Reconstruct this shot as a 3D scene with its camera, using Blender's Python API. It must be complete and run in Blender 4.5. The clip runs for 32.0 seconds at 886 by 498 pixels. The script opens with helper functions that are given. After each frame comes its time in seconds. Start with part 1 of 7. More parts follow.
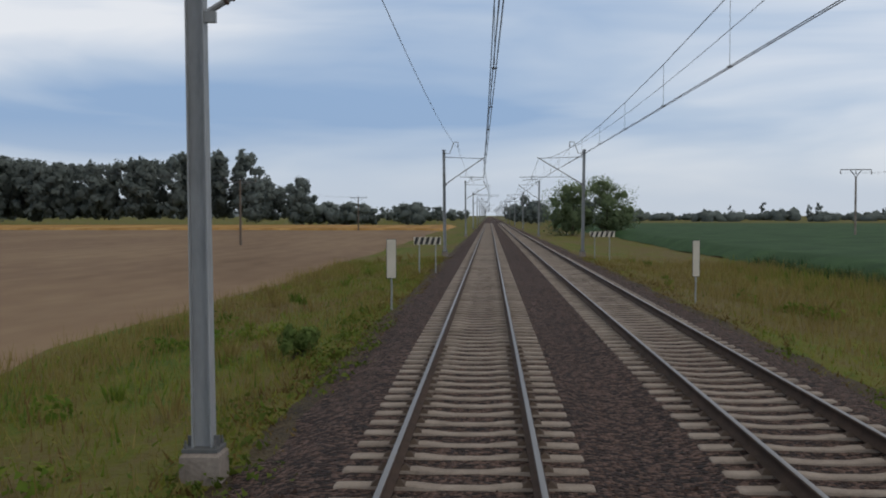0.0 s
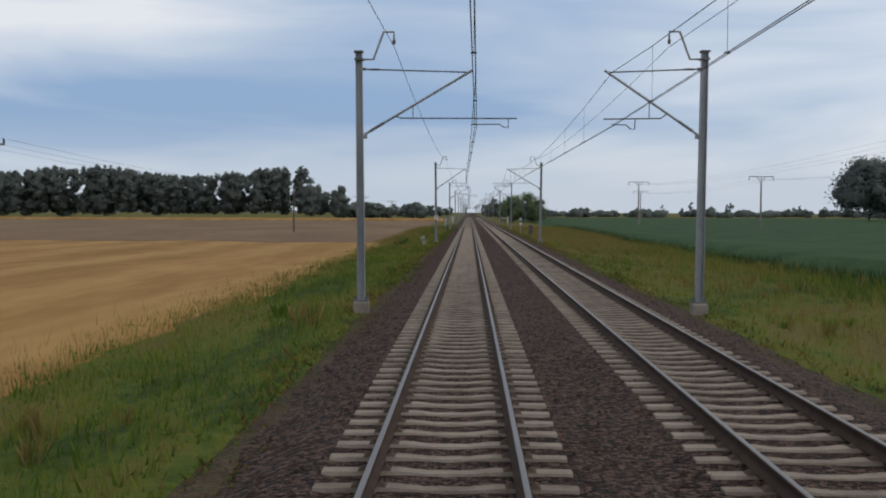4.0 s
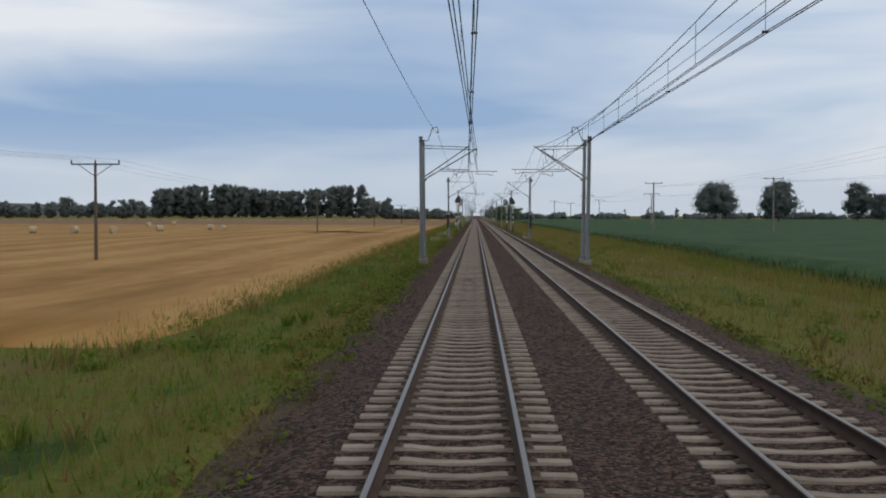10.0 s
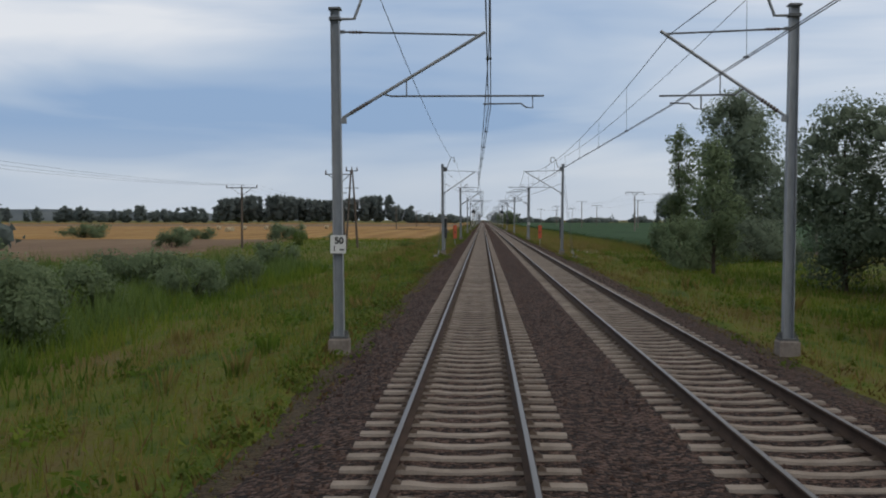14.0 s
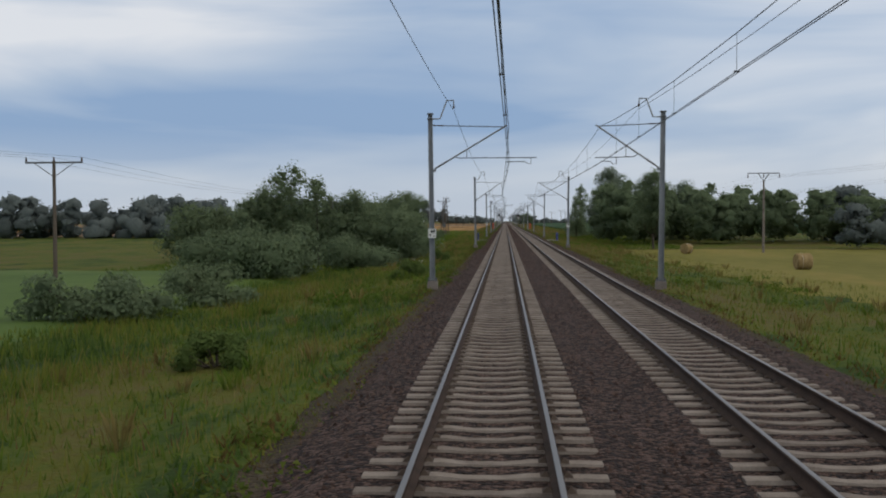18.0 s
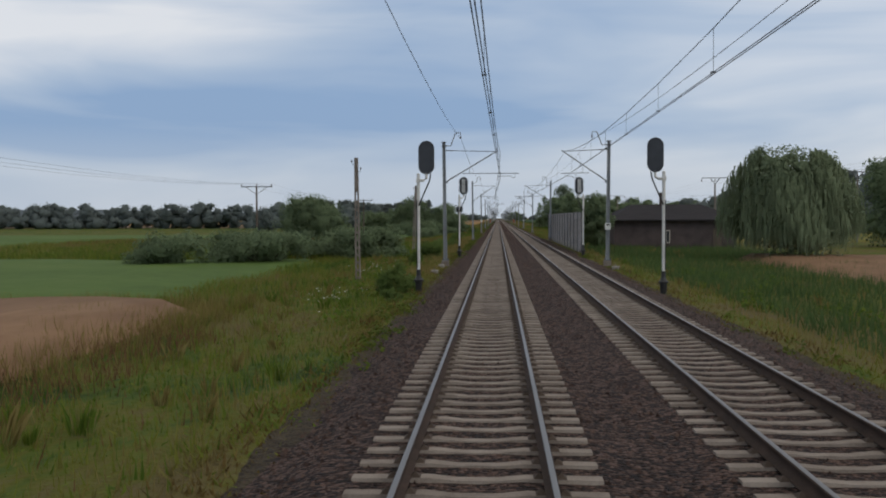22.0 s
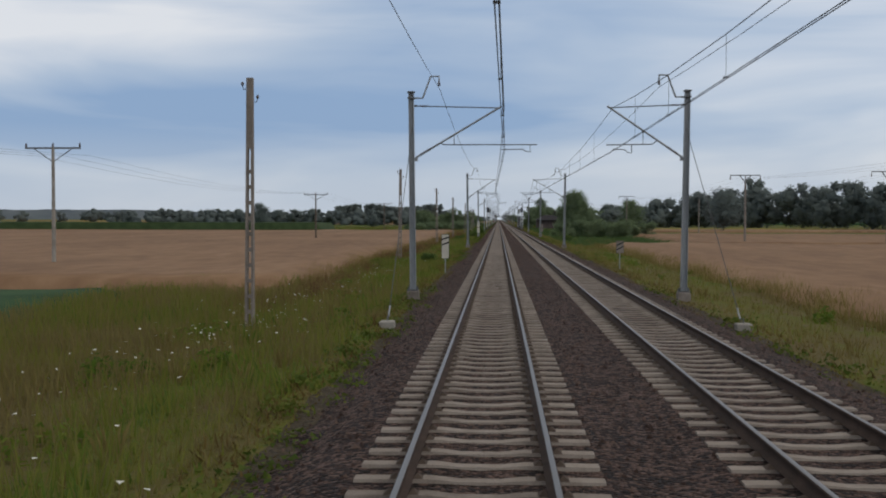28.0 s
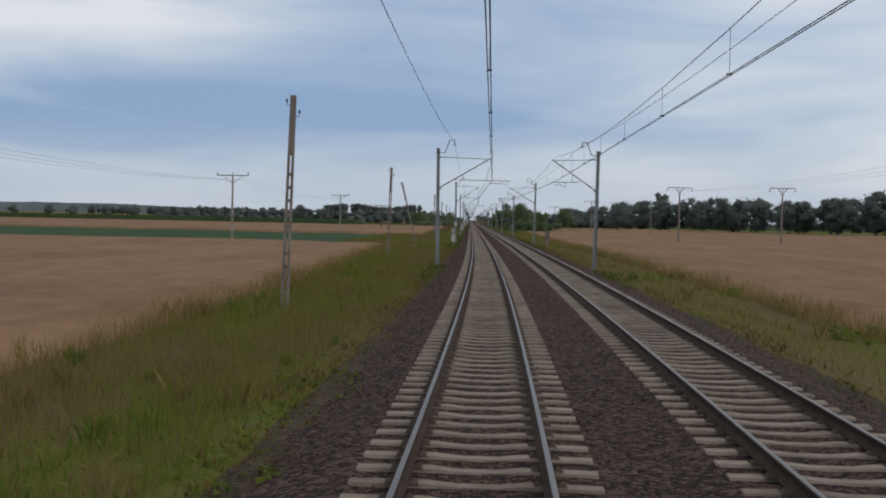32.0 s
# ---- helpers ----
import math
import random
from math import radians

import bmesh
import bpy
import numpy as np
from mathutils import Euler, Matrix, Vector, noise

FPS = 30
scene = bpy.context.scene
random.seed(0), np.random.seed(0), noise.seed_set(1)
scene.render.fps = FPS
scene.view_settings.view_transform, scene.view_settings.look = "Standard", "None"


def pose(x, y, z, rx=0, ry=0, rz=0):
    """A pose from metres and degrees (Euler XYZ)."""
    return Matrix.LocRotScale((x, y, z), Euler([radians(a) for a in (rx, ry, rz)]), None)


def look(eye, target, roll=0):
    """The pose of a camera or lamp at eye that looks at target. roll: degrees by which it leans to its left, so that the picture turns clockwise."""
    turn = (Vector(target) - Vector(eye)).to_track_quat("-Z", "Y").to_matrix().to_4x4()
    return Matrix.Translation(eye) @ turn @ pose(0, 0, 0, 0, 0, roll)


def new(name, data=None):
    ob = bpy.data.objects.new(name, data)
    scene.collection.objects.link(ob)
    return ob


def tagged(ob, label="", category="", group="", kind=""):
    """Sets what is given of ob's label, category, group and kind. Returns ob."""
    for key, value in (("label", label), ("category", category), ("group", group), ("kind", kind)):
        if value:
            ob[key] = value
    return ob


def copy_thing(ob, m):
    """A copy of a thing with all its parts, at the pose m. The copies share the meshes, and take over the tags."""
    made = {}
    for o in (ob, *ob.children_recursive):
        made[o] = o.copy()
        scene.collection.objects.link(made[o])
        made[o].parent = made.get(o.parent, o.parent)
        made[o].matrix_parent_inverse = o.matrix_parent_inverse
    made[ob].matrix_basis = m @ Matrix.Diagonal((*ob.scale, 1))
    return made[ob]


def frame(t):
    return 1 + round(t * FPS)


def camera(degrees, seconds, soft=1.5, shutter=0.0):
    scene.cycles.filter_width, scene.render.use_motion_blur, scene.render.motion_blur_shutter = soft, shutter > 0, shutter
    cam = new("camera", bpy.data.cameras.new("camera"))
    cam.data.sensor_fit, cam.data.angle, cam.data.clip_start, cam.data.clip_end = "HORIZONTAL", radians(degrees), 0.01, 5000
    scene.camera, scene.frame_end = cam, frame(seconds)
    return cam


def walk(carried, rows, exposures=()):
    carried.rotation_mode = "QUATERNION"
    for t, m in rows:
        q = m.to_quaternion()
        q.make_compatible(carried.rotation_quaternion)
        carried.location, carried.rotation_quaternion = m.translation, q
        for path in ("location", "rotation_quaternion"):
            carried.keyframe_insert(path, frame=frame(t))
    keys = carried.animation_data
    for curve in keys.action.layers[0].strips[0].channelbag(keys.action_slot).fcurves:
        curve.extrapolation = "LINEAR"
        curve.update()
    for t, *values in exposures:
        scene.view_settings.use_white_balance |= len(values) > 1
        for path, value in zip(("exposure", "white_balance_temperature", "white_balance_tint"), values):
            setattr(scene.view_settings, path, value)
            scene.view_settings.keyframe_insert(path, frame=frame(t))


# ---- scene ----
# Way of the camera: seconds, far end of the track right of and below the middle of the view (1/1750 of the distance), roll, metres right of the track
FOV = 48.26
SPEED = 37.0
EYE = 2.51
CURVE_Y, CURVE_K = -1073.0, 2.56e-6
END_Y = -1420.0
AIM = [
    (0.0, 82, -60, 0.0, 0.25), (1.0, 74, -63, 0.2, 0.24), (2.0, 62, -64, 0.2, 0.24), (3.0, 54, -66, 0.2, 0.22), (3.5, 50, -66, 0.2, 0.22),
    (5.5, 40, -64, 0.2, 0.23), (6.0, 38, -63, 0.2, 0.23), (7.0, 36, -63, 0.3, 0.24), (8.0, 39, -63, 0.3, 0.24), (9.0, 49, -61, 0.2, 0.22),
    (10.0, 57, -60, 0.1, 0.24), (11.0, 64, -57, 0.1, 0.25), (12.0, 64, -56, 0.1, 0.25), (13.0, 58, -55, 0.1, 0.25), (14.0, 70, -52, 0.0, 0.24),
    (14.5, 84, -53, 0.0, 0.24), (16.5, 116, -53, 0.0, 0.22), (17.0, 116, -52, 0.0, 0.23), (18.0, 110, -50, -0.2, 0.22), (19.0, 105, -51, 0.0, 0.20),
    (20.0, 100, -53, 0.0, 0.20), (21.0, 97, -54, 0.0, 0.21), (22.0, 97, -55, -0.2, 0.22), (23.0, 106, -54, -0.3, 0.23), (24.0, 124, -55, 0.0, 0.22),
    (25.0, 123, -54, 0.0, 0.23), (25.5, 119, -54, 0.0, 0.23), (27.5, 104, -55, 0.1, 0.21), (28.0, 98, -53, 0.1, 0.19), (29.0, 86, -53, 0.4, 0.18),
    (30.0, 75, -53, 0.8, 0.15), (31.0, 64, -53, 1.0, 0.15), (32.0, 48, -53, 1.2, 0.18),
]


def bend(y):
    """Sideways shift of the line where it leaves the straight."""
    s = max(0.0, CURVE_Y - y)
    return -CURVE_K * s ** 3 / 3


def heading(y):
    s = max(0.0, CURVE_Y - y)
    return CURVE_K * s * s


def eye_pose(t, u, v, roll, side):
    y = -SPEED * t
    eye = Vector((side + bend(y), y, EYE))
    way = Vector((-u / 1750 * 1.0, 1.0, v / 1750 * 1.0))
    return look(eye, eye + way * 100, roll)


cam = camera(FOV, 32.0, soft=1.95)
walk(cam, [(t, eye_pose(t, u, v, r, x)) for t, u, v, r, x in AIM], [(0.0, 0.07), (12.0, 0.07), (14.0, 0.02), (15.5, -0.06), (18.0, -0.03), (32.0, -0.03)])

# ---- sky, sun ----
SUN_EL, SUN_AZ = radians(38), radians(70)
world = bpy.data.worlds.new("sky")
scene.world = world
world.use_nodes = True
wn, wl = world.node_tree.nodes, world.node_tree.links
wn.clear()


def sky_node(kind, **values):
    n = wn.new(kind)
    for key, value in values.items():
        n.inputs[key].default_value = value
    return n


w_out = wn.new("ShaderNodeOutputWorld")
w_bg = wn.new("ShaderNodeBackground")
w_sky = wn.new("ShaderNodeTexSky")
w_sky.sky_type, w_sky.sun_disc = "NISHITA", False
w_sky.sun_elevation, w_sky.sun_rotation = SUN_EL, SUN_AZ
w_sky.dust_density = 2.0
w_dim = wn.new("ShaderNodeVectorMath")
w_dim.operation = "SCALE"
w_dim.inputs["Scale"].default_value = 0.10
wl.new(w_sky.outputs[0], w_dim.inputs[0])
w_co = wn.new("ShaderNodeTexCoord")
w_sep = wn.new("ShaderNodeSeparateXYZ")
wl.new(w_co.outputs["Generated"], w_sep.inputs[0])
# cloud sheets far off: broad soft streaks, a bright bank to one side, thinner cloud to the other
w_map = wn.new("ShaderNodeMapping")
w_map.inputs["Scale"].default_value = (1.5, 1.5, 8.0)
w_map.inputs["Rotation"].default_value = (0.0, radians(6), 0.0)
w_map.inputs["Location"].default_value = (2.3, 0.4, 0.95)
wl.new(w_co.outputs["Generated"], w_map.inputs[0])
w_n1 = sky_node("ShaderNodeTexNoise", Scale=1.8, Detail=4.5, Roughness=0.48, Distortion=0.5)
wl.new(w_map.outputs[0], w_n1.inputs["Vector"])


def sky_math(op, a, b):
    n = wn.new("ShaderNodeMath")
    n.operation = op
    for i, q in enumerate((a, b)):
        if isinstance(q, (int, float)):
            n.inputs[i].default_value = q
        else:
            wl.new(q, n.inputs[i])
    return n.outputs[0]


def cloud_bank(cx, cz, reach, height):
    """1 in the middle of a bank at that bearing and height, 0 outside."""
    dx = sky_math("DIVIDE", sky_math("SUBTRACT", w_sep.outputs["X"], cx), reach)
    dz = sky_math("DIVIDE", sky_math("SUBTRACT", w_sep.outputs["Z"], cz), height)
    d = sky_math("ADD", sky_math("MULTIPLY", dx, dx), sky_math("MULTIPLY", dz, dz))
    return sky_math("MAXIMUM", sky_math("SUBTRACT", 1.0, d), 0.0)


w_sum = sky_math("ADD", sky_math("MULTIPLY", w_n1.outputs[0], 0.85), 0.02)
w_sum = sky_math("ADD", w_sum, sky_math("MULTIPLY", cloud_bank(-0.42, 0.20, 0.34, 0.085), 0.26))
w_sum = sky_math("ADD", w_sum, sky_math("MULTIPLY", cloud_bank(0.55, 0.12, 0.55, 0.16), 0.20))
w_sum = sky_math("SUBTRACT", w_sum, sky_math("MULTIPLY", cloud_bank(-0.32, 0.095, 0.42, 0.055), 0.12))
w_ramp = wn.new("ShaderNodeValToRGB")
w_ramp.color_ramp.elements[0].position, w_ramp.color_ramp.elements[0].color = 0.28, (0.245, 0.366, 0.568, 1)
w_ramp.color_ramp.elements[1].position, w_ramp.color_ramp.elements[1].color = 0.72, (0.74, 0.76, 0.80, 1)
mid = w_ramp.color_ramp.elements.new(0.47)
mid.color = (0.415, 0.507, 0.648, 1)
wl.new(w_sum, w_ramp.inputs[0])
# paler veil low down
w_low = wn.new("ShaderNodeMapRange")
w_low.inputs["From Min"].default_value, w_low.inputs["From Max"].default_value = 0.0, 0.09
w_low.inputs["To Min"].default_value, w_low.inputs["To Max"].default_value = 0.85, 0.0
wl.new(w_sep.outputs["Z"], w_low.inputs["Value"])
w_veil = wn.new("ShaderNodeMixRGB")
w_veil.inputs["Color2"].default_value = (0.54, 0.60, 0.68, 1)
wl.new(w_low.outputs[0], w_veil.inputs["Fac"])
wl.new(w_ramp.outputs[0], w_veil.inputs["Color1"])
# even grey cloud overhead
w_high = wn.new("ShaderNodeMapRange")
w_high.inputs["From Min"].default_value, w_high.inputs["From Max"].default_value = 0.28, 0.6
wl.new(w_sep.outputs["Z"], w_high.inputs["Value"])
w_over = wn.new("ShaderNodeMixRGB")
w_over.inputs["Color2"].default_value = (0.62, 0.595, 0.55, 1)
wl.new(w_high.outputs[0], w_over.inputs["Fac"])
wl.new(w_veil.outputs[0], w_over.inputs["Color1"])
w_mix = wn.new("ShaderNodeMixRGB")
w_mix.inputs["Fac"].default_value = 0.88
wl.new(w_dim.outputs[0], w_mix.inputs["Color1"])
wl.new(w_over.outputs[0], w_mix.inputs["Color2"])
wl.new(w_mix.outputs[0], w_bg.inputs["Color"])
w_bg.inputs["Strength"].default_value = 1.07
wl.new(w_bg.outputs[0], w_out.inputs["Surface"])

sun = new("sun", bpy.data.lights.new("sun", "SUN"))
sun.data.energy, sun.data.angle, sun.data.color = 0.7, radians(25), (1.0, 0.95, 0.88)
sun.matrix_world = look((60, -45, 55), (0, 0, 0))

# ---- materials ----


def material(name, stops, scale=1.0, rough=0.85, metal=0.0, bump=0.0, bump_scale=None, fine=0.35, stretch=(1, 1, 1), island=0.0, spread=0.25, local=False, gloss=0.5, thin=0.0, lo=0.34, hi=0.66, lines=0.0, lines_every=5.0):
    """Colours by two noises, coarse and fine; island: share of the colour that goes by loose piece or by object."""
    m = bpy.data.materials.new(name)
    m.use_nodes = True
    nodes, links = m.node_tree.nodes, m.node_tree.links
    b = nodes["Principled BSDF"]
    b.inputs["Roughness"].default_value, b.inputs["Metallic"].default_value = rough, metal
    b.inputs["Specular IOR Level"].default_value = gloss
    co = nodes.new("ShaderNodeTexCoord") if local else nodes.new("ShaderNodeNewGeometry")
    mp = nodes.new("ShaderNodeMapping")
    mp.inputs["Scale"].default_value = stretch
    links.new(co.outputs["Object" if local else "Position"], mp.inputs[0])
    n1, n2 = nodes.new("ShaderNodeTexNoise"), nodes.new("ShaderNodeTexNoise")
    n1.inputs["Scale"].default_value, n1.inputs["Detail"].default_value = scale, 4.0
    n2.inputs["Scale"].default_value, n2.inputs["Detail"].default_value = scale * 11.0, 3.0
    links.new(mp.outputs[0], n1.inputs["Vector"])
    links.new(mp.outputs[0], n2.inputs["Vector"])
    mx = nodes.new("ShaderNodeMix")
    mx.inputs["Factor"].default_value = fine
    links.new(n1.outputs[0], mx.inputs["A"])
    links.new(n2.outputs[0], mx.inputs["B"])
    value = mx.outputs["Result"]
    if lines:
        wv = nodes.new("ShaderNodeTexWave")
        wv.bands_direction = "X"
        wv.inputs["Scale"].default_value = 0.314 / lines_every
        wv.inputs["Distortion"].default_value, wv.inputs["Detail"].default_value, wv.inputs["Detail Scale"].default_value = 2.2, 3.0, 0.5
        g2 = nodes.new("ShaderNodeNewGeometry")
        links.new(g2.outputs["Position"], wv.inputs["Vector"])
        ml = nodes.new("ShaderNodeMix")
        ml.inputs["Factor"].default_value = lines
        links.new(value, ml.inputs["A"])
        links.new(wv.outputs["Fac"], ml.inputs["B"])
        value = ml.outputs["Result"]
    if island:
        info = nodes.new("ShaderNodeNewGeometry") if island > 0 else nodes.new("ShaderNodeObjectInfo")
        m2 = nodes.new("ShaderNodeMapRange")
        m2.inputs["To Min"].default_value, m2.inputs["To Max"].default_value = 0.5 - spread, 0.5 + spread
        links.new(info.outputs["Random Per Island" if island > 0 else "Random"], m2.inputs["Value"])
        m3 = nodes.new("ShaderNodeMix")
        m3.inputs["Factor"].default_value = abs(island)
        links.new(value, m3.inputs["A"])
        links.new(m2.outputs[0], m3.inputs["B"])
        value = m3.outputs["Result"]
    r = nodes.new("ShaderNodeValToRGB")
    r.color_ramp.elements[0].color = (*stops[0], 1)
    r.color_ramp.elements[1].color = (*stops[-1], 1)
    r.color_ramp.elements[0].position, r.color_ramp.elements[1].position = lo, hi
    for i, c in enumerate(stops[1:-1]):
        e = r.color_ramp.elements.new(lo + (hi - lo) * (i + 1) / (len(stops) - 1))
        e.color = (*c, 1)
    links.new(value, r.inputs[0])
    links.new(r.outputs[0], b.inputs["Base Color"])
    if thin:
        tr = nodes.new("ShaderNodeBsdfTranslucent")
        ms = nodes.new("ShaderNodeMixShader")
        ms.inputs[0].default_value = thin
        links.new(r.outputs[0], tr.inputs["Color"])
        links.new(b.outputs[0], ms.inputs[1])
        links.new(tr.outputs[0], ms.inputs[2])
        links.new(ms.outputs[0], nodes["Material Output"].inputs["Surface"])
    if bump:
        bm_ = nodes.new("ShaderNodeBump")
        bm_.inputs["Strength"].default_value, bm_.inputs["Distance"].default_value = min(1.0, bump), 0.03 * max(1.0, bump)
        n3 = nodes.new("ShaderNodeTexNoise")
        n3.inputs["Scale"].default_value, n3.inputs["Detail"].default_value = bump_scale or scale * 9, 4.0
        links.new(mp.outputs[0], n3.inputs["Vector"])
        links.new(n3.outputs[0], bm_.inputs["Height"])
        links.new(bm_.outputs[0], b.inputs["Normal"])
    return m


def stone_material(name, stops, cell, rough=0.9, broad=0.7, mix=0.45, relief=0.04, gloss=0.3):
    """Broken stone: cells with a colour and a height of their own, over broad stains."""
    m = bpy.data.materials.new(name)
    m.use_nodes = True
    nodes, links = m.node_tree.nodes, m.node_tree.links
    b = nodes["Principled BSDF"]
    b.inputs["Roughness"].default_value, b.inputs["Specular IOR Level"].default_value = rough, gloss
    geo = nodes.new("ShaderNodeNewGeometry")
    v = nodes.new("ShaderNodeTexVoronoi")
    v.inputs["Scale"].default_value = cell
    links.new(geo.outputs["Position"], v.inputs["Vector"])
    n = nodes.new("ShaderNodeTexNoise")
    n.inputs["Scale"].default_value, n.inputs["Detail"].default_value = broad, 5.0
    links.new(geo.outputs["Position"], n.inputs["Vector"])
    sep = nodes.new("ShaderNodeSeparateColor")
    links.new(v.outputs["Color"], sep.inputs[0])
    mx = nodes.new("ShaderNodeMix")
    mx.inputs["Factor"].default_value = mix
    links.new(sep.outputs[0], mx.inputs["A"])
    links.new(n.outputs[0], mx.inputs["B"])
    r = nodes.new("ShaderNodeValToRGB")
    r.color_ramp.elements[0].color, r.color_ramp.elements[1].color = (*stops[0], 1), (*stops[-1], 1)
    r.color_ramp.elements[0].position, r.color_ramp.elements[1].position = 0.2, 0.8
    for i, c in enumerate(stops[1:-1]):
        r.color_ramp.elements.new(0.2 + 0.6 * (i + 1) / (len(stops) - 1)).color = (*c, 1)
    links.new(mx.outputs["Result"], r.inputs[0])
    links.new(r.outputs[0], b.inputs["Base Color"])
    bp = nodes.new("ShaderNodeBump")
    bp.inputs["Strength"].default_value, bp.inputs["Distance"].default_value = 1.0, relief
    bp.invert = True
    links.new(v.outputs["Distance"], bp.inputs["Height"])
    links.new(bp.outputs[0], b.inputs["Normal"])
    return m


TURF = [(0.046, 0.082, 0.020), (0.080, 0.124, 0.023), (0.118, 0.150, 0.026), (0.146, 0.150, 0.030), (0.152, 0.140, 0.045), (0.158, 0.128, 0.054)]


# how lush the verge is along the line: place, 0 dry to 1 fresh green
LUSH = [(-1200, 0.14), (-1120, 0.12), (-1040, 0.08), (-960, 0.42), (-900, 0.48), (-850, 0.44), (-800, 0.58), (-760, 0.55), (-728, 0.62), (-700, 0.35), (-680, 0.40),
        (-640, 0.85), (-600, 0.80), (-545, 0.45), (-510, 0.50), (-450, 0.78), (-415, 0.40), (-385, 0.38), (-330, 0.62), (-270, 0.65), (-215, 0.22),
        (-175, 0.28), (-130, 0.80), (-75, 0.72), (-35, 0.34), (0, 0.20), (60, 0.25)]


def lush(y):
    return np.interp(y, [q[0] for q in LUSH], [q[1] for q in LUSH])


def turf_material(name, gain, island, thin):
    """Rough grassland: drifts of dark green, olive, straw and rust, the same for the ground and the blades on it."""
    m = bpy.data.materials.new(name)
    m.use_nodes = True
    nodes, links = m.node_tree.nodes, m.node_tree.links
    b = nodes["Principled BSDF"]
    b.inputs["Roughness"].default_value, b.inputs["Specular IOR Level"].default_value = 0.9, 0.1
    geo = nodes.new("ShaderNodeNewGeometry")
    mp = nodes.new("ShaderNodeMapping")
    mp.inputs["Scale"].default_value = (1.0, 0.45, 0.0)
    links.new(geo.outputs["Position"], mp.inputs[0])
    total = None
    for scale, detail, share in ((0.16, 3.0, 0.42), (0.75, 3.0, 0.36), (4.0, 3.0, 0.22)):
        n = nodes.new("ShaderNodeTexNoise")
        n.inputs["Scale"].default_value, n.inputs["Detail"].default_value = scale, detail
        links.new(mp.outputs[0], n.inputs["Vector"])
        k = nodes.new("ShaderNodeMath")
        k.operation = "MULTIPLY_ADD"
        k.inputs[1].default_value, k.inputs[2].default_value = share, 0.0
        links.new(n.outputs[0], k.inputs[0])
        if total is not None:
            links.new(total, k.inputs[2])
        total = k.outputs[0]
    if island:
        k = nodes.new("ShaderNodeMath")
        k.operation = "MULTIPLY_ADD"
        k.inputs[1].default_value = island
        links.new(geo.outputs["Random Per Island"], k.inputs[0])
        k2 = nodes.new("ShaderNodeMath")
        k2.operation = "SUBTRACT"
        k2.inputs[1].default_value = island / 2
        links.new(total, k.inputs[2])
        links.new(k.outputs[0], k2.inputs[0])
        total = k2.outputs[0]
    # drier and greener stretches along the line
    sep, place, dry, add = nodes.new("ShaderNodeSeparateXYZ"), nodes.new("ShaderNodeMapRange"), nodes.new("ShaderNodeValToRGB"), nodes.new("ShaderNodeMath")
    links.new(geo.outputs["Position"], sep.inputs[0])
    place.inputs["From Min"].default_value, place.inputs["From Max"].default_value = LUSH[0][0], LUSH[-1][0]
    links.new(sep.outputs["Y"], place.inputs["Value"])
    links.new(place.outputs[0], dry.inputs[0])
    for i, (y, green) in enumerate(LUSH):
        at = (y - LUSH[0][0]) / (LUSH[-1][0] - LUSH[0][0])
        e = dry.color_ramp.elements[0] if i == 0 else dry.color_ramp.elements[-1] if i == len(LUSH) - 1 else dry.color_ramp.elements.new(at)
        e.position, e.color = at, (1 - green, 1 - green, 1 - green, 1)
    add.operation = "MULTIPLY_ADD"
    add.inputs[1].default_value = 0.15
    links.new(dry.outputs[0], add.inputs[0])
    shift = nodes.new("ShaderNodeMath")
    shift.operation = "SUBTRACT"
    shift.inputs[1].default_value = 0.072
    # drier on the far side of the line
    far_side = nodes.new("ShaderNodeMapRange")
    far_side.inputs["From Min"].default_value, far_side.inputs["From Max"].default_value = 0.0, 5.0
    far_side.inputs["To Min"].default_value, far_side.inputs["To Max"].default_value = 0.0, 0.028
    links.new(sep.outputs["X"], far_side.inputs["Value"])
    both = nodes.new("ShaderNodeMath")
    links.new(total, both.inputs[0])
    links.new(far_side.outputs[0], both.inputs[1])
    links.new(both.outputs[0], shift.inputs[0])
    links.new(shift.outputs[0], add.inputs[2])
    total = add.outputs[0]
    r = nodes.new("ShaderNodeValToRGB")
    lo, hi = 0.395, 0.605
    r.color_ramp.elements[0].position, r.color_ramp.elements[1].position = lo, hi
    for i, c in enumerate(TURF):
        e = r.color_ramp.elements[0] if i == 0 else r.color_ramp.elements[-1] if i == len(TURF) - 1 else r.color_ramp.elements.new(lo + (hi - lo) * i / (len(TURF) - 1))
        e.color = (c[0] * gain, c[1] * gain, c[2] * gain, 1)
    links.new(total, r.inputs[0])
    links.new(r.outputs[0], b.inputs["Base Color"])
    if thin:
        tr, ms = nodes.new("ShaderNodeBsdfTranslucent"), nodes.new("ShaderNodeMixShader")
        ms.inputs[0].default_value = thin
        links.new(r.outputs[0], tr.inputs["Color"])
        links.new(b.outputs[0], ms.inputs[1])
        links.new(tr.outputs[0], ms.inputs[2])
        links.new(ms.outputs[0], nodes["Material Output"].inputs["Surface"])
    else:
        n3, bp = nodes.new("ShaderNodeTexNoise"), nodes.new("ShaderNodeBump")
        n3.inputs["Scale"].default_value, n3.inputs["Detail"].default_value = 7.0, 5.0
        bp.inputs["Strength"].default_value, bp.inputs["Distance"].default_value = 1.0, 0.12
        links.new(geo.outputs["Position"], n3.inputs["Vector"])
        links.new(n3.outputs[0], bp.inputs["Height"])
        links.new(bp.outputs[0], b.inputs["Normal"])
    return m


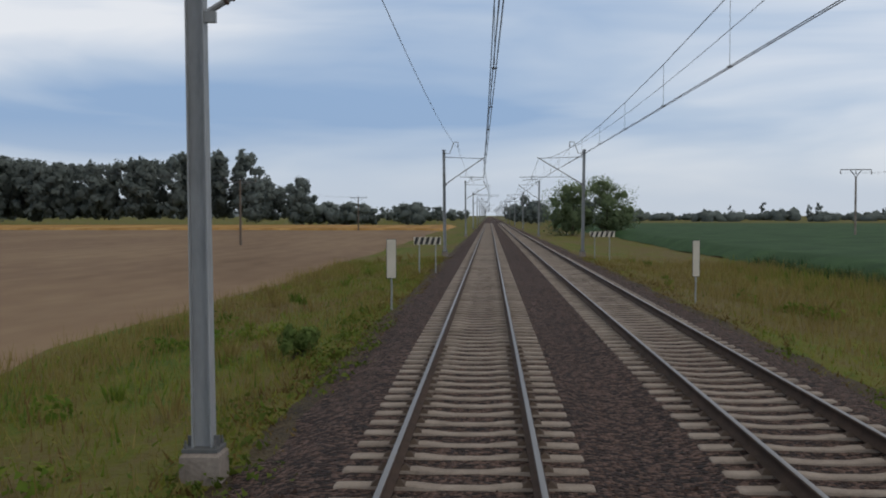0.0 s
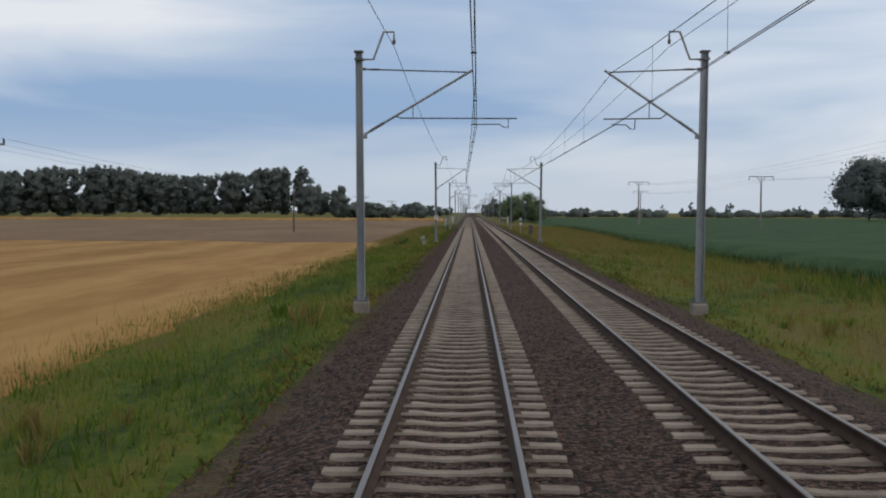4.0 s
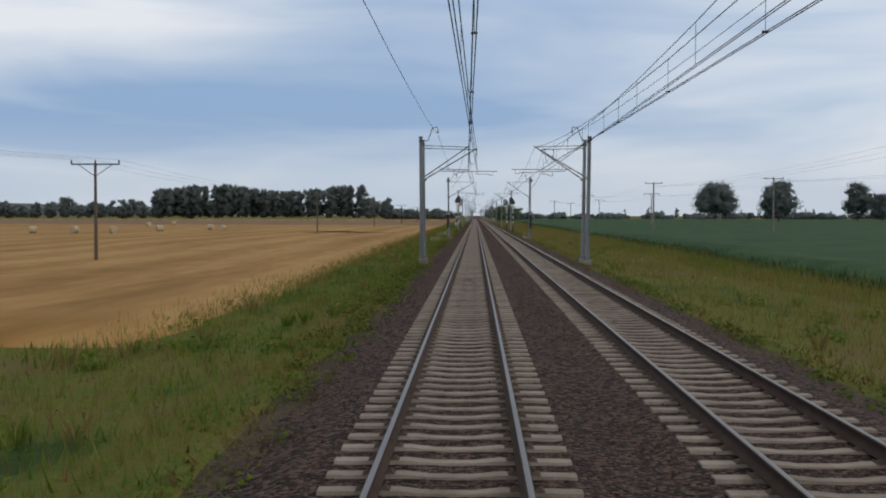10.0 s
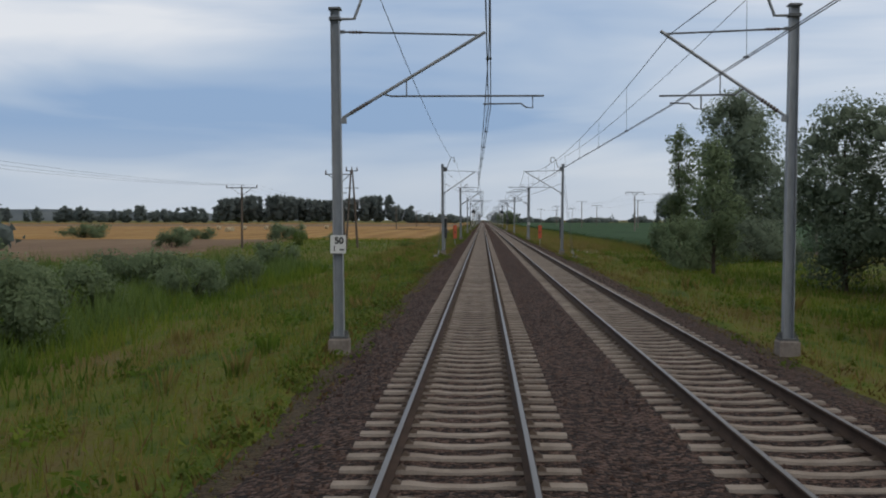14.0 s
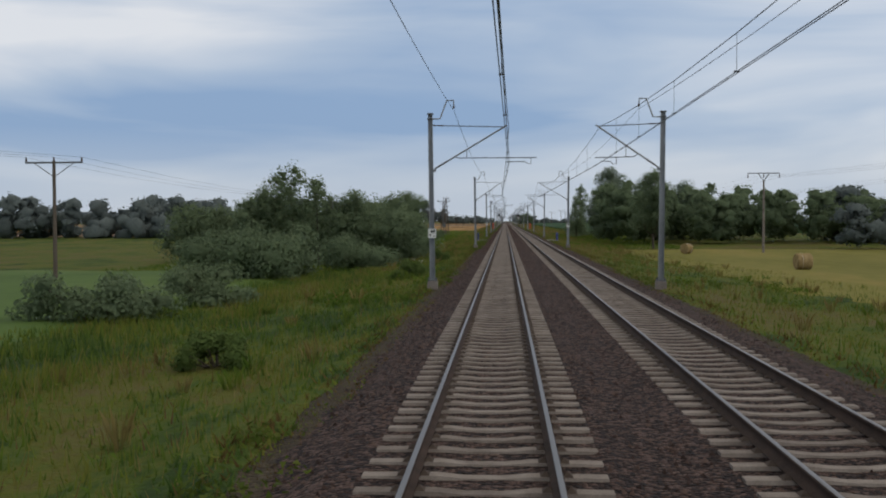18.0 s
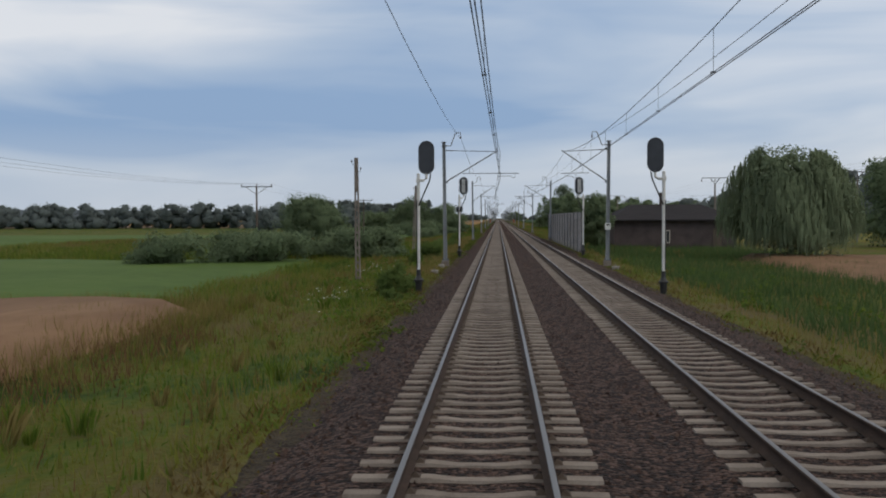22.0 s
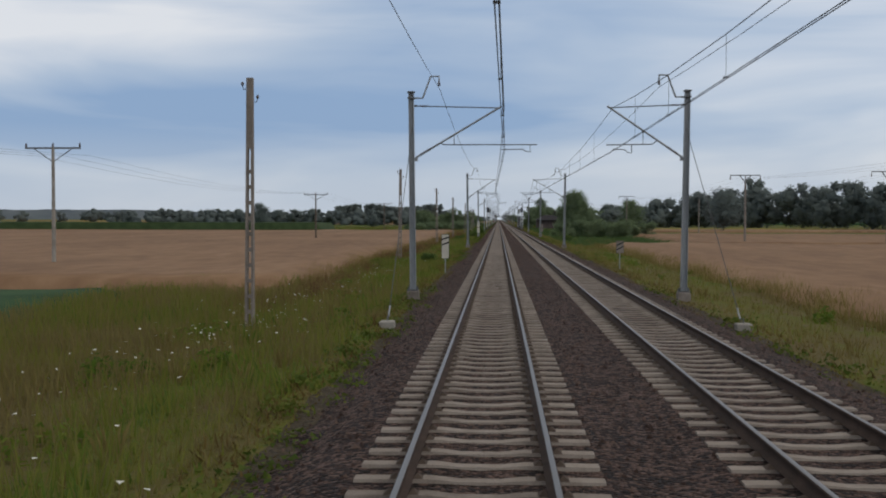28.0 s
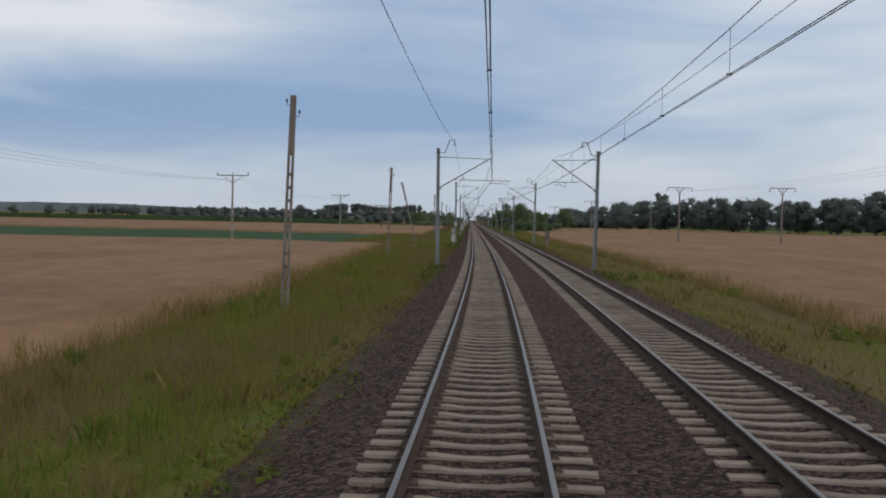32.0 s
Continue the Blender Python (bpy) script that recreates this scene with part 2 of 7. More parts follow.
M_BALLAST = stone_material("ballast", [(0.0085, 0.0044, 0.0036), (0.0260, 0.0142, 0.0113), (0.056, 0.0320, 0.0258), (0.132, 0.083, 0.067)], 17.0, mix=0.22, relief=0.09)
M_DIRT = stone_material("gravelly_earth", [(0.016, 0.011, 0.007), (0.038, 0.027, 0.015), (0.062, 0.047, 0.024), (0.095, 0.072, 0.042)], 17.0, broad=0.9, mix=0.6, relief=0.05)
M_STONE = material("loose_stone", [(0.024, 0.0135, 0.0105), (0.053, 0.032, 0.026), (0.115, 0.076, 0.062)], 3.0, island=0.85, spread=0.22, gloss=0.2)
M_SLEEPER = material("sleeper_concrete", [(0.150, 0.124, 0.106), (0.235, 0.200, 0.172), (0.310, 0.270, 0.235)], 3.5, rough=0.9, bump=0.4, bump_scale=60, island=0.3, gloss=0.2)
M_RAIL_SIDE = material("rail_rust", [(0.035, 0.024, 0.018), (0.07, 0.045, 0.034)], 3.0, rough=0.85, bump=0.2, gloss=0.2)
M_RAIL_TOP = material("rail_polished", [(0.19, 0.178, 0.165), (0.27, 0.255, 0.24)], 1.5, rough=0.42, metal=1.0, stretch=(1, 0.05, 1))
M_CLIP = material("rail_clip", [(0.05, 0.036, 0.028), (0.09, 0.068, 0.055)], 8.0, gloss=0.2)
M_SOIL = turf_material("meadow_ground", 0.74, 0.0, 0.0)
M_GRASS = turf_material("verge_grass", 1.25, 0.12, 0.45)
M_GRASS_GREEN = material("green_grass", [(0.060, 0.110, 0.016), (0.105, 0.165, 0.024), (0.165, 0.205, 0.034)], 0.2, island=0.3, fine=0.2, rough=0.8, gloss=0.1, thin=0.45, lo=0.4, hi=0.6)
M_GRASS_DRY = material("dry_grass", [(0.150, 0.118, 0.040), (0.215, 0.172, 0.060), (0.290, 0.234, 0.094)], 0.3, island=0.4, rough=0.85, gloss=0.1, thin=0.45)
M_RUST = material("seeding_sorrel", [(0.10, 0.055, 0.030), (0.155, 0.085, 0.045), (0.21, 0.13, 0.065)], 0.3, island=0.4, gloss=0.1, thin=0.4)
M_REED = material("reed_leaves", [(0.050, 0.092, 0.034), (0.080, 0.130, 0.046), (0.115, 0.165, 0.062)], 0.25, island=0.3, fine=0.2, gloss=0.1, thin=0.4)
M_STUBBLE = material("stubble", [(0.205, 0.114, 0.034), (0.285, 0.166, 0.056), (0.365, 0.232, 0.090)], 0.09, stretch=(1.0, 0.2, 1), bump=0.5, bump_scale=5, fine=0.45, gloss=0.1, lines=0.14, lines_every=7.0)
M_FALLOW = material("fallow", [(0.125, 0.082, 0.050), (0.17, 0.115, 0.072), (0.21, 0.15, 0.095)], 0.07, stretch=(1, 0.3, 1), bump=0.4, bump_scale=6, gloss=0.1, lines=0.05, lines_every=3.0)
M_WHEAT = material("ripe_wheat", [(0.162, 0.096, 0.057), (0.218, 0.133, 0.079), (0.270, 0.172, 0.105)], 0.08, stretch=(1, 0.4, 1), bump=0.8, bump_scale=7, gloss=0.1, fine=0.5, lines=0.05, lines_every=9.0)
M_CROP = material("green_crop", [(0.017, 0.044, 0.016), (0.027, 0.064, 0.023), (0.042, 0.086, 0.032)], 0.25, bump=0.8, bump_scale=3, gloss=0.1)
M_LAWN = material("young_crop", [(0.064, 0.110, 0.026), (0.086, 0.140, 0.034), (0.112, 0.160, 0.044)], 0.08, bump=0.4, bump_scale=6, gloss=0.1)
M_HAY = material("mown_meadow", [(0.13, 0.125, 0.022), (0.18, 0.165, 0.034), (0.24, 0.19, 0.05)], 0.08, stretch=(1, 0.3, 1), bump=0.4, bump_scale=6, gloss=0.1)
M_LEAF = material("leaves", [(0.105, 0.145, 0.082), (0.170, 0.225, 0.128), (0.240, 0.305, 0.175)], 0.8, island=0.15, fine=0.6, rough=0.85, gloss=0.08, thin=0.5)
M_LEAF_LIGHT = material("pale_leaves", [(0.112, 0.155, 0.086), (0.175, 0.230, 0.128), (0.240, 0.300, 0.170)], 0.8, island=0.15, fine=0.6, rough=0.85, gloss=0.08, thin=0.5)
# green leaves greyed and lightened to stand for haze at middle distance
M_LEAF_HAZE = material("greyish_leaves", [(0.135, 0.175, 0.128), (0.200, 0.250, 0.180), (0.260, 0.315, 0.230)], 0.8, island=0.15, fine=0.6, rough=0.85, gloss=0.08, thin=0.5)
M_SHRUB = material("shrub_leaves", [(0.055, 0.090, 0.026), (0.115, 0.170, 0.050), (0.185, 0.245, 0.078)], 1.2, island=0.2, fine=0.5, rough=0.85, gloss=0.08, thin=0.4)
M_WILLOW = material("willow_leaves", [(0.12, 0.160, 0.095), (0.19, 0.240, 0.145), (0.26, 0.315, 0.195)], 0.8, island=0.15, fine=0.6, rough=0.85, gloss=0.08, thin=0.45)
# leaves of far trees: pale blue-grey of distance haze mixed into the colour
M_LEAF_FAR_HAZE = material("wood_leaves", [(0.126, 0.152, 0.148), (0.165, 0.196, 0.188), (0.205, 0.240, 0.226)], 0.22, island=0.15, fine=0.6, rough=0.9, gloss=0.05, thin=0.4)
M_BARK = material("bark", [(0.04, 0.03, 0.022), (0.09, 0.07, 0.05)], 3.0, bump=0.6)
M_STEEL = material("galvanised_steel", [(0.20, 0.213, 0.225), (0.27, 0.285, 0.30), (0.34, 0.355, 0.37)], 1.2, rough=0.55, metal=0.35, stretch=(1, 1, 0.3))
M_DARKSTEEL = material("weathered_steel", [(0.09, 0.095, 0.10), (0.15, 0.155, 0.16)], 3.0, rough=0.6, metal=0.3)
M_WIRE = material("copper_wire", [(0.04, 0.045, 0.05), (0.08, 0.085, 0.09)], 2.0, rough=0.6, metal=0.3)
M_CONCRETE = material("concrete", [(0.17, 0.155, 0.135), (0.25, 0.232, 0.205), (0.34, 0.32, 0.285)], 1.8, bump=0.3, bump_scale=30)
M_OLDCONCRETE = material("old_concrete", [(0.13, 0.11, 0.095), (0.20, 0.17, 0.15), (0.26, 0.23, 0.20)], 1.5, bump=0.4, bump_scale=25)
M_WHITE = material("white_paint", [(0.58, 0.58, 0.56), (0.72, 0.72, 0.70)], 3.0, rough=0.5)
M_BLACK = material("black_paint", [(0.012, 0.012, 0.013), (0.03, 0.03, 0.03)], 4.0, rough=0.5)
M_GREYBACK = material("aluminium_back", [(0.22, 0.24, 0.25), (0.33, 0.35, 0.36)], 2.0, rough=0.45, metal=0.4)
M_HEAD = material("signal_plate", [(0.026, 0.029, 0.036), (0.045, 0.050, 0.060)], 2.0, rough=0.35)
M_LAMPBOX = material("pale_lamp_case", [(0.36, 0.37, 0.375), (0.48, 0.49, 0.495)], 3.0, rough=0.5)
M_INSULATOR = material("brown_insulator", [(0.05, 0.035, 0.03), (0.09, 0.06, 0.05)], 4.0, rough=0.3)
M_WOOD = material("pole_wood", [(0.07, 0.055, 0.042), (0.13, 0.10, 0.08)], 2.0, bump=0.5, stretch=(1, 1, 0.15))

# ---- mesh helpers ----


class Geo:
    """Vertices and faces gathered for one mesh."""

    def __init__(self):
        self.v, self.f = [], []

    def add(self, verts, faces):
        o = len(self.v)
        self.v.extend(tuple(p) for p in verts)
        self.f.extend(tuple(i + o for i in f) for f in faces)
        return self

    def box(self, c, s, m=None):
        x, y, z = s[0] / 2, s[1] / 2, s[2] / 2
        pts = [Vector((a, b, d)) for d in (-z, z) for a, b in ((-x, -y), (x, -y), (x, y), (-x, y))]
        pts = [(m @ p if m else p) + Vector(c) for p in pts]
        return self.add(pts, [(3, 2, 1, 0), (4, 5, 6, 7), (0, 1, 5, 4), (1, 2, 6, 5), (2, 3, 7, 6), (3, 0, 4, 7)])

    def block(self, c, s, b=0.02):
        """A box with its upper edges taken off."""
        x, y, z = s[0] / 2, s[1] / 2, s[2] / 2
        rings = [(-z, 0), (z - b, 0), (z, b)]
        pts = [Vector(c) + Vector((a * (x - i), d * (y - i), h)) for h, i in rings for a, d in ((-1, -1), (1, -1), (1, 1), (-1, 1))]
        faces = [(3, 2, 1, 0), (8, 9, 10, 11)]
        for r in (0, 4):
            faces += [(r + i, r + (i + 1) % 4, r + 4 + (i + 1) % 4, r + 4 + i) for i in range(4)]
        return self.add(pts, faces)

    def tube(self, path, r, n=6, r2=None):
        path = [Vector(p) for p in path]
        rings = []
        for i, p in enumerate(path):
            d = (path[min(i + 1, len(path) - 1)] - path[max(i - 1, 0)]).normalized()
            u = d.cross(Vector((0, 0, 1)) if abs(d.z) < 0.9 else Vector((1, 0, 0))).normalized()
            w = d.cross(u)
            k = r[i] if isinstance(r, list) else r if r2 is None else r + (r2 - r) * i / max(1, len(path) - 1)
            rings.append([p + (u * math.cos(2 * math.pi * j / n) + w * math.sin(2 * math.pi * j / n)) * k for j in range(n)])
        pts = [q for ring in rings for q in ring]
        faces = [(i * n + j, i * n + (j + 1) % n, (i + 1) * n + (j + 1) % n, (i + 1) * n + j) for i in range(len(path) - 1) for j in range(n)]
        faces += [tuple(range(n - 1, -1, -1)), tuple(range((len(path) - 1) * n, len(path) * n))]
        return self.add(pts, faces)

    def lathe(self, c, prof, n=10):
        """prof: radius, height."""
        pts = [(c[0] + r * math.cos(2 * math.pi * j / n), c[1] + r * math.sin(2 * math.pi * j / n), c[2] + h) for r, h in prof for j in range(n)]
        faces = [(i * n + j, i * n + (j + 1) % n, (i + 1) * n + (j + 1) % n, (i + 1) * n + j) for i in range(len(prof) - 1) for j in range(n)]
        faces += [tuple(range(n - 1, -1, -1)), tuple(range((len(prof) - 1) * n, len(prof) * n))]
        return self.add(pts, faces)

    def plate(self, outline, y0, y1):
        """A flat plate: outline of x, z from y0 to y1."""
        n = len(outline)
        pts = [(x, y0, z) for x, z in outline] + [(x, y1, z) for x, z in outline]
        faces = [tuple(range(n)), tuple(range(2 * n - 1, n - 1, -1))] + [(i, i + n, (i + 1) % n + n, (i + 1) % n) for i in range(n)]
        return self.add(pts, faces)

    def mesh(self, name, mat, smooth=False):
        me = bpy.data.meshes.new(name)
        me.from_pydata(self.v, [], self.f)
        me.materials.append(mat)
        if smooth:
            me.polygons.foreach_set("use_smooth", [True] * len(me.polygons))
        me.update()
        return me


def part(name, geo, mat, parent=None, label="", smooth=False):
    ob = new(name, geo.mesh(name, mat, smooth))
    if parent is not None:
        ob.parent = parent
    return tagged(ob, label=label)


def thing(name, at, label, category, group="", kind="", turn=0):
    ob = new(name)
    ob.empty_display_size = 0.3
    ob.matrix_basis = pose(*at, 0, 0, turn)
    return tagged(ob, label=label, category=category, group=group, kind=kind)


def big_mesh(name, verts, faces, mat, normals=None):
    """A mesh from arrays: verts n x 3, faces m x 3 or m x 4; normals: soft shading, n x 3."""
    me = bpy.data.meshes.new(name)
    k = faces.shape[1]
    me.vertices.add(len(verts))
    me.vertices.foreach_set("co", np.ascontiguousarray(verts, dtype=np.float32).ravel())
    me.loops.add(faces.size)
    me.loops.foreach_set("vertex_index", np.ascontiguousarray(faces, dtype=np.int32).ravel())
    me.polygons.add(len(faces))
    me.polygons.foreach_set("loop_start", np.arange(0, faces.size, k, dtype=np.int32))
    me.materials.append(mat)
    me.update(calc_edges=True)
    if normals is not None:
        me.polygons.foreach_set("use_smooth", np.ones(len(faces), dtype=bool))
        me.normals_split_custom_set_from_vertices(np.ascontiguousarray(normals, dtype=np.float32))
    return new(name, me)


# ---- the lie of the land ----
PROFILE = [(-4000, -0.9), (-60, -0.9), (-9, -0.95), (-5.6, -0.80), (-4.0, -0.58), (-3.2, -0.43), (-2.6, -0.47), (0, -0.6), (4, -0.6), (6.5, -0.47),
           (7.1, -0.43), (8.0, -0.58), (10, -0.8), (19, -0.95), (60, -0.9), (4000, -0.9)]
PX, PZ = [p[0] for p in PROFILE], [p[1] for p in PROFILE]


def bend_all(y):
    return -CURVE_K * np.maximum(0.0, CURVE_Y - y) ** 3 / 3


def land(x, y):
    """Height of the ground, for arrays."""
    u = x - bend_all(y)
    z = np.interp(u, PX, PZ)
    side = np.clip((np.abs(u - 2) - 6.5) / 8, 0, 1)
    z = z - 1.0 * np.exp(-((y + 530) / 70) ** 2) * side
    lump = np.clip((np.abs(u - 2) - 4.9) / 1.8, 0, 1) * np.clip((9.4 + u) / 1.5, 0, 1) * np.clip((18 - u) / 2, 0, 1)
    z = z + lump * 0.07 * (np.sin(1.9 * x + 1.3 * np.sin(0.63 * y)) * np.sin(0.83 * y + 1.1 * np.sin(0.9 * x)) + 0.8 * np.sin(0.37 * y + 0.8 * x))
    side = side * np.clip((70 - np.abs(u)) / 40, 0, 1)
    return z + side * 0.09 * (np.sin(0.31 * x + 0.05 * y) * np.cos(0.09 * y - 0.13 * x) + np.sin(0.045 * y + 0.02 * x))


def ground_z(x, y):
    return float(land(np.array([x]), np.array([y]))[0])


def rows(a, b, step):
    n = max(1, round(abs(b - a) / step))
    return [a + (b - a) * i / n for i in range(n + 1)]


def sheet(name, xs, ys, lift, mat, edge=0.0):
    """A sheet that follows the land over a grid; lift: metres above it; edge: depth of a skirt round it."""
    rng = np.random.RandomState(len(xs) * 7 + len(ys))
    xs, ys = np.array(xs, float), np.array(ys, float)
    X, Y = np.meshgrid(xs, ys)
    if edge:
        X[:, 1:-1] += rng.uniform(-0.25, 0.25, X[:, 1:-1].shape)
        Y[1:-1, :] += rng.uniform(-0.3, 0.3, Y[1:-1, :].shape)
        X[:, 0] += rng.uniform(-0.35, 0.35, len(ys))
        X[:, -1] += rng.uniform(-0.35, 0.35, len(ys))
    X = X + bend_all(Y)
    Z = land(X, Y) + lift
    if edge:
        Z += rng.uniform(-0.12, 0.12, Z.shape) * min(1.0, edge)
        Z[0, :] -= edge
        Z[-1, :] -= edge
        Z[:, 0] -= edge
        Z[:, -1] -= edge
    n = len(xs)
    v = np.stack([X, Y, Z], -1).reshape(-1, 3)
    j, i = np.meshgrid(np.arange(len(ys) - 1), np.arange(n - 1), indexing="ij")
    k = (j * n + i).ravel()
    return big_mesh(name, v, np.stack([k, k + 1, k + n + 1, k + n], -1), mat)


gx = [-4500, -2500, -1400, -800, -500, -300, -200, -140, -100, -70, -50, -36, -26, -19, -14, -11, -9, -7, -5.6, -4.8, -4.0, -3.6, -3.2, -2.6,
      6.5, 7.1, 7.5, 8.0, 9, 10, 12, 15, 19, 25, 33, 45, 60, 90, 140, 220, 350, 600, 1000, 1800, 3000, 4500]
gy = rows(-2500, -1500, 200)[:-1] + rows(-1500, -1210, 10)[:-1] + rows(-1210, 80, 1.6)[:-1] + rows(80, 700, 10)[:-1] + rows(700, 4500, 200)
ground = tagged(sheet("ground", gx, gy, 0.0, M_SOIL), "rough grassy ground of flat farmland beside a railway", "ground", kind="structure")

# ---- track bed ----
BED = [(-2.95, -0.60), (-2.62, -0.47), (-2.2, -0.39), (-1.72, -0.235), (-1.35, -0.212), (-1.2, -0.216), (-0.45, -0.212), (0.0, -0.226), (0.45, -0.212), (1.2, -0.216), (1.35, -0.212), (1.75, -0.25), (2.25, -0.25), (2.65, -0.212), (2.8, -0.216),
       (3.55, -0.212), (4.0, -0.226), (4.45, -0.212), (5.2, -0.216), (5.35, -0.212), (5.72, -0.235), (6.2, -0.39), (6.6, -0.47), (6.95, -0.60)]


def bed_strip(name, y0, y1, step, mat):
    ys, v, rng = rows(y0, y1, step), [], random.Random(5)
    for y in ys:
        for x, z in BED:
            wild = 0.05 if abs(x - 2) > 4.5 else 0.0
            v.append((x + bend(y) + rng.uniform(-wild, wild) * 1.6, y, z + rng.uniform(-0.012, 0.012) * (3 if wild else 1)))
    n = len(BED)
    f = [(j * n + i, j * n + i + 1, (j + 1) * n + i + 1, (j + 1) * n + i) for j in range(len(ys) - 1) for i in range(n - 1)]
    return big_mesh(name, np.array(v), np.array(f), mat)


bed = tagged(bed_strip("ballast_bed", END_Y, 1400, 1.0, M_BALLAST), "red-brown broken-stone ballast under both tracks", "ballast", kind="structure")

# bare earth and fine gravel between ballast and grass
for cols in ((-2.2, -2.6, -3.02), (6.1, 6.5, 6.92)):
    ys, rng = rows(-1215, 120, 0.8), random.Random(17 + int(cols[0]))
    v, w = [], 0.0
    for y in ys:
        w = min(0.22, max(-0.22, 0.75 * w + rng.uniform(-0.12, 0.12)))
        for u, sway in zip(cols, (0.0, 0.0, 1.0)):
            x = u + bend(y) + w * sway
            v.append((x, y, ground_z(x, y) + (0.03 if sway < 1 else -0.015)))
    f = [(3 * j + i, 3 * j + i + 1, 3 * j + i + 4, 3 * j + i + 3) for j in range(len(ys) - 1) for i in range(2)]
    tagged(big_mesh("earth_strip", np.array(v), np.array(f), M_DIRT), "bare brown earth with fine gravel beside the ballast", "earth", kind="structure")

SLEEPER_STEP = 0.6
SLEEPER_END = END_Y + 315 * SLEEPER_STEP


def sleeper_geo(g, y, cx, fine=False):
    """Concrete sleeper with a sunk, narrow waist."""
    a = heading(y)
    rot = Matrix.Rotation(-a, 3, "Z")
    secs = [(-1.3, 0.092, 0.15, -0.182), (-0.5, 0.090, 0.15, -0.172), (-0.22, 0.078, 0.12, -0.199), (0.22, 0.078, 0.12, -0.199), (0.5, 0.090, 0.15, -0.172), (1.3, 0.092, 0.15, -0.182)]
    if fine:
        secs = [(-1.3, 0.088, 0.14, -0.194), (-1.27, 0.094, 0.15, -0.183)] + secs[1:5] + [(1.27, 0.094, 0.15, -0.183), (1.3, 0.088, 0.14, -0.194)]
    pts = []
    for x, top, low, z in secs:
        ring = [(x, -low, -0.33), (x, -top, z), (x, top, z), (x, low, -0.33)]
        if fine:
            ring = [(x, -low, -0.36), (x, -top - 0.008, z - 0.012), (x, -top + 0.012, z), (x, top - 0.012, z), (x, top + 0.008, z - 0.012), (x, low, -0.36)]
        for q in ring:
            pts.append(rot @ Vector(q) + Vector((cx + bend(y), y, 0)))
    m, k = len(ring), len(secs)
    faces = [(i * m + j, i * m + j + 1, (i + 1) * m + j + 1, (i + 1) * m + j) for i in range(k - 1) for j in range(m - 1)]
    faces += [tuple(range(m - 1, -1, -1)), tuple(range((k - 1) * m, k * m))]
    return g.add(pts, faces)


def clip_geo(g, x, y):
    """Rail clip as a low four-sided hump."""
    g.add([(x - 0.065, y - 0.095, -0.182), (x + 0.065, y - 0.095, -0.182), (x + 0.065, y + 0.095, -0.182), (x - 0.065, y + 0.095, -0.182), (x, y, -0.125)],
          [(0, 1, 4), (1, 2, 4), (2, 3, 4), (3, 0, 4)])


RAIL = [(-0.075, -0.172), (-0.075, -0.160), (-0.012, -0.140), (-0.009, -0.050), (-0.036, -0.036), (-0.036, -0.006), (-0.030, -0.0005),
        (0.030, -0.0005), (0.036, -0.006), (0.036, -0.036), (0.009, -0.050), (0.012, -0.140), (0.075, -0.160), (0.075, -0.172)]


def along(profile, cx, ys, closed=True):
    v = [(cx + x + bend(y), y, z) for y in ys for x, z in profile]
    n = len(profile)
    return v, [(j * n + i, j * n + (i + 1) % n, (j + 1) * n + (i + 1) % n, (j + 1) * n + i) for j in range(len(ys) - 1) for i in range(n if closed else n - 1)]


RAIL_YS = rows(END_Y, -1060, 4)[:-1] + rows(-1060, 1400, 60)
for cx, which in ((0.0, "travelled"), (4.0, "neighbouring")):
    track = thing("railway_track", (0, 0, 0), "steel rails on concrete sleepers, rail heads polished, " + which + " track", "railway track", "railway tracks", "structure")
    for sx in (-0.7535, 0.7535):
        v, f = along(RAIL, cx + sx, RAIL_YS)
        rail = big_mesh("rail", np.array(v), np.array(f), M_RAIL_SIDE)
        rail.parent = track
        v, f = along([(-0.031, -0.002), (-0.026, 0.0015), (0.026, 0.0015), (0.031, -0.002)], cx + sx, RAIL_YS, False)
        top = big_mesh("running_surface", np.array(v), np.array(f), M_RAIL_TOP)
        top.parent = rail
        tagged(top, label="bright polished running surface")
    g, clips = Geo(), Geo()
    n_all = int((330 - SLEEPER_END) / SLEEPER_STEP)
    for i in range(n_all):
        y = SLEEPER_END + i * SLEEPER_STEP + random.Random(i * 3 + int(cx)).uniform(-0.012, 0.012)
        if not (cx == 0.0 and -110 < y < 16 or cx == 4.0 and -60 < y < 16):
            sleeper_geo(g, y, cx)
        if y > -1200 and y < 20:
            for sx in (-0.7535, 0.7535):
                for side in (-0.115, 0.115):
                    clip_geo(clips, cx + sx + side + bend(y), y)
    rest = tagged(part("sleepers", g, M_SLEEPER, track), "row of pale worn concrete sleepers", kind="stuff")
    tagged(part("rail_fastenings", clips, M_CLIP, track), "dark spring clips on the sleepers", kind="stuff")
    one = Geo()
    sleeper_geo(one, 0.0, 0.0, True)
    shared = one.mesh("sleeper", M_SLEEPER)
    for i in range(n_all):
        y = SLEEPER_END + i * SLEEPER_STEP + random.Random(i * 3 + int(cx)).uniform(-0.012, 0.012)
        if cx == 0.0 and -110 < y < 16 or cx == 4.0 and -60 < y < 16:
            ob = new("sleeper", shared)
            ob.location = (cx, y, 0)
            ob.parent = track

# ---- overhead line ----
MAST_L, MAST_R = -2.92, 6.86
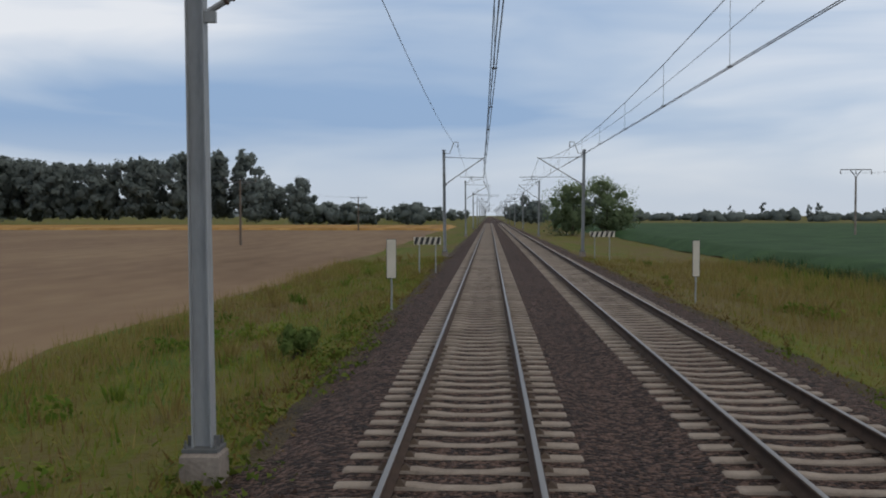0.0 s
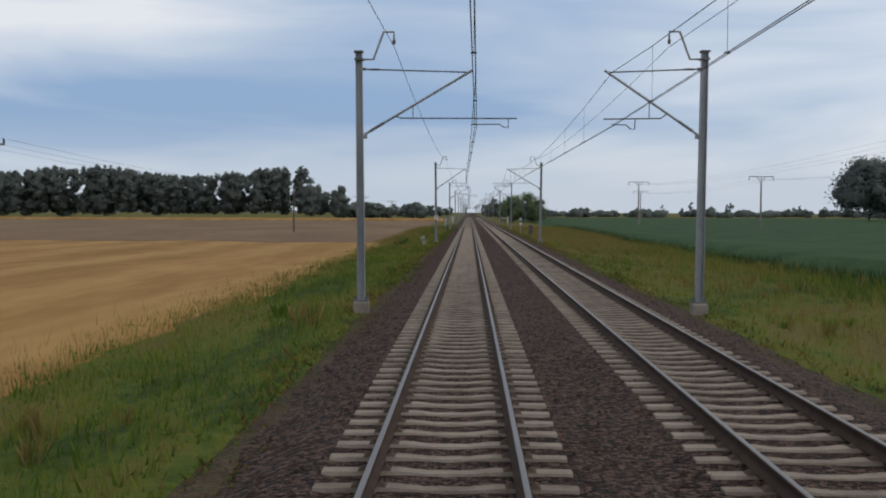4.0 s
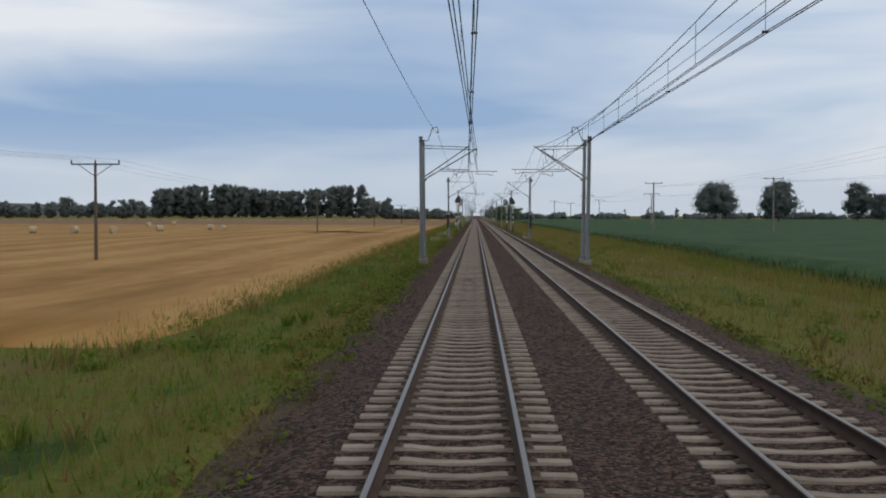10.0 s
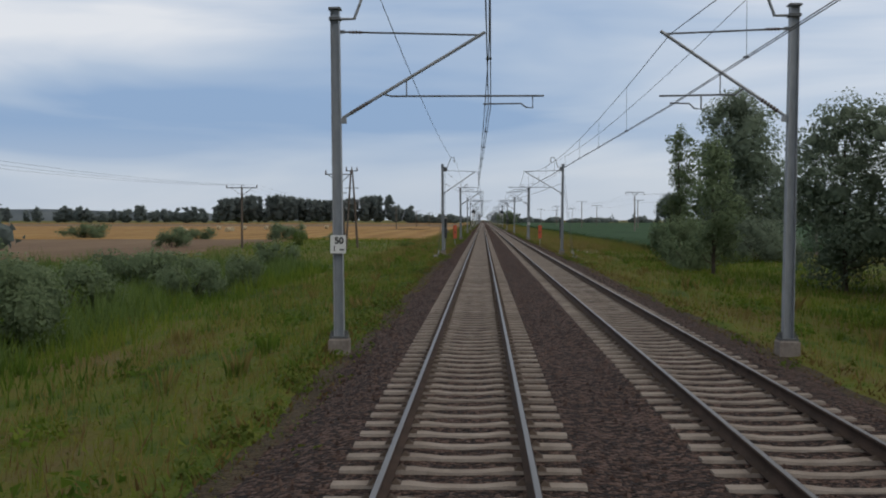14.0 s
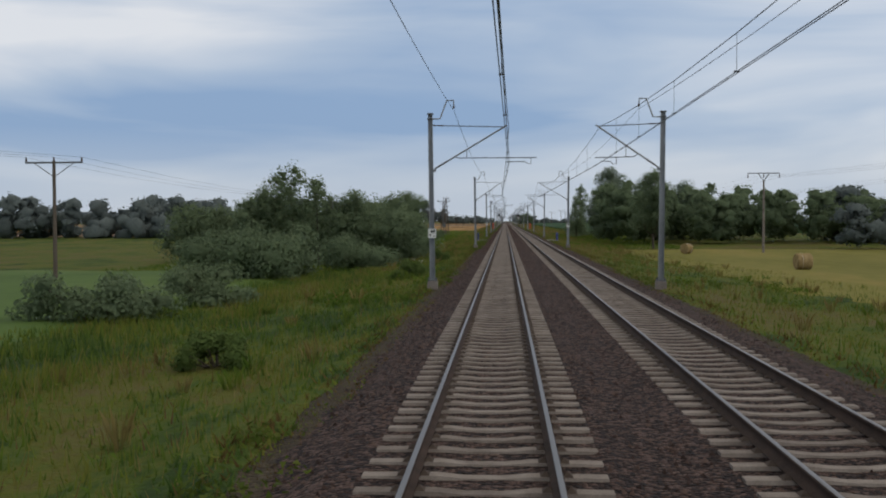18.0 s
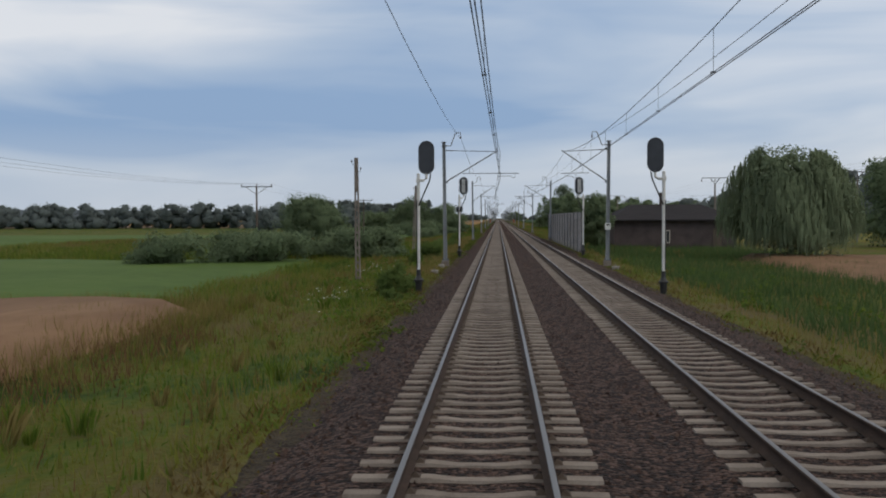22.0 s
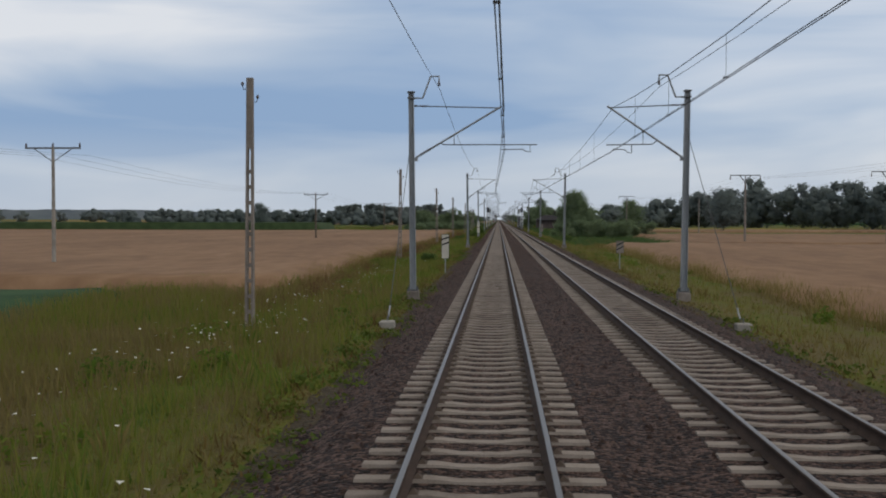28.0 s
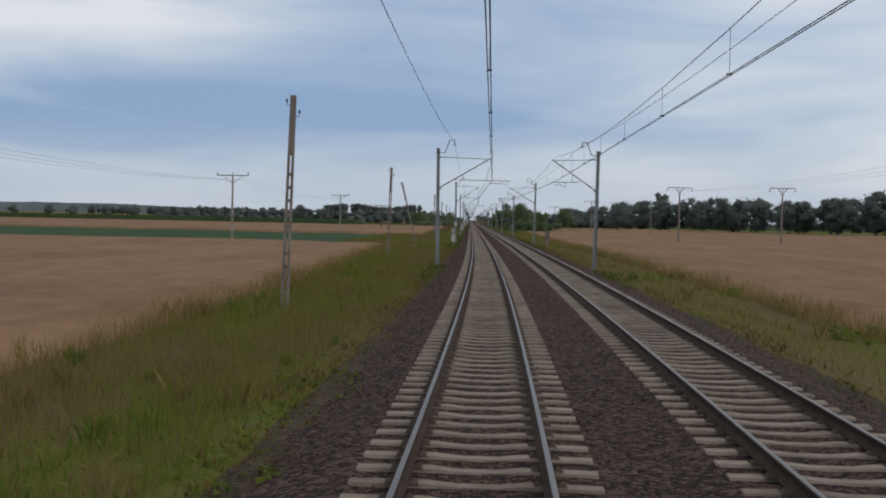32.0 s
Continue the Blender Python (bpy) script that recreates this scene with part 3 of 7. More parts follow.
# place along the line, left arm long (True) or short
MASTS = [(70.5, False), (10.8, True), (-54.8, False), (-119.3, True), (-185.4, False), (-248.4, True), (-311.4, False), (-308.9, True),
         (-375.8, True), (-372.3, False), (-435.0, False), (-496.3, True), (-560.5, False), (-623.3, True), (-688.0, False), (-753.6, True),
         (-815.3, False), (-876.8, True), (-935.0, False), (-1000.0, True), (-1061.6, False), (-1122.3, True), (-1187.0, True), (-1250.0, False)]
MASTS = [(70.5 + 63 * k, k % 2 == 1) for k in range(14, 0, -1)] + MASTS
# masts that stand a little off the row
SHIFT = {-248.4: -0.1, -435.0: -0.14, -876.8: -0.1, -753.6: -0.06, -1061.6: 0.1}
CONTACT_Z, CARRIER_Z, FEED_Z = 4.98, 6.58, 7.75


def mast_meshes(long_arm, detail=True):
    """Meshes of one mast, standing at the origin with its arm towards +x."""
    out = {}
    h_cut = [(-1, -1), (1, -1), (1, -0.86), (0.09, -0.86), (0.09, 0.86), (1, 0.86), (1, 1), (-1, 1), (-1, 0.86), (-0.09, 0.86), (-0.09, -0.86), (-1, -0.86)]
    g = Geo()
    pts = [(b * 0.112, a * 0.10, 0) for a, b in h_cut] + [(b * 0.095, a * 0.085, 7.2) for a, b in h_cut]
    g.add(pts, [(i, (i + 1) % 12, 12 + (i + 1) % 12, 12 + i) for i in range(12)])
    out["post"] = (g, M_STEEL)
    out["base_plate"] = (Geo().box((0, 0, 0.02), (0.40, 0.36, 0.04)).box((0.145, 0, 0.10), (0.07, 0.02, 0.12)).box((-0.145, 0, 0.10), (0.07, 0.02, 0.12)), M_DARKSTEEL)
    out["foundation"] = (Geo().block((0, 0, -0.45), (0.44, 0.42, 0.9), 0.04), M_OLDCONCRETE)
    for k, (a, d) in enumerate(((-0.165, -0.14), (0.165, -0.14), (0.165, 0.14), (-0.165, 0.14))):
        out["anchor_bolt", k] = (Geo().lathe((a, d, 0.04), [(0.022, 0), (0.022, 0.05), (0.014, 0.05), (0.014, 0.09)], 6), M_DARKSTEEL)
    out["cap"] = (Geo().block((0, 0, 7.225), (0.27, 0.25, 0.05), 0.02), M_DARKSTEEL)
    out["collar"] = (Geo().box((0, 0, 7.0), (0.25, 0.24, 0.06)), M_DARKSTEEL)
    out["feeder_bracket"] = (Geo().tube([(0.05, 0, 7.0), (0.42, 0, 7.0), (0.72, 0, 7.78), (1.02, 0, 7.78), (1.02, 0, 7.62)], 0.035), M_STEEL)
    out["feeder_insulator"] = (Geo().lathe((1.02, 0, 7.42), [(0.02, 0), (0.06, 0.03), (0.03, 0.06), (0.06, 0.1), (0.03, 0.13), (0.02, 0.2)], 8), M_INSULATOR)
    reach = 3.28 if long_arm else 2.85
    out["top_tie"] = (Geo().tube([(0.12, 0, 6.72), (reach - 0.12, 0, 6.60)], 0.022).box((0.16, 0, 6.72), (0.1, 0.05, 0.07)), M_DARKSTEEL)
    ti = Geo().tube([(0.30 + k * 0.0175, 0, 6.711 - k * 0.0005) for k in range(18)], [0.04 if k % 4 in (1, 2) else 0.022 for k in range(18)], 6)
    out["tie_insulator"] = (ti, M_INSULATOR)
    foot, tip = Vector((0.14, 0, 4.84)), Vector((reach, 0, 6.66))
    out["cantilever_tube"] = (Geo().tube([foot, tip], 0.036, 8).box((0.16, 0, 4.78), (0.12, 0.08, 0.12)), M_STEEL)
    di, d = Geo(), (tip - foot).normalized()
    di.tube([foot + d * (0.20 + k * 0.0188) for k in range(26)], [0.05 if k % 4 in (1, 2) else 0.034 for k in range(26)], 6)
    out["arm_insulator"] = (di, M_INSULATOR)
    k0 = 1.05
    z_reg = 5.30
    end = 4.55 if long_arm else 2.85
    root = foot + d * ((k0 - 0.14) / d.x)
    reg = Geo().tube([(k0, 0, root.z - 0.02), (k0 + 0.16, 0, z_reg), (end, 0, z_reg - 0.04)], 0.022)
    reg.tube([(k0 + 0.5, 0, z_reg - 0.02), foot + d * ((k0 + 0.5 - 0.14) / d.x)], 0.014, 5)
    out["registration_tube"] = (reg, M_DARKSTEEL)
    if long_arm:
        sa = Geo().tube([(4.30, 0, z_reg - 0.03), (4.30, 0, z_reg - 0.30), (4.15, 0, z_reg - 0.28), (4.05, 0, z_reg - 0.2), (3.22, 0, CONTACT_Z + 0.12)], 0.018)
    else:
        sa = Geo().tube([(1.95, 0, z_reg - 0.03), (1.95, 0, z_reg - 0.32), (2.1, 0, z_reg - 0.3), (2.2, 0, z_reg - 0.2), (2.62, 0, CONTACT_Z + 0.13)], 0.018)
    out["steady_arm"] = (sa, M_DARKSTEEL)
    return out


def build_mast(name, parts, label, bare=False):
    root = thing(name, (0, 0, 0), label, "railway mast", "catenary masts")
    for key, (g, mat) in parts.items():
        if bare and str(key).startswith("feeder"):
            continue
        part(key if isinstance(key, str) else key[0], g, mat, root)
    return root


mast_long = build_mast("catenary_mast", mast_meshes(True), "grey steel railway catenary mast with long push-off arm on concrete base")
mast_short = build_mast("catenary_mast", mast_meshes(False), "grey steel railway catenary mast with short pull-off arm on concrete base")
bare_long = build_mast("catenary_mast", mast_meshes(True), "grey steel railway catenary mast with long arm and no feeder bracket", True)
bare_short = build_mast("catenary_mast", mast_meshes(False), "grey steel railway catenary mast with short arm and no feeder bracket", True)
BARE = (-308.9, -375.8)
used = set()
LEAN = 0.6
for y, is_long in MASTS:
    for side in (0, 1):
        kind_long = is_long if side == 0 else not is_long
        x = (MAST_L + SHIFT.get(y, 0.0) if side == 0 else MAST_R) + bend(y)
        m = pose(x, y, -0.1 if y > -1090 else -0.35, 0, -LEAN if side == 0 else LEAN, 0) @ pose(0, 0, 0, 0, 0, 0 if side == 0 else 180)
        src = (bare_long if kind_long else bare_short) if y in BARE else (mast_long if kind_long else mast_short)
        if src.name in used:
            copy_thing(src, m)
        else:
            src.matrix_basis = m
            used.add(src.name)

# wires: carrier, two contact wires and droppers span by span, the feeder along the mast tops
spans = sorted({round(y, 1): l for y, l in MASTS if y not in (-308.9, -372.3)}.items())


def sag(a, b, drop, n=10):
    a, b = Vector(a), Vector(b)
    return [a.lerp(b, i / n) - Vector((0, 0, 4 * drop * (i / n) * (1 - i / n))) for i in range(n + 1)]


for side in (0, 1):
    wire = thing("contact_line", (0, 0, 0), "overhead contact wires with carrier cable and thin droppers", "overhead wire", "overhead wires", "structure")
    feed = thing("feeder_line", (0, 0, 0), "single sagging feeder cable along the mast tops", "overhead wire", "overhead wires", "structure")
    carrier, contact, drops, feeder = Geo(), Geo(), Geo(), Geo()
    for (ya, la), (yb, lb) in zip(spans[:-1], spans[1:]):
        def place(y, long_arm, dz):
            kl = long_arm if side == 0 else not long_arm
            off = (3.25 if kl else 2.68) if y > -1180 else 2.95
            x = MAST_L + off + 0.06 if side == 0 else MAST_R - off + 0.12
            return Vector((x + bend(y), y, dz))
        ca, cb = place(ya, la, CARRIER_Z - 0.05), place(yb, lb, CARRIER_Z - 0.05)
        wa, wb = place(ya, la, CONTACT_Z), place(yb, lb, CONTACT_Z)
        carrier.tube(sag(ca, cb, 0.95), 0.011, 4)
        for off in (-0.025, 0.025):
            contact.tube(sag(wa + Vector((off, 0, 0)), wb + Vector((off, 0, 0)), 0.02, 4), 0.009, 4)
        for k in range(1, 10):
            q = k / 10
            top = ca.lerp(cb, q) - Vector((0, 0, 4 * 0.95 * q * (1 - q)))
            low = wa.lerp(wb, q)
            drops.tube([low, top], 0.005, 3)
            drops.box(low, (0.09, 0.03, 0.03))
        fx = MAST_L + 0.95 if side == 0 else MAST_R - 0.95
        feeder.tube(sag((fx + bend(ya), ya, FEED_Z - 0.5), (fx + bend(yb), yb, FEED_Z - 0.5), 0.55), 0.010, 4)
    # second pair of wires where two tension lengths overlap
    ca, cb = place(-308.9, True, CARRIER_Z - 0.05), place(-372.3, False, CARRIER_Z - 0.05)
    wa, wb = place(-308.9, True, CONTACT_Z + 0.04), place(-372.3, False, CONTACT_Z + 0.04)
    carrier.tube(sag(ca, cb, 0.95), 0.011, 4)
    for off in (-0.025, 0.025):
        contact.tube(sag(wa + Vector((off, 0, 0)), wb + Vector((off, 0, 0)), 0.02, 4), 0.009, 4)
    for k in range(1, 10):
        top = ca.lerp(cb, k / 10) - Vector((0, 0, 3.8 * k / 10 * (1 - k / 10)))
        drops.tube([wa.lerp(wb, k / 10), top], 0.005, 3)
    part("carrier_cable", carrier, M_WIRE, wire)
    part("contact_wires", contact, M_WIRE, wire)
    part("droppers", drops, M_WIRE, wire)
    part("feeder_cable", feeder, M_WIRE, feed)

# hanging jumpers between the overlapping tension lengths
for y in (-318.5, -362.0):
    for x in (0.1, 4.05):
        root = thing("jumper_loop", (x, y, 0), "slack loop of cable joining two overhead wires", "overhead wire", "jumper loops", "structure")
        loop = [(-0.20, 0.3, 5.95), (-0.19, 0.2, 5.6), (-0.12, 0.1, 5.25), (0.0, 0.0, 5.12), (0.12, -0.1, 5.25), (0.19, -0.2, 5.6), (0.20, -0.3, 5.9)]
        part("cable", Geo().tube(loop, 0.013, 5), M_WIRE, root)
        for q in (0, -1):
            part("clamp", Geo().box(loop[q], (0.05, 0.07, 0.06)), M_DARKSTEEL, root)

# ---- fields ----


def field(name, x0, x1, y0, y1, lift, mat, label, category, edge=0.5, sy=6.0):
    near, far = (x0, x1) if abs(x0) < abs(x1) else (x1, x0)
    s = 1 if far > near else -1
    steps, x = [near, near + 1.8 * s], near + 1.8 * s
    d = 2.0
    while abs(x + d * s - near) < abs(far - near):
        x += d * s
        steps.append(x)
        d *= 1.22
    steps.append(far)
    steps = sorted(steps)
    ys = [y0, y0 + 0.4] + rows(y0 + 0.4, y1 - 0.4, sy)[1:] + [y1]
    return tagged(sheet(name, steps, ys, lift, mat, edge), label, category, kind="structure")


field("fallow_field", -420, -9.6, -39.8, 215, 0.12, M_FALLOW, "dull brown fallow field beside the railway", "field", 0.2)
field("wheat_field", -700, -9.6, 218, 296, 0.5, M_STUBBLE, "pale yellow strip of ripe corn before the wood", "field")
field("stubble_field", -420, -8.0, -345, -40, 0.16, M_STUBBLE, "golden stubble field with mown rows", "field", 0.2)
field("stubble_field", -420, -12.8, -353, -345.3, 0.16, M_STUBBLE, "ragged end of a golden stubble field", "field", 0.2, sy=1.5)
field("stubble_field", -420, -30, -436, -354, 0.10, M_FALLOW, "tan stubble field behind scrub", "field", 0.2)
field("young_crop_field", -300, -13.5, -658.5, -590, 0.18, M_LAWN, "bright green field of young crop", "field", 0.25)
field("young_crop_field", -300, -62, -733, -658.8, 0.18, M_LAWN, "green strip of young crop behind rough meadow", "field", 0.25)
field("young_crop_field", -300, -13.5, -778.5, -733.3, 0.18, M_LAWN, "bright green field of young crop behind a hedge", "field", 0.25)
M_MAIZE = material("maize", [(0.022, 0.040, 0.016), (0.036, 0.058, 0.024), (0.055, 0.080, 0.034)], 0.4, bump=1.0, bump_scale=3, gloss=0.1)
field("maize_field", -300, -44, -790, -766, 2.4, M_MAIZE, "tall dark green maize field", "field", 2.4, sy=3)
field("wheat_field", -420, -9.8, -990, -780, 0.62, M_WHEAT, "ripe red-brown wheat field", "field", 0.6)
field("beet_field", -420, -16.0, -1066, -992, 0.32, M_CROP, "dark green strip of beet", "field", 0.35, sy=3)
field("wheat_field", -420, -10.2, -1420, -1069, 0.55, M_WHEAT, "ripe tan wheat field", "field", 0.55)
field("crop_field", 19.2, 420, -412, 320, 0.85, M_CROP, "dense dark green crop field", "field", 0.8, sy=4)
field("hay_meadow", 14.5, 300, -678, -522, 0.12, M_HAY, "mown yellow-green hay meadow", "field", 0.15)
field("wheat_field", 19, 120, -772, -732, 0.5, M_WHEAT, "patch of ripe wheat behind the willow", "field", 0.5)
field("wheat_field", 12.2, 420, -1420, -914, 0.6, M_WHEAT, "wide ripe pink-brown wheat field", "field", 0.6)
field("wheat_field", 25, 420, -910, -836, 0.6, M_WHEAT, "ripe wheat field behind a hedge", "field", 0.6)

# low wooded ridge on the horizon
g, rng = Geo(), random.Random(3)
xs = rows(-3200, -420, 40)
top = []
for i, x in enumerate(xs):
    k = min(1.0, (x + 3200) / 500, (-420 - x) / 900)
    top.append(max(1.0, 34 * k ** 0.7 + 5 * noise.noise(Vector((x * 0.004, 0, 0))) + rng.uniform(-1.2, 1.2)))
pts = [(x, 2300, -2) for x in xs] + [(x, 2420, h) for x, h in zip(xs, top)] + [(x, 2900, -2) for x in xs]
n = len(xs)
g.add(pts, [(i, i + 1, n + i + 1, n + i) for i in range(n - 1)] + [(n + i, n + i + 1, 2 * n + i + 1, 2 * n + i) for i in range(n - 1)])
# woodland colour shifted to blue, with the haze of distance painted in
M_RIDGE_HAZE = material("ridge_wood", [(0.055, 0.075, 0.09), (0.075, 0.095, 0.11), (0.10, 0.12, 0.13)], 0.02)
tagged(part("hill", g, M_RIDGE_HAZE), "long low wooded ridge on the horizon", "hill", kind="structure")

# ---- trees ----


def ball(level):
    bm = bmesh.new()
    bmesh.ops.create_icosphere(bm, subdivisions=level, radius=1.0)
    v = np.array([q.co[:] for q in bm.verts])
    f = np.array([[q.index for q in face.verts] for face in bm.faces])
    bm.free()
    return v, f


BALLS = {1: ball(1), 2: ball(2)}


def leaf_cards(rng, centres, radii, count, size, level=1, core=0.46):
    """Leaf sprays spread through the outer part of lobes, over a dense uneven heart; returns verts, faces, soft normals."""
    vol = np.prod(radii, axis=1) ** (2 / 3)
    pick = rng.choice(len(centres), count, p=vol / vol.sum())
    d = rng.normal(size=(count, 3))
    d /= np.linalg.norm(d, axis=1)[:, None]
    r = rng.uniform(0.3, 1.0, count) ** 0.5
    r = np.where(rng.uniform(size=count) < 0.14, r * rng.uniform(1.0, 1.18, count), r)
    p = centres[pick] + d * radii[pick] * r[:, None]
    nrm = d * 1.0 + np.array([0, 0, 0.45]) + rng.normal(scale=0.55, size=(count, 3))
    nrm /= np.linalg.norm(nrm, axis=1)[:, None]
    u = np.cross(nrm, rng.normal(size=(count, 3)))
    u /= np.linalg.norm(u, axis=1)[:, None]
    w = np.cross(nrm, u)
    s = size * rng.uniform(0.55, 1.35, count)[:, None]
    flip = np.where(np.sum(np.cross(u, w) * d, axis=1) < 0, -1.0, 1.0)[:, None]
    w = w * flip
    v = np.stack([p - u * s, p + u * s * 0.6 - w * s * 0.65, p + u * s * 0.35 + w * s * 0.75], 1).reshape(-1, 3)
    f = np.arange(count * 3).reshape(-1, 3)
    middle = centres.mean(axis=0)
    out = p - middle
    out /= np.linalg.norm(out, axis=1)[:, None] + 1e-6
    soft = d * 0.35 + out * 0.7 + np.array([0, 0, 0.2]) + nrm * flip * 0.45
    soft = np.repeat(soft / np.linalg.norm(soft, axis=1)[:, None], 3, axis=0)
    if not core:
        return v, f, soft
    bv, bf = BALLS[level]
    hv, hf, hn, o = [v], [f], [soft], len(v)
    for c, q in zip(centres, radii):
        hv.append(c + bv * q * core * rng.uniform(0.5, 1.35, (len(bv), 1)))
        hf.append(bf + o)
        away = c + bv * q - middle
        hn.append(bv * 0.4 + away / (np.linalg.norm(away, axis=1)[:, None] + 1e-6) * 0.8)
        o += len(bv)
    return np.concatenate(hv), np.concatenate(hf), np.concatenate(hn)


def lobes(rng, height, width, low, count, top_narrow=0.5):
    """Crown as a pile of uneven ellipsoids between low and height."""
    c, r = [], []
    for i in range(count):
        h = min(1.0, max(0.0, (i + rng.uniform(0.0, 1.0)) / count))
        z = low + (height - low) * (0.12 + 0.78 * h)
        span = width / 2 * (1 - top_narrow * h ** 1.6) * (0.55 + 0.45 * min(1, h * 4))
        a, q = rng.uniform(0, 2 * math.pi), rng.uniform(0.15, 0.85) * span
        c.append((q * math.cos(a), q * math.sin(a), z))
        k = rng.uniform(0.15, 0.32) * width * (1 - 0.3 * h)
        r.append((k, k, k * rng.uniform(0.6, 0.95)))
    c.append((0, 0, height - 0.13 * (height - low)))
    r.append((0.16 * width, 0.16 * width, 0.13 * (height - low)))
    return np.array(c), np.array(r)


def tree(name, x, y, height, width, leaf, label, cards=2200, size=0.28, low=0.18, seed=0, narrow=0.5, category="tree", base=None, group="", tight=1.0):
    rng = np.random.RandomState(seed + int(abs(x * 13 + y * 7)) % 9973)
    z = ground_z(x, y) if base is None else base
    root = thing(name, (x, y, z - 0.05), label, category, group)
    wood = Geo()
    tr = max(0.05, height * 0.016)
    top = height * 0.75
    sway = rng.uniform(-0.04, 0.04, 2) * height
    stem = [(0, 0, 0), (sway[0] * 0.3, sway[1] * 0.3, top * 0.35), (sway[0], sway[1], top)]
    wood.tube(stem, tr, 7, tr * 0.25)
    c, r = lobes(rng, height, width, height * low, int((17 + int(2.2 * width)) / tight ** 2), narrow)
    r = r * tight
    for q in c[: 7]:
        s = Vector((sway[0] * 0.4, sway[1] * 0.4, max(0.1, q[2] * 0.45)))
        wood.tube([s, s.lerp(Vector(q), 0.5) + Vector((0, 0, -0.03 * height)), Vector(q)], tr * 0.4, 5, tr * 0.1)
    part("trunk", wood, M_BARK, root)
    v, f, soft = leaf_cards(rng, c, r, cards, size, 1, 0.36 if tight == 1.0 else 0.47)
    crown = big_mesh("crown", v, f, leaf, soft)
    crown.parent = root
    return root


def bush(x, y, height, width, leaf, label="dense green bush in the grass", cards=900, size=0.14, seed=0):
    rng = np.random.RandomState(seed + int(abs(x * 17 + y * 5)) % 9973)
    root = thing("bush", (x, y, ground_z(x, y) - 0.05), label, "bush")
    k = 8 + int(1.5 * width)
    c = np.stack([rng.uniform(-0.36, 0.36, k) * width, rng.uniform(-0.36, 0.36, k) * width, rng.uniform(0.08, 0.68, k) * height], 1)
    r = np.stack([rng.uniform(0.11, 0.22, k) * width] * 2 + [rng.uniform(0.2, 0.34, k) * height], 1)
    stems = Geo()
    for q in c:
        stems.tube([(q[0] * 0.2, q[1] * 0.2, 0), (q[0] * 0.6, q[1] * 0.6, q[2] * 0.6), tuple(q)], 0.03, 4, 0.01)
    part("branch", stems, M_BARK, root)
    v, f, soft = leaf_cards(rng, c, r, cards, size)
    leaves = big_mesh("leaves", v, f, leaf, soft)
    leaves.parent = root
    return root


def woodland(name, places, leaf, label, cards, size, seed):
    """Many far trees, not to be counted, in one mesh. places: x, y, height, width."""
    rng = np.random.RandomState(seed)
    vs, fs, ns, o = [], [], [], 0
    for x, y, h, w in places:
        c, r = lobes(rng, h, w, h * 0.06, 13, 0.45)
        v, f, soft = leaf_cards(rng, c, r, int(cards * min(1.0, h / 15)), size * (h / 14) ** 0.5, 1, 0.7)
        v = v + np.array([x, y, ground_z(x, y)])
        vs.append(v)
        fs.append(f + o)
        ns.append(soft)
        o += len(v)
    return tagged(big_mesh(name, np.concatenate(vs), np.concatenate(fs), leaf, np.concatenate(ns)), label, "trees", kind="stuff")


rng = random.Random(11)
# the wood behind the fields on the left of the line
wood = []
for i in range(120):
    x = -58 - 165 * rng.random()
    tall = 20.5 + 5.5 * (0.5 + 0.5 * math.sin(x * 0.06)) * rng.uniform(0.6, 1.0)
    if x > -75:
        tall = rng.uniform(10, 18)
    wood.append((x, 305 + rng.uniform(0, 26), tall, rng.uniform(8, 12)))
for i in range(110):
    x = rng.uniform(-640, -205)
    wood.append((x, 330 + rng.uniform(0, 60) - x * 0.15, rng.uniform(10, 17), rng.uniform(9, 14)))
woodland("woodland", wood, M_LEAF_FAR_HAZE, "dark mixed wood at the end of the fields", 900, 0.56, 1)
# trees along the line in the distance
far = []
for i in range(34):
    far.append((rng.uniform(-60, -14), rng.uniform(350, 760), rng.uniform(5, 9.5), rng.uniform(6, 10)))
for i in range(18):
    far.append((rng.uniform(-66, -24), rng.uniform(320, 420), rng.uniform(5, 8.5), rng.uniform(8, 13)))
for i in range(26):
    far.append((rng.uniform(11, 27), rng.uniform(215, 640), rng.uniform(6, 10.5), rng.uniform(6, 10)))
for i in range(150):
    tall = rng.random() < 0.16
    far.append((rng.uniform(40, 800), rng.uniform(520, 800), rng.uniform(8, 12.5) if tall else rng.uniform(3.0, 6.5), rng.uniform(4, 7) if tall else rng.uniform(12, 24)))
for i in range(30):
    far.append((rng.uniform(-420, -40), rng.uniform(620, 900), rng.uniform(8, 13), rng.uniform(9, 14)))
woodland("distant_trees", far, M_LEAF_FAR_HAZE, "hazy trees and hedges along the horizon", 210, 0.75, 2)
# round trees beyond the green field, with undergrowth before them
rng2 = random.Random(17)
row = [(-46 - 4.6 * k + rng.uniform(-2, 2), -440 + rng.uniform(-9, 14), rng.uniform(7.8, 10.0), rng.uniform(10, 13)) for k in range(40)]
row += [(-230 - 30 * k, -330 + rng.uniform(-30, 30), rng.uniform(8, 12), rng.uniform(10, 14)) for k in range(8)]
row += [(-40 - 7.5 * k + rng2.uniform(-2, 2), -446 + rng2.uniform(-4, 3), rng2.uniform(3.6, 5.2), rng2.uniform(9, 12)) for k in range(27)]
woodland("tree_belt", row, M_LEAF_FAR_HAZE, "belt of round broadleaf trees behind a green field", 700, 0.55, 3)
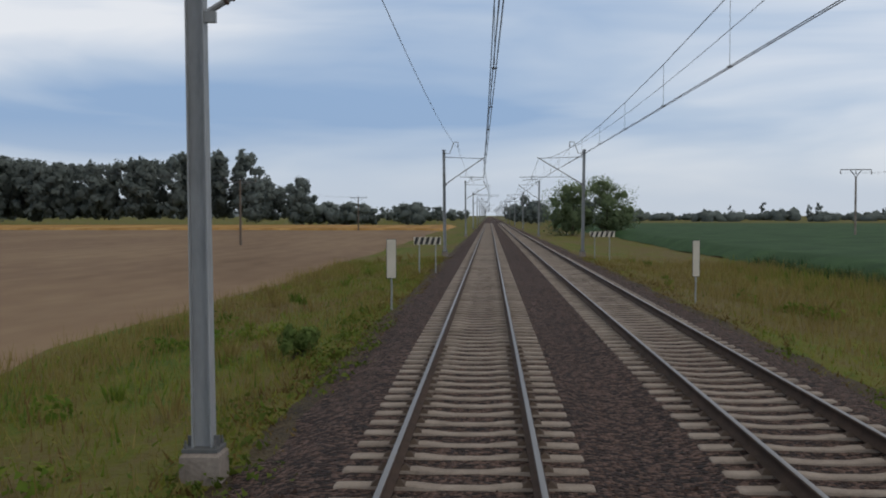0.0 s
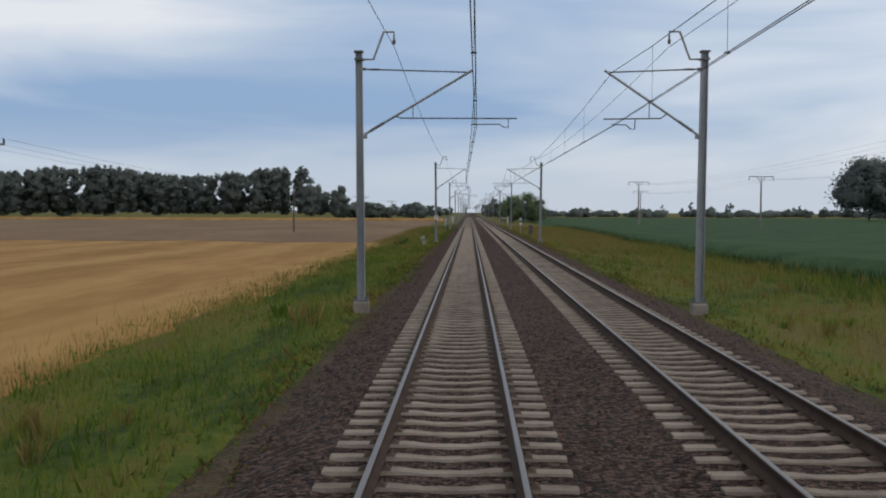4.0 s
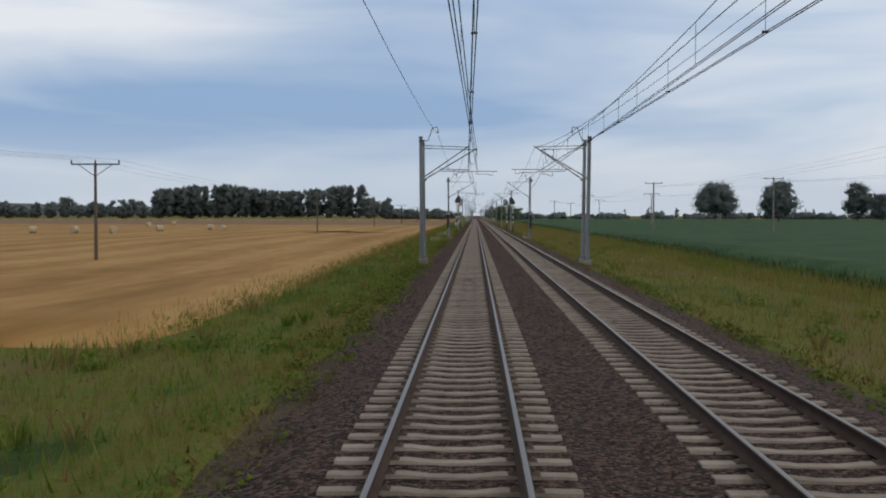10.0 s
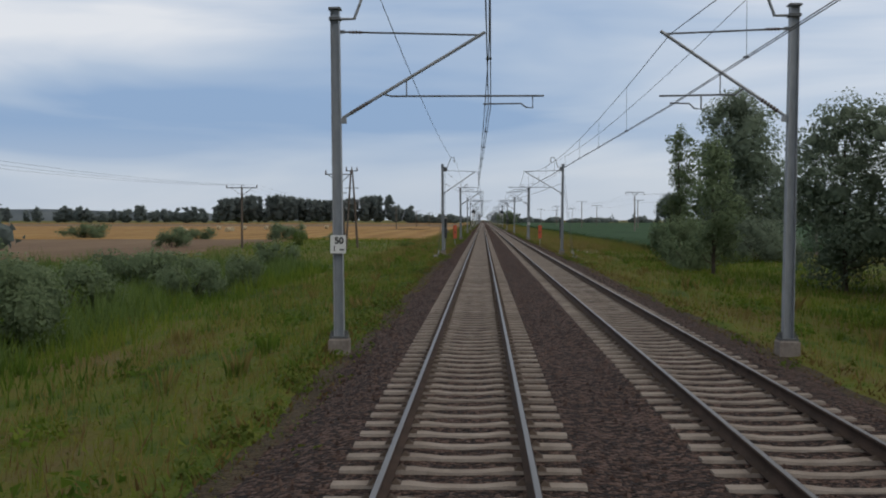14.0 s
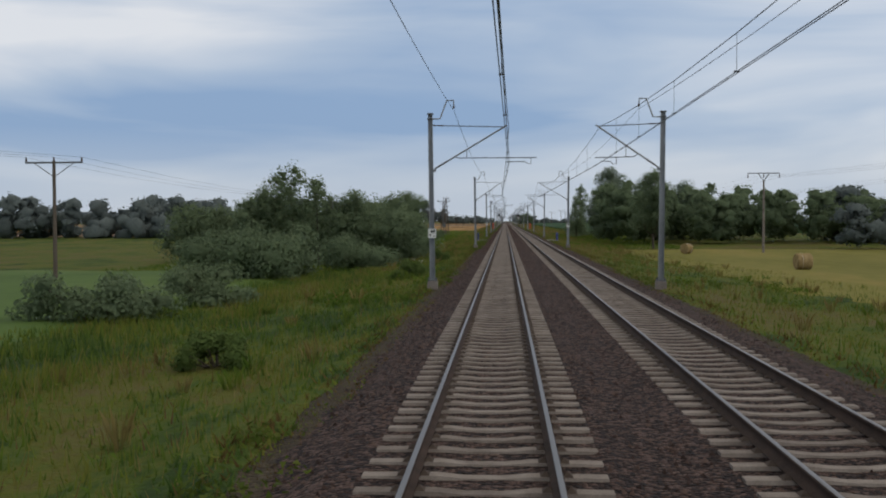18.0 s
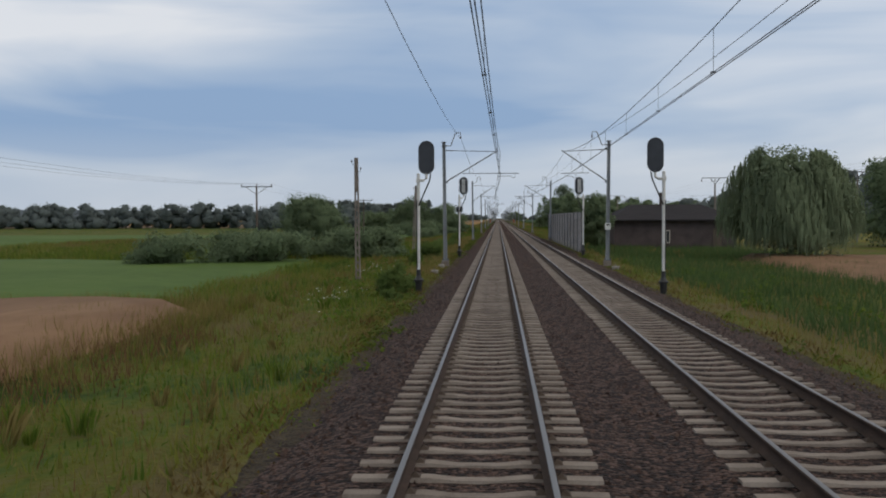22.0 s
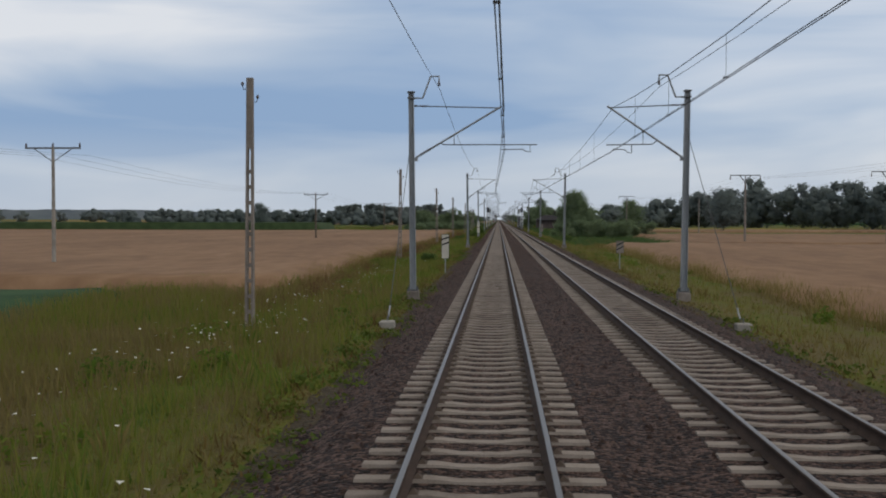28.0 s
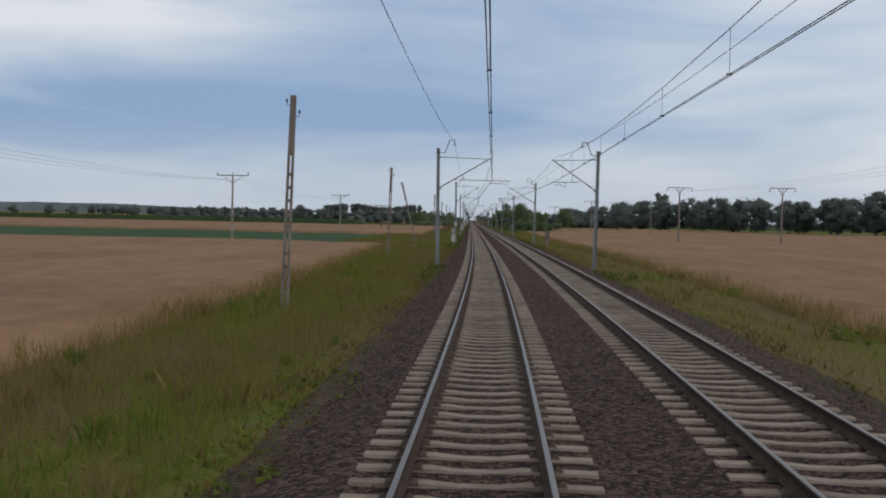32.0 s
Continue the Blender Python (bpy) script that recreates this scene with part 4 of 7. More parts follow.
# wood behind the hay meadow
row = []
for k in range(46):
    x = 17.5 + 92 * (k / 45) ** 1.2
    row.append((x + rng.uniform(-1.5, 2), -494 + rng.uniform(-4, 12) + 0.05 * x, rng.uniform(10.5, 12.5) if x < 24 else rng.uniform(8.0, 10.2), rng.uniform(6, 9)))
for k in range(16):
    row.append((rng.uniform(22, 55), rng.uniform(-476, -455), rng.uniform(9, 12), rng.uniform(7, 10)))
woodland("meadow_wood", row, M_LEAF, "dark green wood edge behind a hay meadow", 1200, 0.34, 4)
# tall row behind the wheat
row = []
for k in range(56):
    q = k / 55
    row.append((62 + 112 * q + rng.uniform(-5, 5), -470 - 330 * q + rng.uniform(-10, 10), rng.uniform(14, 19) * (0.58 + 0.42 * min(1.0, q / 0.35)), rng.uniform(13, 18)))
row.append((108, -605, 22.5, 15))
for k in range(14):
    row.append((rng.uniform(105, 210), rng.uniform(-690, -560), rng.uniform(11, 16), rng.uniform(11, 15)))
for k in range(24):
    row.append((rng.uniform(48, 120), rng.uniform(-590, -500), rng.uniform(6.5, 9), rng.uniform(9, 12)))
for k in range(10):
    row.append((175 + 16 * k, -800 - 10 * k + rng.uniform(-8, 8), rng.uniform(14, 18), rng.uniform(13, 16)))
woodland("tree_row", row, M_LEAF_FAR_HAZE, "row of tall broadleaf trees behind a wheat field", 950, 0.55, 5)

# single trees; those with far or greyish leaves have haze put into their colour
for x, y, h, w, leaf, label, cards, size in (
    (134.6, 188.8, 22.5, 30, M_LEAF_FAR_HAZE, "large round tree standing alone in the crops", 3000, 0.95),
    (130.4, 59.6, 19, 21, M_LEAF_FAR_HAZE, "leaning broadleaf tree alone in the crops", 2200, 0.8),
    (182.7, 108.6, 20, 18, M_LEAF_FAR_HAZE, "tall tree with an uneven crown in the crops", 1500, 0.75),
    (189.5, 97.0, 14.5, 17, M_LEAF_FAR_HAZE, "low spreading tree beside a taller one", 1300, 0.75),
    (13.6, 160, 8.8, 10.5, M_LEAF_LIGHT, "pale green willow bush tree beside the line", 2200, 0.33),
    (19.4, 162, 9.6, 10.5, M_LEAF_LIGHT, "pale green willow tree beside the line", 2200, 0.33),
    (18.6, -425.4, 12.6, 4.2, M_LEAF_LIGHT, "slender poplar with open crown", 2200, 0.22),
    (27.0, -414.4, 17.2, 11.0, M_LEAF_HAZE, "tall dense poplar beside the railway", 9500, 0.32),
    (20.0, -463.3, 11.0, 8.5, M_LEAF_HAZE, "broad dense tree at the meadow edge", 7500, 0.21),
    (28.0, -466, 11.8, 10, M_LEAF_HAZE, "broad dense tree at the meadow edge", 6500, 0.25),
    (35.0, -470, 11.8, 10, M_LEAF_HAZE, "broad dense tree at the meadow edge", 4500, 0.28),
    (15.5, -452, 9.5, 4.5, M_LEAF_LIGHT, "slim birch before denser trees", 2000, 0.22),
    (22.1, -518.1, 12.2, 6.5, M_LEAF, "dark spreading oak rising over the wood edge", 3600, 0.30),
    (-15.5, -504, 9.2, 8.5, M_LEAF, "big dark alder beside the culvert", 9500, 0.155),
    (-14.0, -520, 7.2, 4.5, M_LEAF, "small pointed tree at the end of a thicket", 2400, 0.20),
    (10.4, -710, 6.2, 3.9, M_LEAF, "round dense tree behind the noise barrier", 3000, 0.22),
    (23.4, -734.3, 9.2, 10.3, M_WILLOW, "drooping pale willow by the building", 7000, 0.26),
    (45.0, -700, 10.5, 10, M_LEAF, "broad tree behind the willow", 2400, 0.36),
    (17.9, -806.5, 9.9, 11.0, M_LEAF, "dense dark tree beside the railway", 9000, 0.25),
    (62.0, -760, 12.0, 14, M_LEAF_FAR_HAZE, "wide tree behind the wheat patch", 2200, 0.45),
    (-28.0, -665, 6.8, 12.5, M_LEAF, "spreading hawthorn tree in the meadow", 9500, 0.22),
    (-91.7, -660, 9.5, 10, M_LEAF_FAR_HAZE, "lone round tree behind the maize", 1800, 0.40),
    (-60.0, -560, 7.0, 9, M_LEAF_FAR_HAZE, "round tree behind the meadow", 1600, 0.40),
):
    low = 0.03 if "willow" in label or "dense" in label or "hawthorn" in label or "alder" in label else 0.16
    root = tree("tree", x, y, h, w, leaf, label, int(cards * (1.5 if "drooping" in label else 2.6)), size * 0.56, low, 0, 0.85 if "dense dark" in label else 0.5, tight=0.7 if "hawthorn" in label or "crops" in label or "beside a taller" in label else 1.0)
    if "drooping" in label:
        # long hanging shoots of the willow
        rs = np.random.RandomState(31)
        n = 9500
        a, r1 = rs.uniform(0, 6.28, n), rs.uniform(0.0, 1.0, n)
        top = h * (0.24 + 0.64 * r1)
        q = np.sqrt(np.clip(1 - ((top / h - 0.3) / 0.7) ** 2, 0, 1)) * rs.uniform(0.66, 0.95, n) * w * 0.5 * (1 + 0.17 * np.sin(3 * a + 0.6) + 0.12 * np.sin(7 * a + 4 * r1))
        top = top * (1 + 0.09 * np.sin(2 * a + 2.2) + 0.06 * np.sin(5 * a))
        p = np.stack([np.cos(a) * q, np.sin(a) * q, top], 1)
        drop = np.minimum(rs.uniform(0.6, 2.0, n), top - 0.3)
        b = rs.uniform(0, 6.28, n)
        side = np.stack([np.cos(b), np.sin(b), np.zeros(n)], 1) * rs.uniform(0.03, 0.08, n)[:, None]
        out = np.stack([np.cos(a), np.sin(a), np.zeros(n)], 1)
        tip = p + out * rs.uniform(-0.15, 0.3, n)[:, None] - np.array([0, 0, 1.0]) * drop[:, None]
        v = np.stack([p - side, p + side, tip], 1)
        turn = np.sum(np.cross(v[:, 1] - v[:, 0], v[:, 2] - v[:, 0]) * out, axis=1) < 0
        v[turn] = v[turn][:, [1, 0, 2]]
        v = v.reshape(-1, 3)
        soft = np.repeat(out * 0.8 + np.array([0, 0, 0.5]), 3, axis=0)
        shoots = big_mesh("foliage_curtain", v, np.arange(n * 3).reshape(-1, 3), leaf, soft)
        shoots.parent = root

# thicket on the left
rng = random.Random(21)
for k in range(30):
    x = -9.0 - 27 * rng.random()
    y = -574 + 32 * rng.random() - 0.15 * (x + 10)
    h = rng.uniform(4.6, 6.2) if k % 3 else rng.uniform(6.4, 7.6)
    if x > -12:
        h *= 0.72
    tree("tree", x, y, h, rng.uniform(5.5, 7.5), M_LEAF if k % 2 else M_LEAF_LIGHT, "willow thicket tree with a low tangled crown", 5200, 0.13, 0.02, k, category="tree", group="thicket trees")
for x, y, h in ((-20.4, -570, 10.4), (-22.8, -567, 9.6), (-17.6, -572, 8.8)):
    tree("tree", x, y, h, 5.5, M_LEAF_LIGHT, "tall pale willow rising over the thicket", 4400, 0.12, 0.1, 3, category="tree", group="thicket trees")
for x, y, h, w, leaf, cards in (
    (-17, -600, 4.4, 9, M_LEAF, 3600), (-12, -583, 3.6, 7, M_LEAF, 2600), (-14.0, -632, 2.1, 4.8, M_LEAF, 1700), (-12.3, -624, 2.2, 4.8, M_LEAF_LIGHT, 1700),
    (-6.3, -644, 1.0, 1.9, M_LEAF_LIGHT, 700), (-5.0, -611, 1.3, 2.2, M_LEAF, 900), (-4.7, -589, 1.3, 1.7, M_LEAF, 900), (-5.5, -678, 1.5, 2.4, M_LEAF, 1100),
    (-13.3, -645, 2.1, 4.2, M_LEAF, 1500), (-11.6, -654, 2.0, 4.0, M_LEAF_LIGHT, 1500), (-4.8, -713, 1.6, 2.6, M_LEAF, 1200), (-4.0, -773.6, 1.6, 1.9, M_LEAF_LIGHT, 1000), (-3.7, -778.6, 0.7, 1.0, M_LEAF, 500), (-4.9, -815.2, 0.8, 1.8, M_LEAF, 700), (-12.4, -717, 3.0, 5.0, M_LEAF, 1600),
    (-4.9, -742, 2.0, 2.95, M_LEAF_LIGHT, 1900), (-10.6, -729, 3.2, 6.5, M_LEAF, 3600), (-18, -737, 3.1, 8, M_LEAF, 2800), (-25, -740, 2.9, 8, M_LEAF, 2400),
    (-6.3, -868, 0.8, 1.8, M_LEAF_LIGHT, 700), (-15, -728, 3.2, 8, M_LEAF, 2600), (-21, -733, 3.2, 8, M_LEAF, 2600), (-4.9, -811, 1.4, 2.0, M_LEAF, 900), (-3.6, -830.5, 1.5, 2.2, M_LEAF, 1000), (-5.4, -837, 0.8, 2.4, M_LEAF, 900), (-3.5, -835.5, 1.5, 2.1, M_LEAF_LIGHT, 1100),
    (-5.8, -822, 1.5, 2.2, M_LEAF, 1000), (-13, -462, 2.8, 3.4, M_LEAF, 1400), (-15.2, -487, 3.9, 4.2, M_LEAF_LIGHT, 2200), (-16, -441, 2.6, 4.2, M_LEAF, 1400),
    (-18, -476, 3.0, 5, M_LEAF_LIGHT, 1700), (-26, -470, 2.2, 9, M_LEAF, 1800), (-32, -356, 3.4, 7, M_LEAF, 1800), (-37, -400, 3.0, 5, M_LEAF, 1300), (-48, -352, 2.6, 8, M_LEAF, 1300), (-70, -345, 3.5, 9, M_LEAF, 1200),
    (-24, -388, 2.4, 2.4, M_LEAF, 800), (-26, -348, 1.4, 3.0, M_LEAF, 700),
    (17.6, -434, 4.6, 6.8, M_LEAF, 3400), (24.5, -431, 4.6, 8, M_LEAF_HAZE, 2600), (15.5, -446, 3.2, 5, M_LEAF_LIGHT, 1500),
    (11.8, -861, 3.4, 5, M_LEAF, 2200), (16, -858, 4.1, 7, M_LEAF, 3000), (21.5, -856, 4.1, 7.5, M_LEAF_LIGHT, 3000), (27, -846, 3.6, 6, M_LEAF, 2000), (10.2, -896, 1.6, 2.6, M_LEAF, 900),
    (-3.9, 21, 0.9, 1.1, M_LEAF, 500), (-4.6, -6, 0.9, 1.5, M_LEAF, 600), (-6.5, -47, 1.0, 2.4, M_LEAF, 700),
    (-4.0, -865, 1.5, 2.1, M_LEAF_LIGHT, 1100), (-14.4, -469, 2.4, 4.5, M_LEAF, 1500), (-19, -462, 2.6, 7, M_LEAF, 1800), (-4.6, -1036, 1.0, 1.4, M_LEAF, 600), (-9.5, -392, 0.9, 2.2, M_LEAF, 700), (-4.4, -965, 0.9, 1.8, M_LEAF, 700),
):
    bush(x, y, h, w, M_SHRUB if w < 3 else leaf, cards=int(cards * (4.6 if w < 3 else 2.6)), size=(0.028 if w < 3 else 0.04) + 0.011 * w)

# ---- grass ----


def clear_of_slabs(u, y):
    """False over the culvert slabs."""
    return (np.abs(y + 519.3) > 2.5) | (np.abs(np.abs(u - 2.05) - 5.2) > 0.9)


def blades(name, rng, count, u0, u1, y0, y1, h0, h1, width, mat, label, clump=0.5, crowd=1.0, seed=0.0):
    """Single bent blades; height and density follow slow waves over the ground."""
    u = u0 + (u1 - u0) * rng.uniform(size=count) ** crowd
    y = rng.uniform(y0, y1, count)
    wave = 0.5 + 0.25 * np.sin(u * 1.3 + y * 0.37 + seed) + 0.25 * np.sin(y * 1.1 - u * 0.7 + seed * 2)
    patch = 0.5 + 0.3 * np.sin(y * 0.13 + seed * 3 + np.sin(u * 0.9)) + 0.2 * np.sin(y * 0.41 + u * 0.5 + seed)
    chance = (1 - clump) + clump * patch
    if mat is M_GRASS_GREEN:
        chance = chance * np.clip(1.5 * lush(y), 0.15, 1.2) * np.where(u > 0, 0.6, 1.0)
    elif mat is M_GRASS_DRY:
        chance = chance * np.clip(1.7 * (1 - lush(y)), 0.25, 1.2) * np.where((u < 0) & (y < -850), 0.5, 1.0)
    elif mat is M_RUST:
        chance = chance * np.clip(1.7 * (1 - lush(y)), 0.25, 1.2)
    keep = (rng.uniform(size=count) < chance) & clear_of_slabs(u, y)
    u, y, wave = u[keep], y[keep], wave[keep]
    n = len(u)
    x = u + bend_all(y)
    h = (h0 + (h1 - h0) * wave) * rng.uniform(0.5, 1.15, n)
    edge = np.clip((np.abs(u - 2.0) - 4.55) / 1.2, 0.25, 1)
    h = h * edge
    a = rng.uniform(0, 2 * math.pi, n)
    dx, dy = np.cos(a) * width * rng.uniform(0.6, 1.4, n), np.sin(a) * width * rng.uniform(0.6, 1.4, n)
    lean = h * rng.uniform(0.05, 0.55, n)
    b = rng.uniform(0, 2 * math.pi, n)
    z = land(x, y) - 0.02
    lx, ly = np.cos(b) * lean, np.sin(b) * lean
    p0 = np.stack([x - dx, y - dy, z], 1)
    p1 = np.stack([x + dx, y + dy, z], 1)
    p2 = np.stack([x + lx, y + ly, z + h], 1)
    v = np.stack([p0, p1, p2], 1).reshape(-1, 3)
    return tagged(big_mesh(name, v, np.arange(n * 3).reshape(-1, 3), mat), label, "grass", kind="stuff")


def herbs(name, rng, count, u0, u1, y0, y1, size, mat, label, seed=0.0, tall=0.3):
    """Small leaves at random tilts, low over the ground, in drifts."""
    u = rng.uniform(u0, u1, count)
    y = rng.uniform(y0, y1, count)
    drift = 0.5 + 0.3 * np.sin(y * 0.21 + seed + 1.5 * np.sin(u * 0.8)) + 0.25 * np.sin(y * 0.67 - u * 1.1 + seed)
    keep = (rng.uniform(size=count) < drift) & clear_of_slabs(u, y)
    u, y, drift = u[keep], y[keep], drift[keep]
    n = len(u)
    x = u + bend_all(y)
    edge = np.clip((np.abs(u - 2.0) - 4.55) / 1.2, 0.15, 1)
    z = land(x, y) + rng.uniform(0.02, 1.0, n) * tall * edge * np.clip(drift, 0.2, 1)
    a, t = rng.uniform(0, 6.28, n), rng.uniform(-0.8, 0.8, n)
    s = size * rng.uniform(0.5, 1.4, n)
    ux, uy = np.cos(a) * s, np.sin(a) * s
    p0 = np.stack([x - ux, y - uy, z - t * s], 1)
    p1 = np.stack([x + ux * 0.4 - uy * 0.7, y + uy * 0.4 + ux * 0.7, z], 1)
    p2 = np.stack([x + ux, y + uy, z + t * s], 1)
    v = np.stack([p0, p1, p2], 1).reshape(-1, 3)
    return tagged(big_mesh(name, v, np.arange(n * 3).reshape(-1, 3), mat), label, "herbs", kind="stuff")


gr = np.random.RandomState(4)
Y0, Y1 = -1200, 70
blades("verge_grass", gr, 235000, -9.8, -2.6, Y0, Y1, 0.12, 0.42, 0.019, M_GRASS, "uncut verge grass, olive, green and straw", 0.3, 0.95, 0.3)
blades("verge_grass", gr, 90000, -10.0, -2.8, Y0, Y1, 0.12, 0.42, 0.024, M_GRASS_GREEN, "fresh green verge grass", 0.95, 1.0, 1.9)
blades("dry_grass", gr, 60000, -10.4, -3.0, Y0, Y1, 0.25, 0.62, 0.010, M_GRASS_DRY, "dry straw-coloured grass stalks", 0.95, 0.8, 4.1)
blades("dry_grass", gr, 60000, -10.8, -7.6, Y0, Y1, 0.3, 0.7, 0.012, M_GRASS_DRY, "fringe of dry grass along the field edge", 0.6, 1.0, 2.1)
blades("verge_grass", gr, 145000, 19.5, 6.6, Y0, Y1, 0.12, 0.42, 0.023, M_GRASS, "uncut verge grass, olive, green and straw", 0.3, 1.25, 2.2)
blades("verge_grass", gr, 60000, 19.0, 6.9, Y0, Y1, 0.12, 0.40, 0.028, M_GRASS_GREEN, "fresh green verge grass", 0.95, 1.2, 0.8)
blades("dry_grass", gr, 70000, 19.5, 7.2, Y0, Y1, 0.25, 0.6, 0.013, M_GRASS_DRY, "dry straw-coloured grass stalks", 0.8, 1.2, 5.2)
blades("meadow_grass", gr, 45000, -32, -9.0, -590, -345, 0.2, 0.6, 0.032, M_GRASS_GREEN, "rank green grass of a wet meadow", 0.4, 1.0, 3.0)
blades("meadow_grass", gr, 40000, -15, -9.0, -785, -590, 0.2, 0.55, 0.026, M_GRASS, "rough meadow grass", 0.4, 1.0, 1.0)
blades("meadow_grass", gr, 30000, 28, 12, -520, -412, 0.2, 0.6, 0.032, M_GRASS_GREEN, "rank green grass under trees", 0.4, 1.0, 2.0)
blades("reeds", gr, 75000, 26, 8.8, -912, -684, 0.3, 0.85, 0.026, M_REED, "tall green reeds beside the embankment", 0.4, 0.9, 2.6)
blades("wheat_stalks", gr, 30000, -12, -9.2, -992, -786, 0.45, 0.85, 0.016, M_GRASS_DRY, "standing wheat at the field edge", 0.2, 1.0, 0.4)
blades("wheat_stalks", gr, 30000, -12, -9.6, -1200, -1060, 0.45, 0.8, 0.016, M_GRASS_DRY, "standing wheat at the field edge", 0.2, 1.0, 0.9)
blades("wheat_stalks", gr, 30000, 14.5, 11.4, -1200, -914, 0.45, 0.85, 0.016, M_GRASS_DRY, "standing wheat at the field edge", 0.2, 1.0, 1.3)
blades("crop_leaves", gr, 45000, 22.5, 18.2, -412, 70, 0.45, 0.92, 0.035, M_CROP, "leafy edge of the green crop", 0.1, 1.0, 0.7)
blades("rank_grass", gr, 30000, -17, -9, -1068, -985, 0.4, 0.85, 0.022, M_GRASS, "tall rank grass and weeds before the beet", 0.2, 1.0, 2.4)
blades("dry_grass", gr, 18000, -17, -6, -1068, -985, 0.5, 0.95, 0.014, M_GRASS_DRY, "tall dry seeding grass before the beet", 0.5, 1.0, 1.4)
herbs("verge_herbs", gr, 70000, -9.5, -2.5, Y0, Y1, 0.06, M_GRASS_GREEN, "low leafy herbs among verge grass", 0.7)
herbs("verge_herbs", gr, 75000, -9.5, -2.5, Y0, Y1, 0.06, M_GRASS, "yellow-green herbs among verge grass", 3.3, 0.36)
herbs("verge_herbs", gr, 90000, 6.6, 16, Y0, Y1, 0.065, M_GRASS, "low leafy herbs among verge grass", 1.7)


def fringe(name, rng, count, middle, mat, label, side, seed):
    """Ragged low growth that thins out over the ballast edge."""
    y = rng.uniform(Y0, Y1, count)
    wave = 0.22 * np.sin(y * 0.43 + seed) + 0.16 * np.sin(y * 1.27 + 2 * seed) + 0.12 * np.sin(y * 0.11 + seed)
    u = middle + side * (rng.normal(0, 0.30, count) + wave)
    bare = (side > 0) & (y < -678) & (y > -733) & (np.sin(y * 913.0) > -0.75)
    keep = (side * (u - middle) > -0.62) & clear_of_slabs(u, y) & ~bare
    u, y = u[keep], y[keep]
    n = len(u)
    x = u + bend_all(y)
    z = np.maximum(land(x, y), np.interp(u, [b[0] for b in BED], [b[1] for b in BED], left=-9, right=-9)) - 0.01
    h = rng.uniform(0.03, 0.20, n) * np.clip(0.7 + side * (u - middle), 0.3, 1.3)
    a, b = rng.uniform(0, 6.28, n), rng.uniform(0, 6.28, n)
    w = rng.uniform(0.012, 0.035, n)
    dx, dy, lean = np.cos(a) * w, np.sin(a) * w, h * rng.uniform(0.2, 1.2, n)
    v = np.stack([np.stack([x - dx, y - dy, z], 1), np.stack([x + dx, y + dy, z], 1), np.stack([x + np.cos(b) * lean, y + np.sin(b) * lean, z + h], 1)], 1).reshape(-1, 3)
    return tagged(big_mesh(name, v, np.arange(n * 3).reshape(-1, 3), mat), label, "grass", kind="stuff")


M_THATCH = material("dead_grass", [(0.075, 0.050, 0.020), (0.130, 0.090, 0.032), (0.19, 0.140, 0.046)], 0.4, island=0.4, gloss=0.1, thin=0.3)
fringe("dead_grass", gr, 60000, -2.85, M_THATCH, "brown dead grass creeping over the ballast edge", -1, 0.4)
fringe("edge_grass", gr, 55000, -2.9, M_GRASS, "low grass creeping over the ballast edge", -1, 1.1)
fringe("dead_grass", gr, 36000, 6.75, M_THATCH, "brown dead grass creeping over the ballast edge", 1, 2.4)
fringe("edge_grass", gr, 30000, 6.85, M_GRASS, "low grass creeping over the ballast edge", 1, 3.1)
# rough meadow between two green fields, and the straw band along its ballast edge
mead = np.random.RandomState(77)
blades("meadow_grass", mead, 56000, -62, -9.4, -732, -659, 0.35, 0.8, 0.034, M_GRASS, "rough tall meadow grass beside the line", 0.4, 0.75, 0.9)
blades("meadow_sorrel", mead, 11000, -58, -8.5, -690, -662, 0.45, 0.85, 0.026, M_RUST, "rust-brown seeding sorrel in the meadow", 0.7, 0.8, 2.1)
blades("meadow_herbs", mead, 24000, -45, -7.0, -732, -690, 0.45, 0.85, 0.032, M_GRASS_GREEN, "lush green herbs in the meadow", 0.8, 0.8, 1.4)
blades("straw_band", mead, 22000, -4.9, -2.95, -764, -668, 0.35, 0.7, 0.016, M_GRASS_DRY, "yellow-brown grass along the ballast edge", 0.7, 1.0, 0.5)
blades("wheat_stalks", gr, 14000, -34, -9.2, -786, -777, 0.45, 0.85, 0.018, M_GRASS_DRY, "standing wheat at the field end", 0.2, 1.0, 0.6)
blades("dry_grass", gr, 70000, 19.8, 9.0, -412, 70, 0.35, 0.8, 0.018, M_GRASS_DRY, "tall tan grass along the green crop", 0.5, 1.0, 1.2)
blades("verge_grass", gr, 30000, 19.8, 14.5, -412, 70, 0.5, 0.9, 0.026, M_GRASS, "tall grass along the green crop", 0.5, 1.0, 3.2)


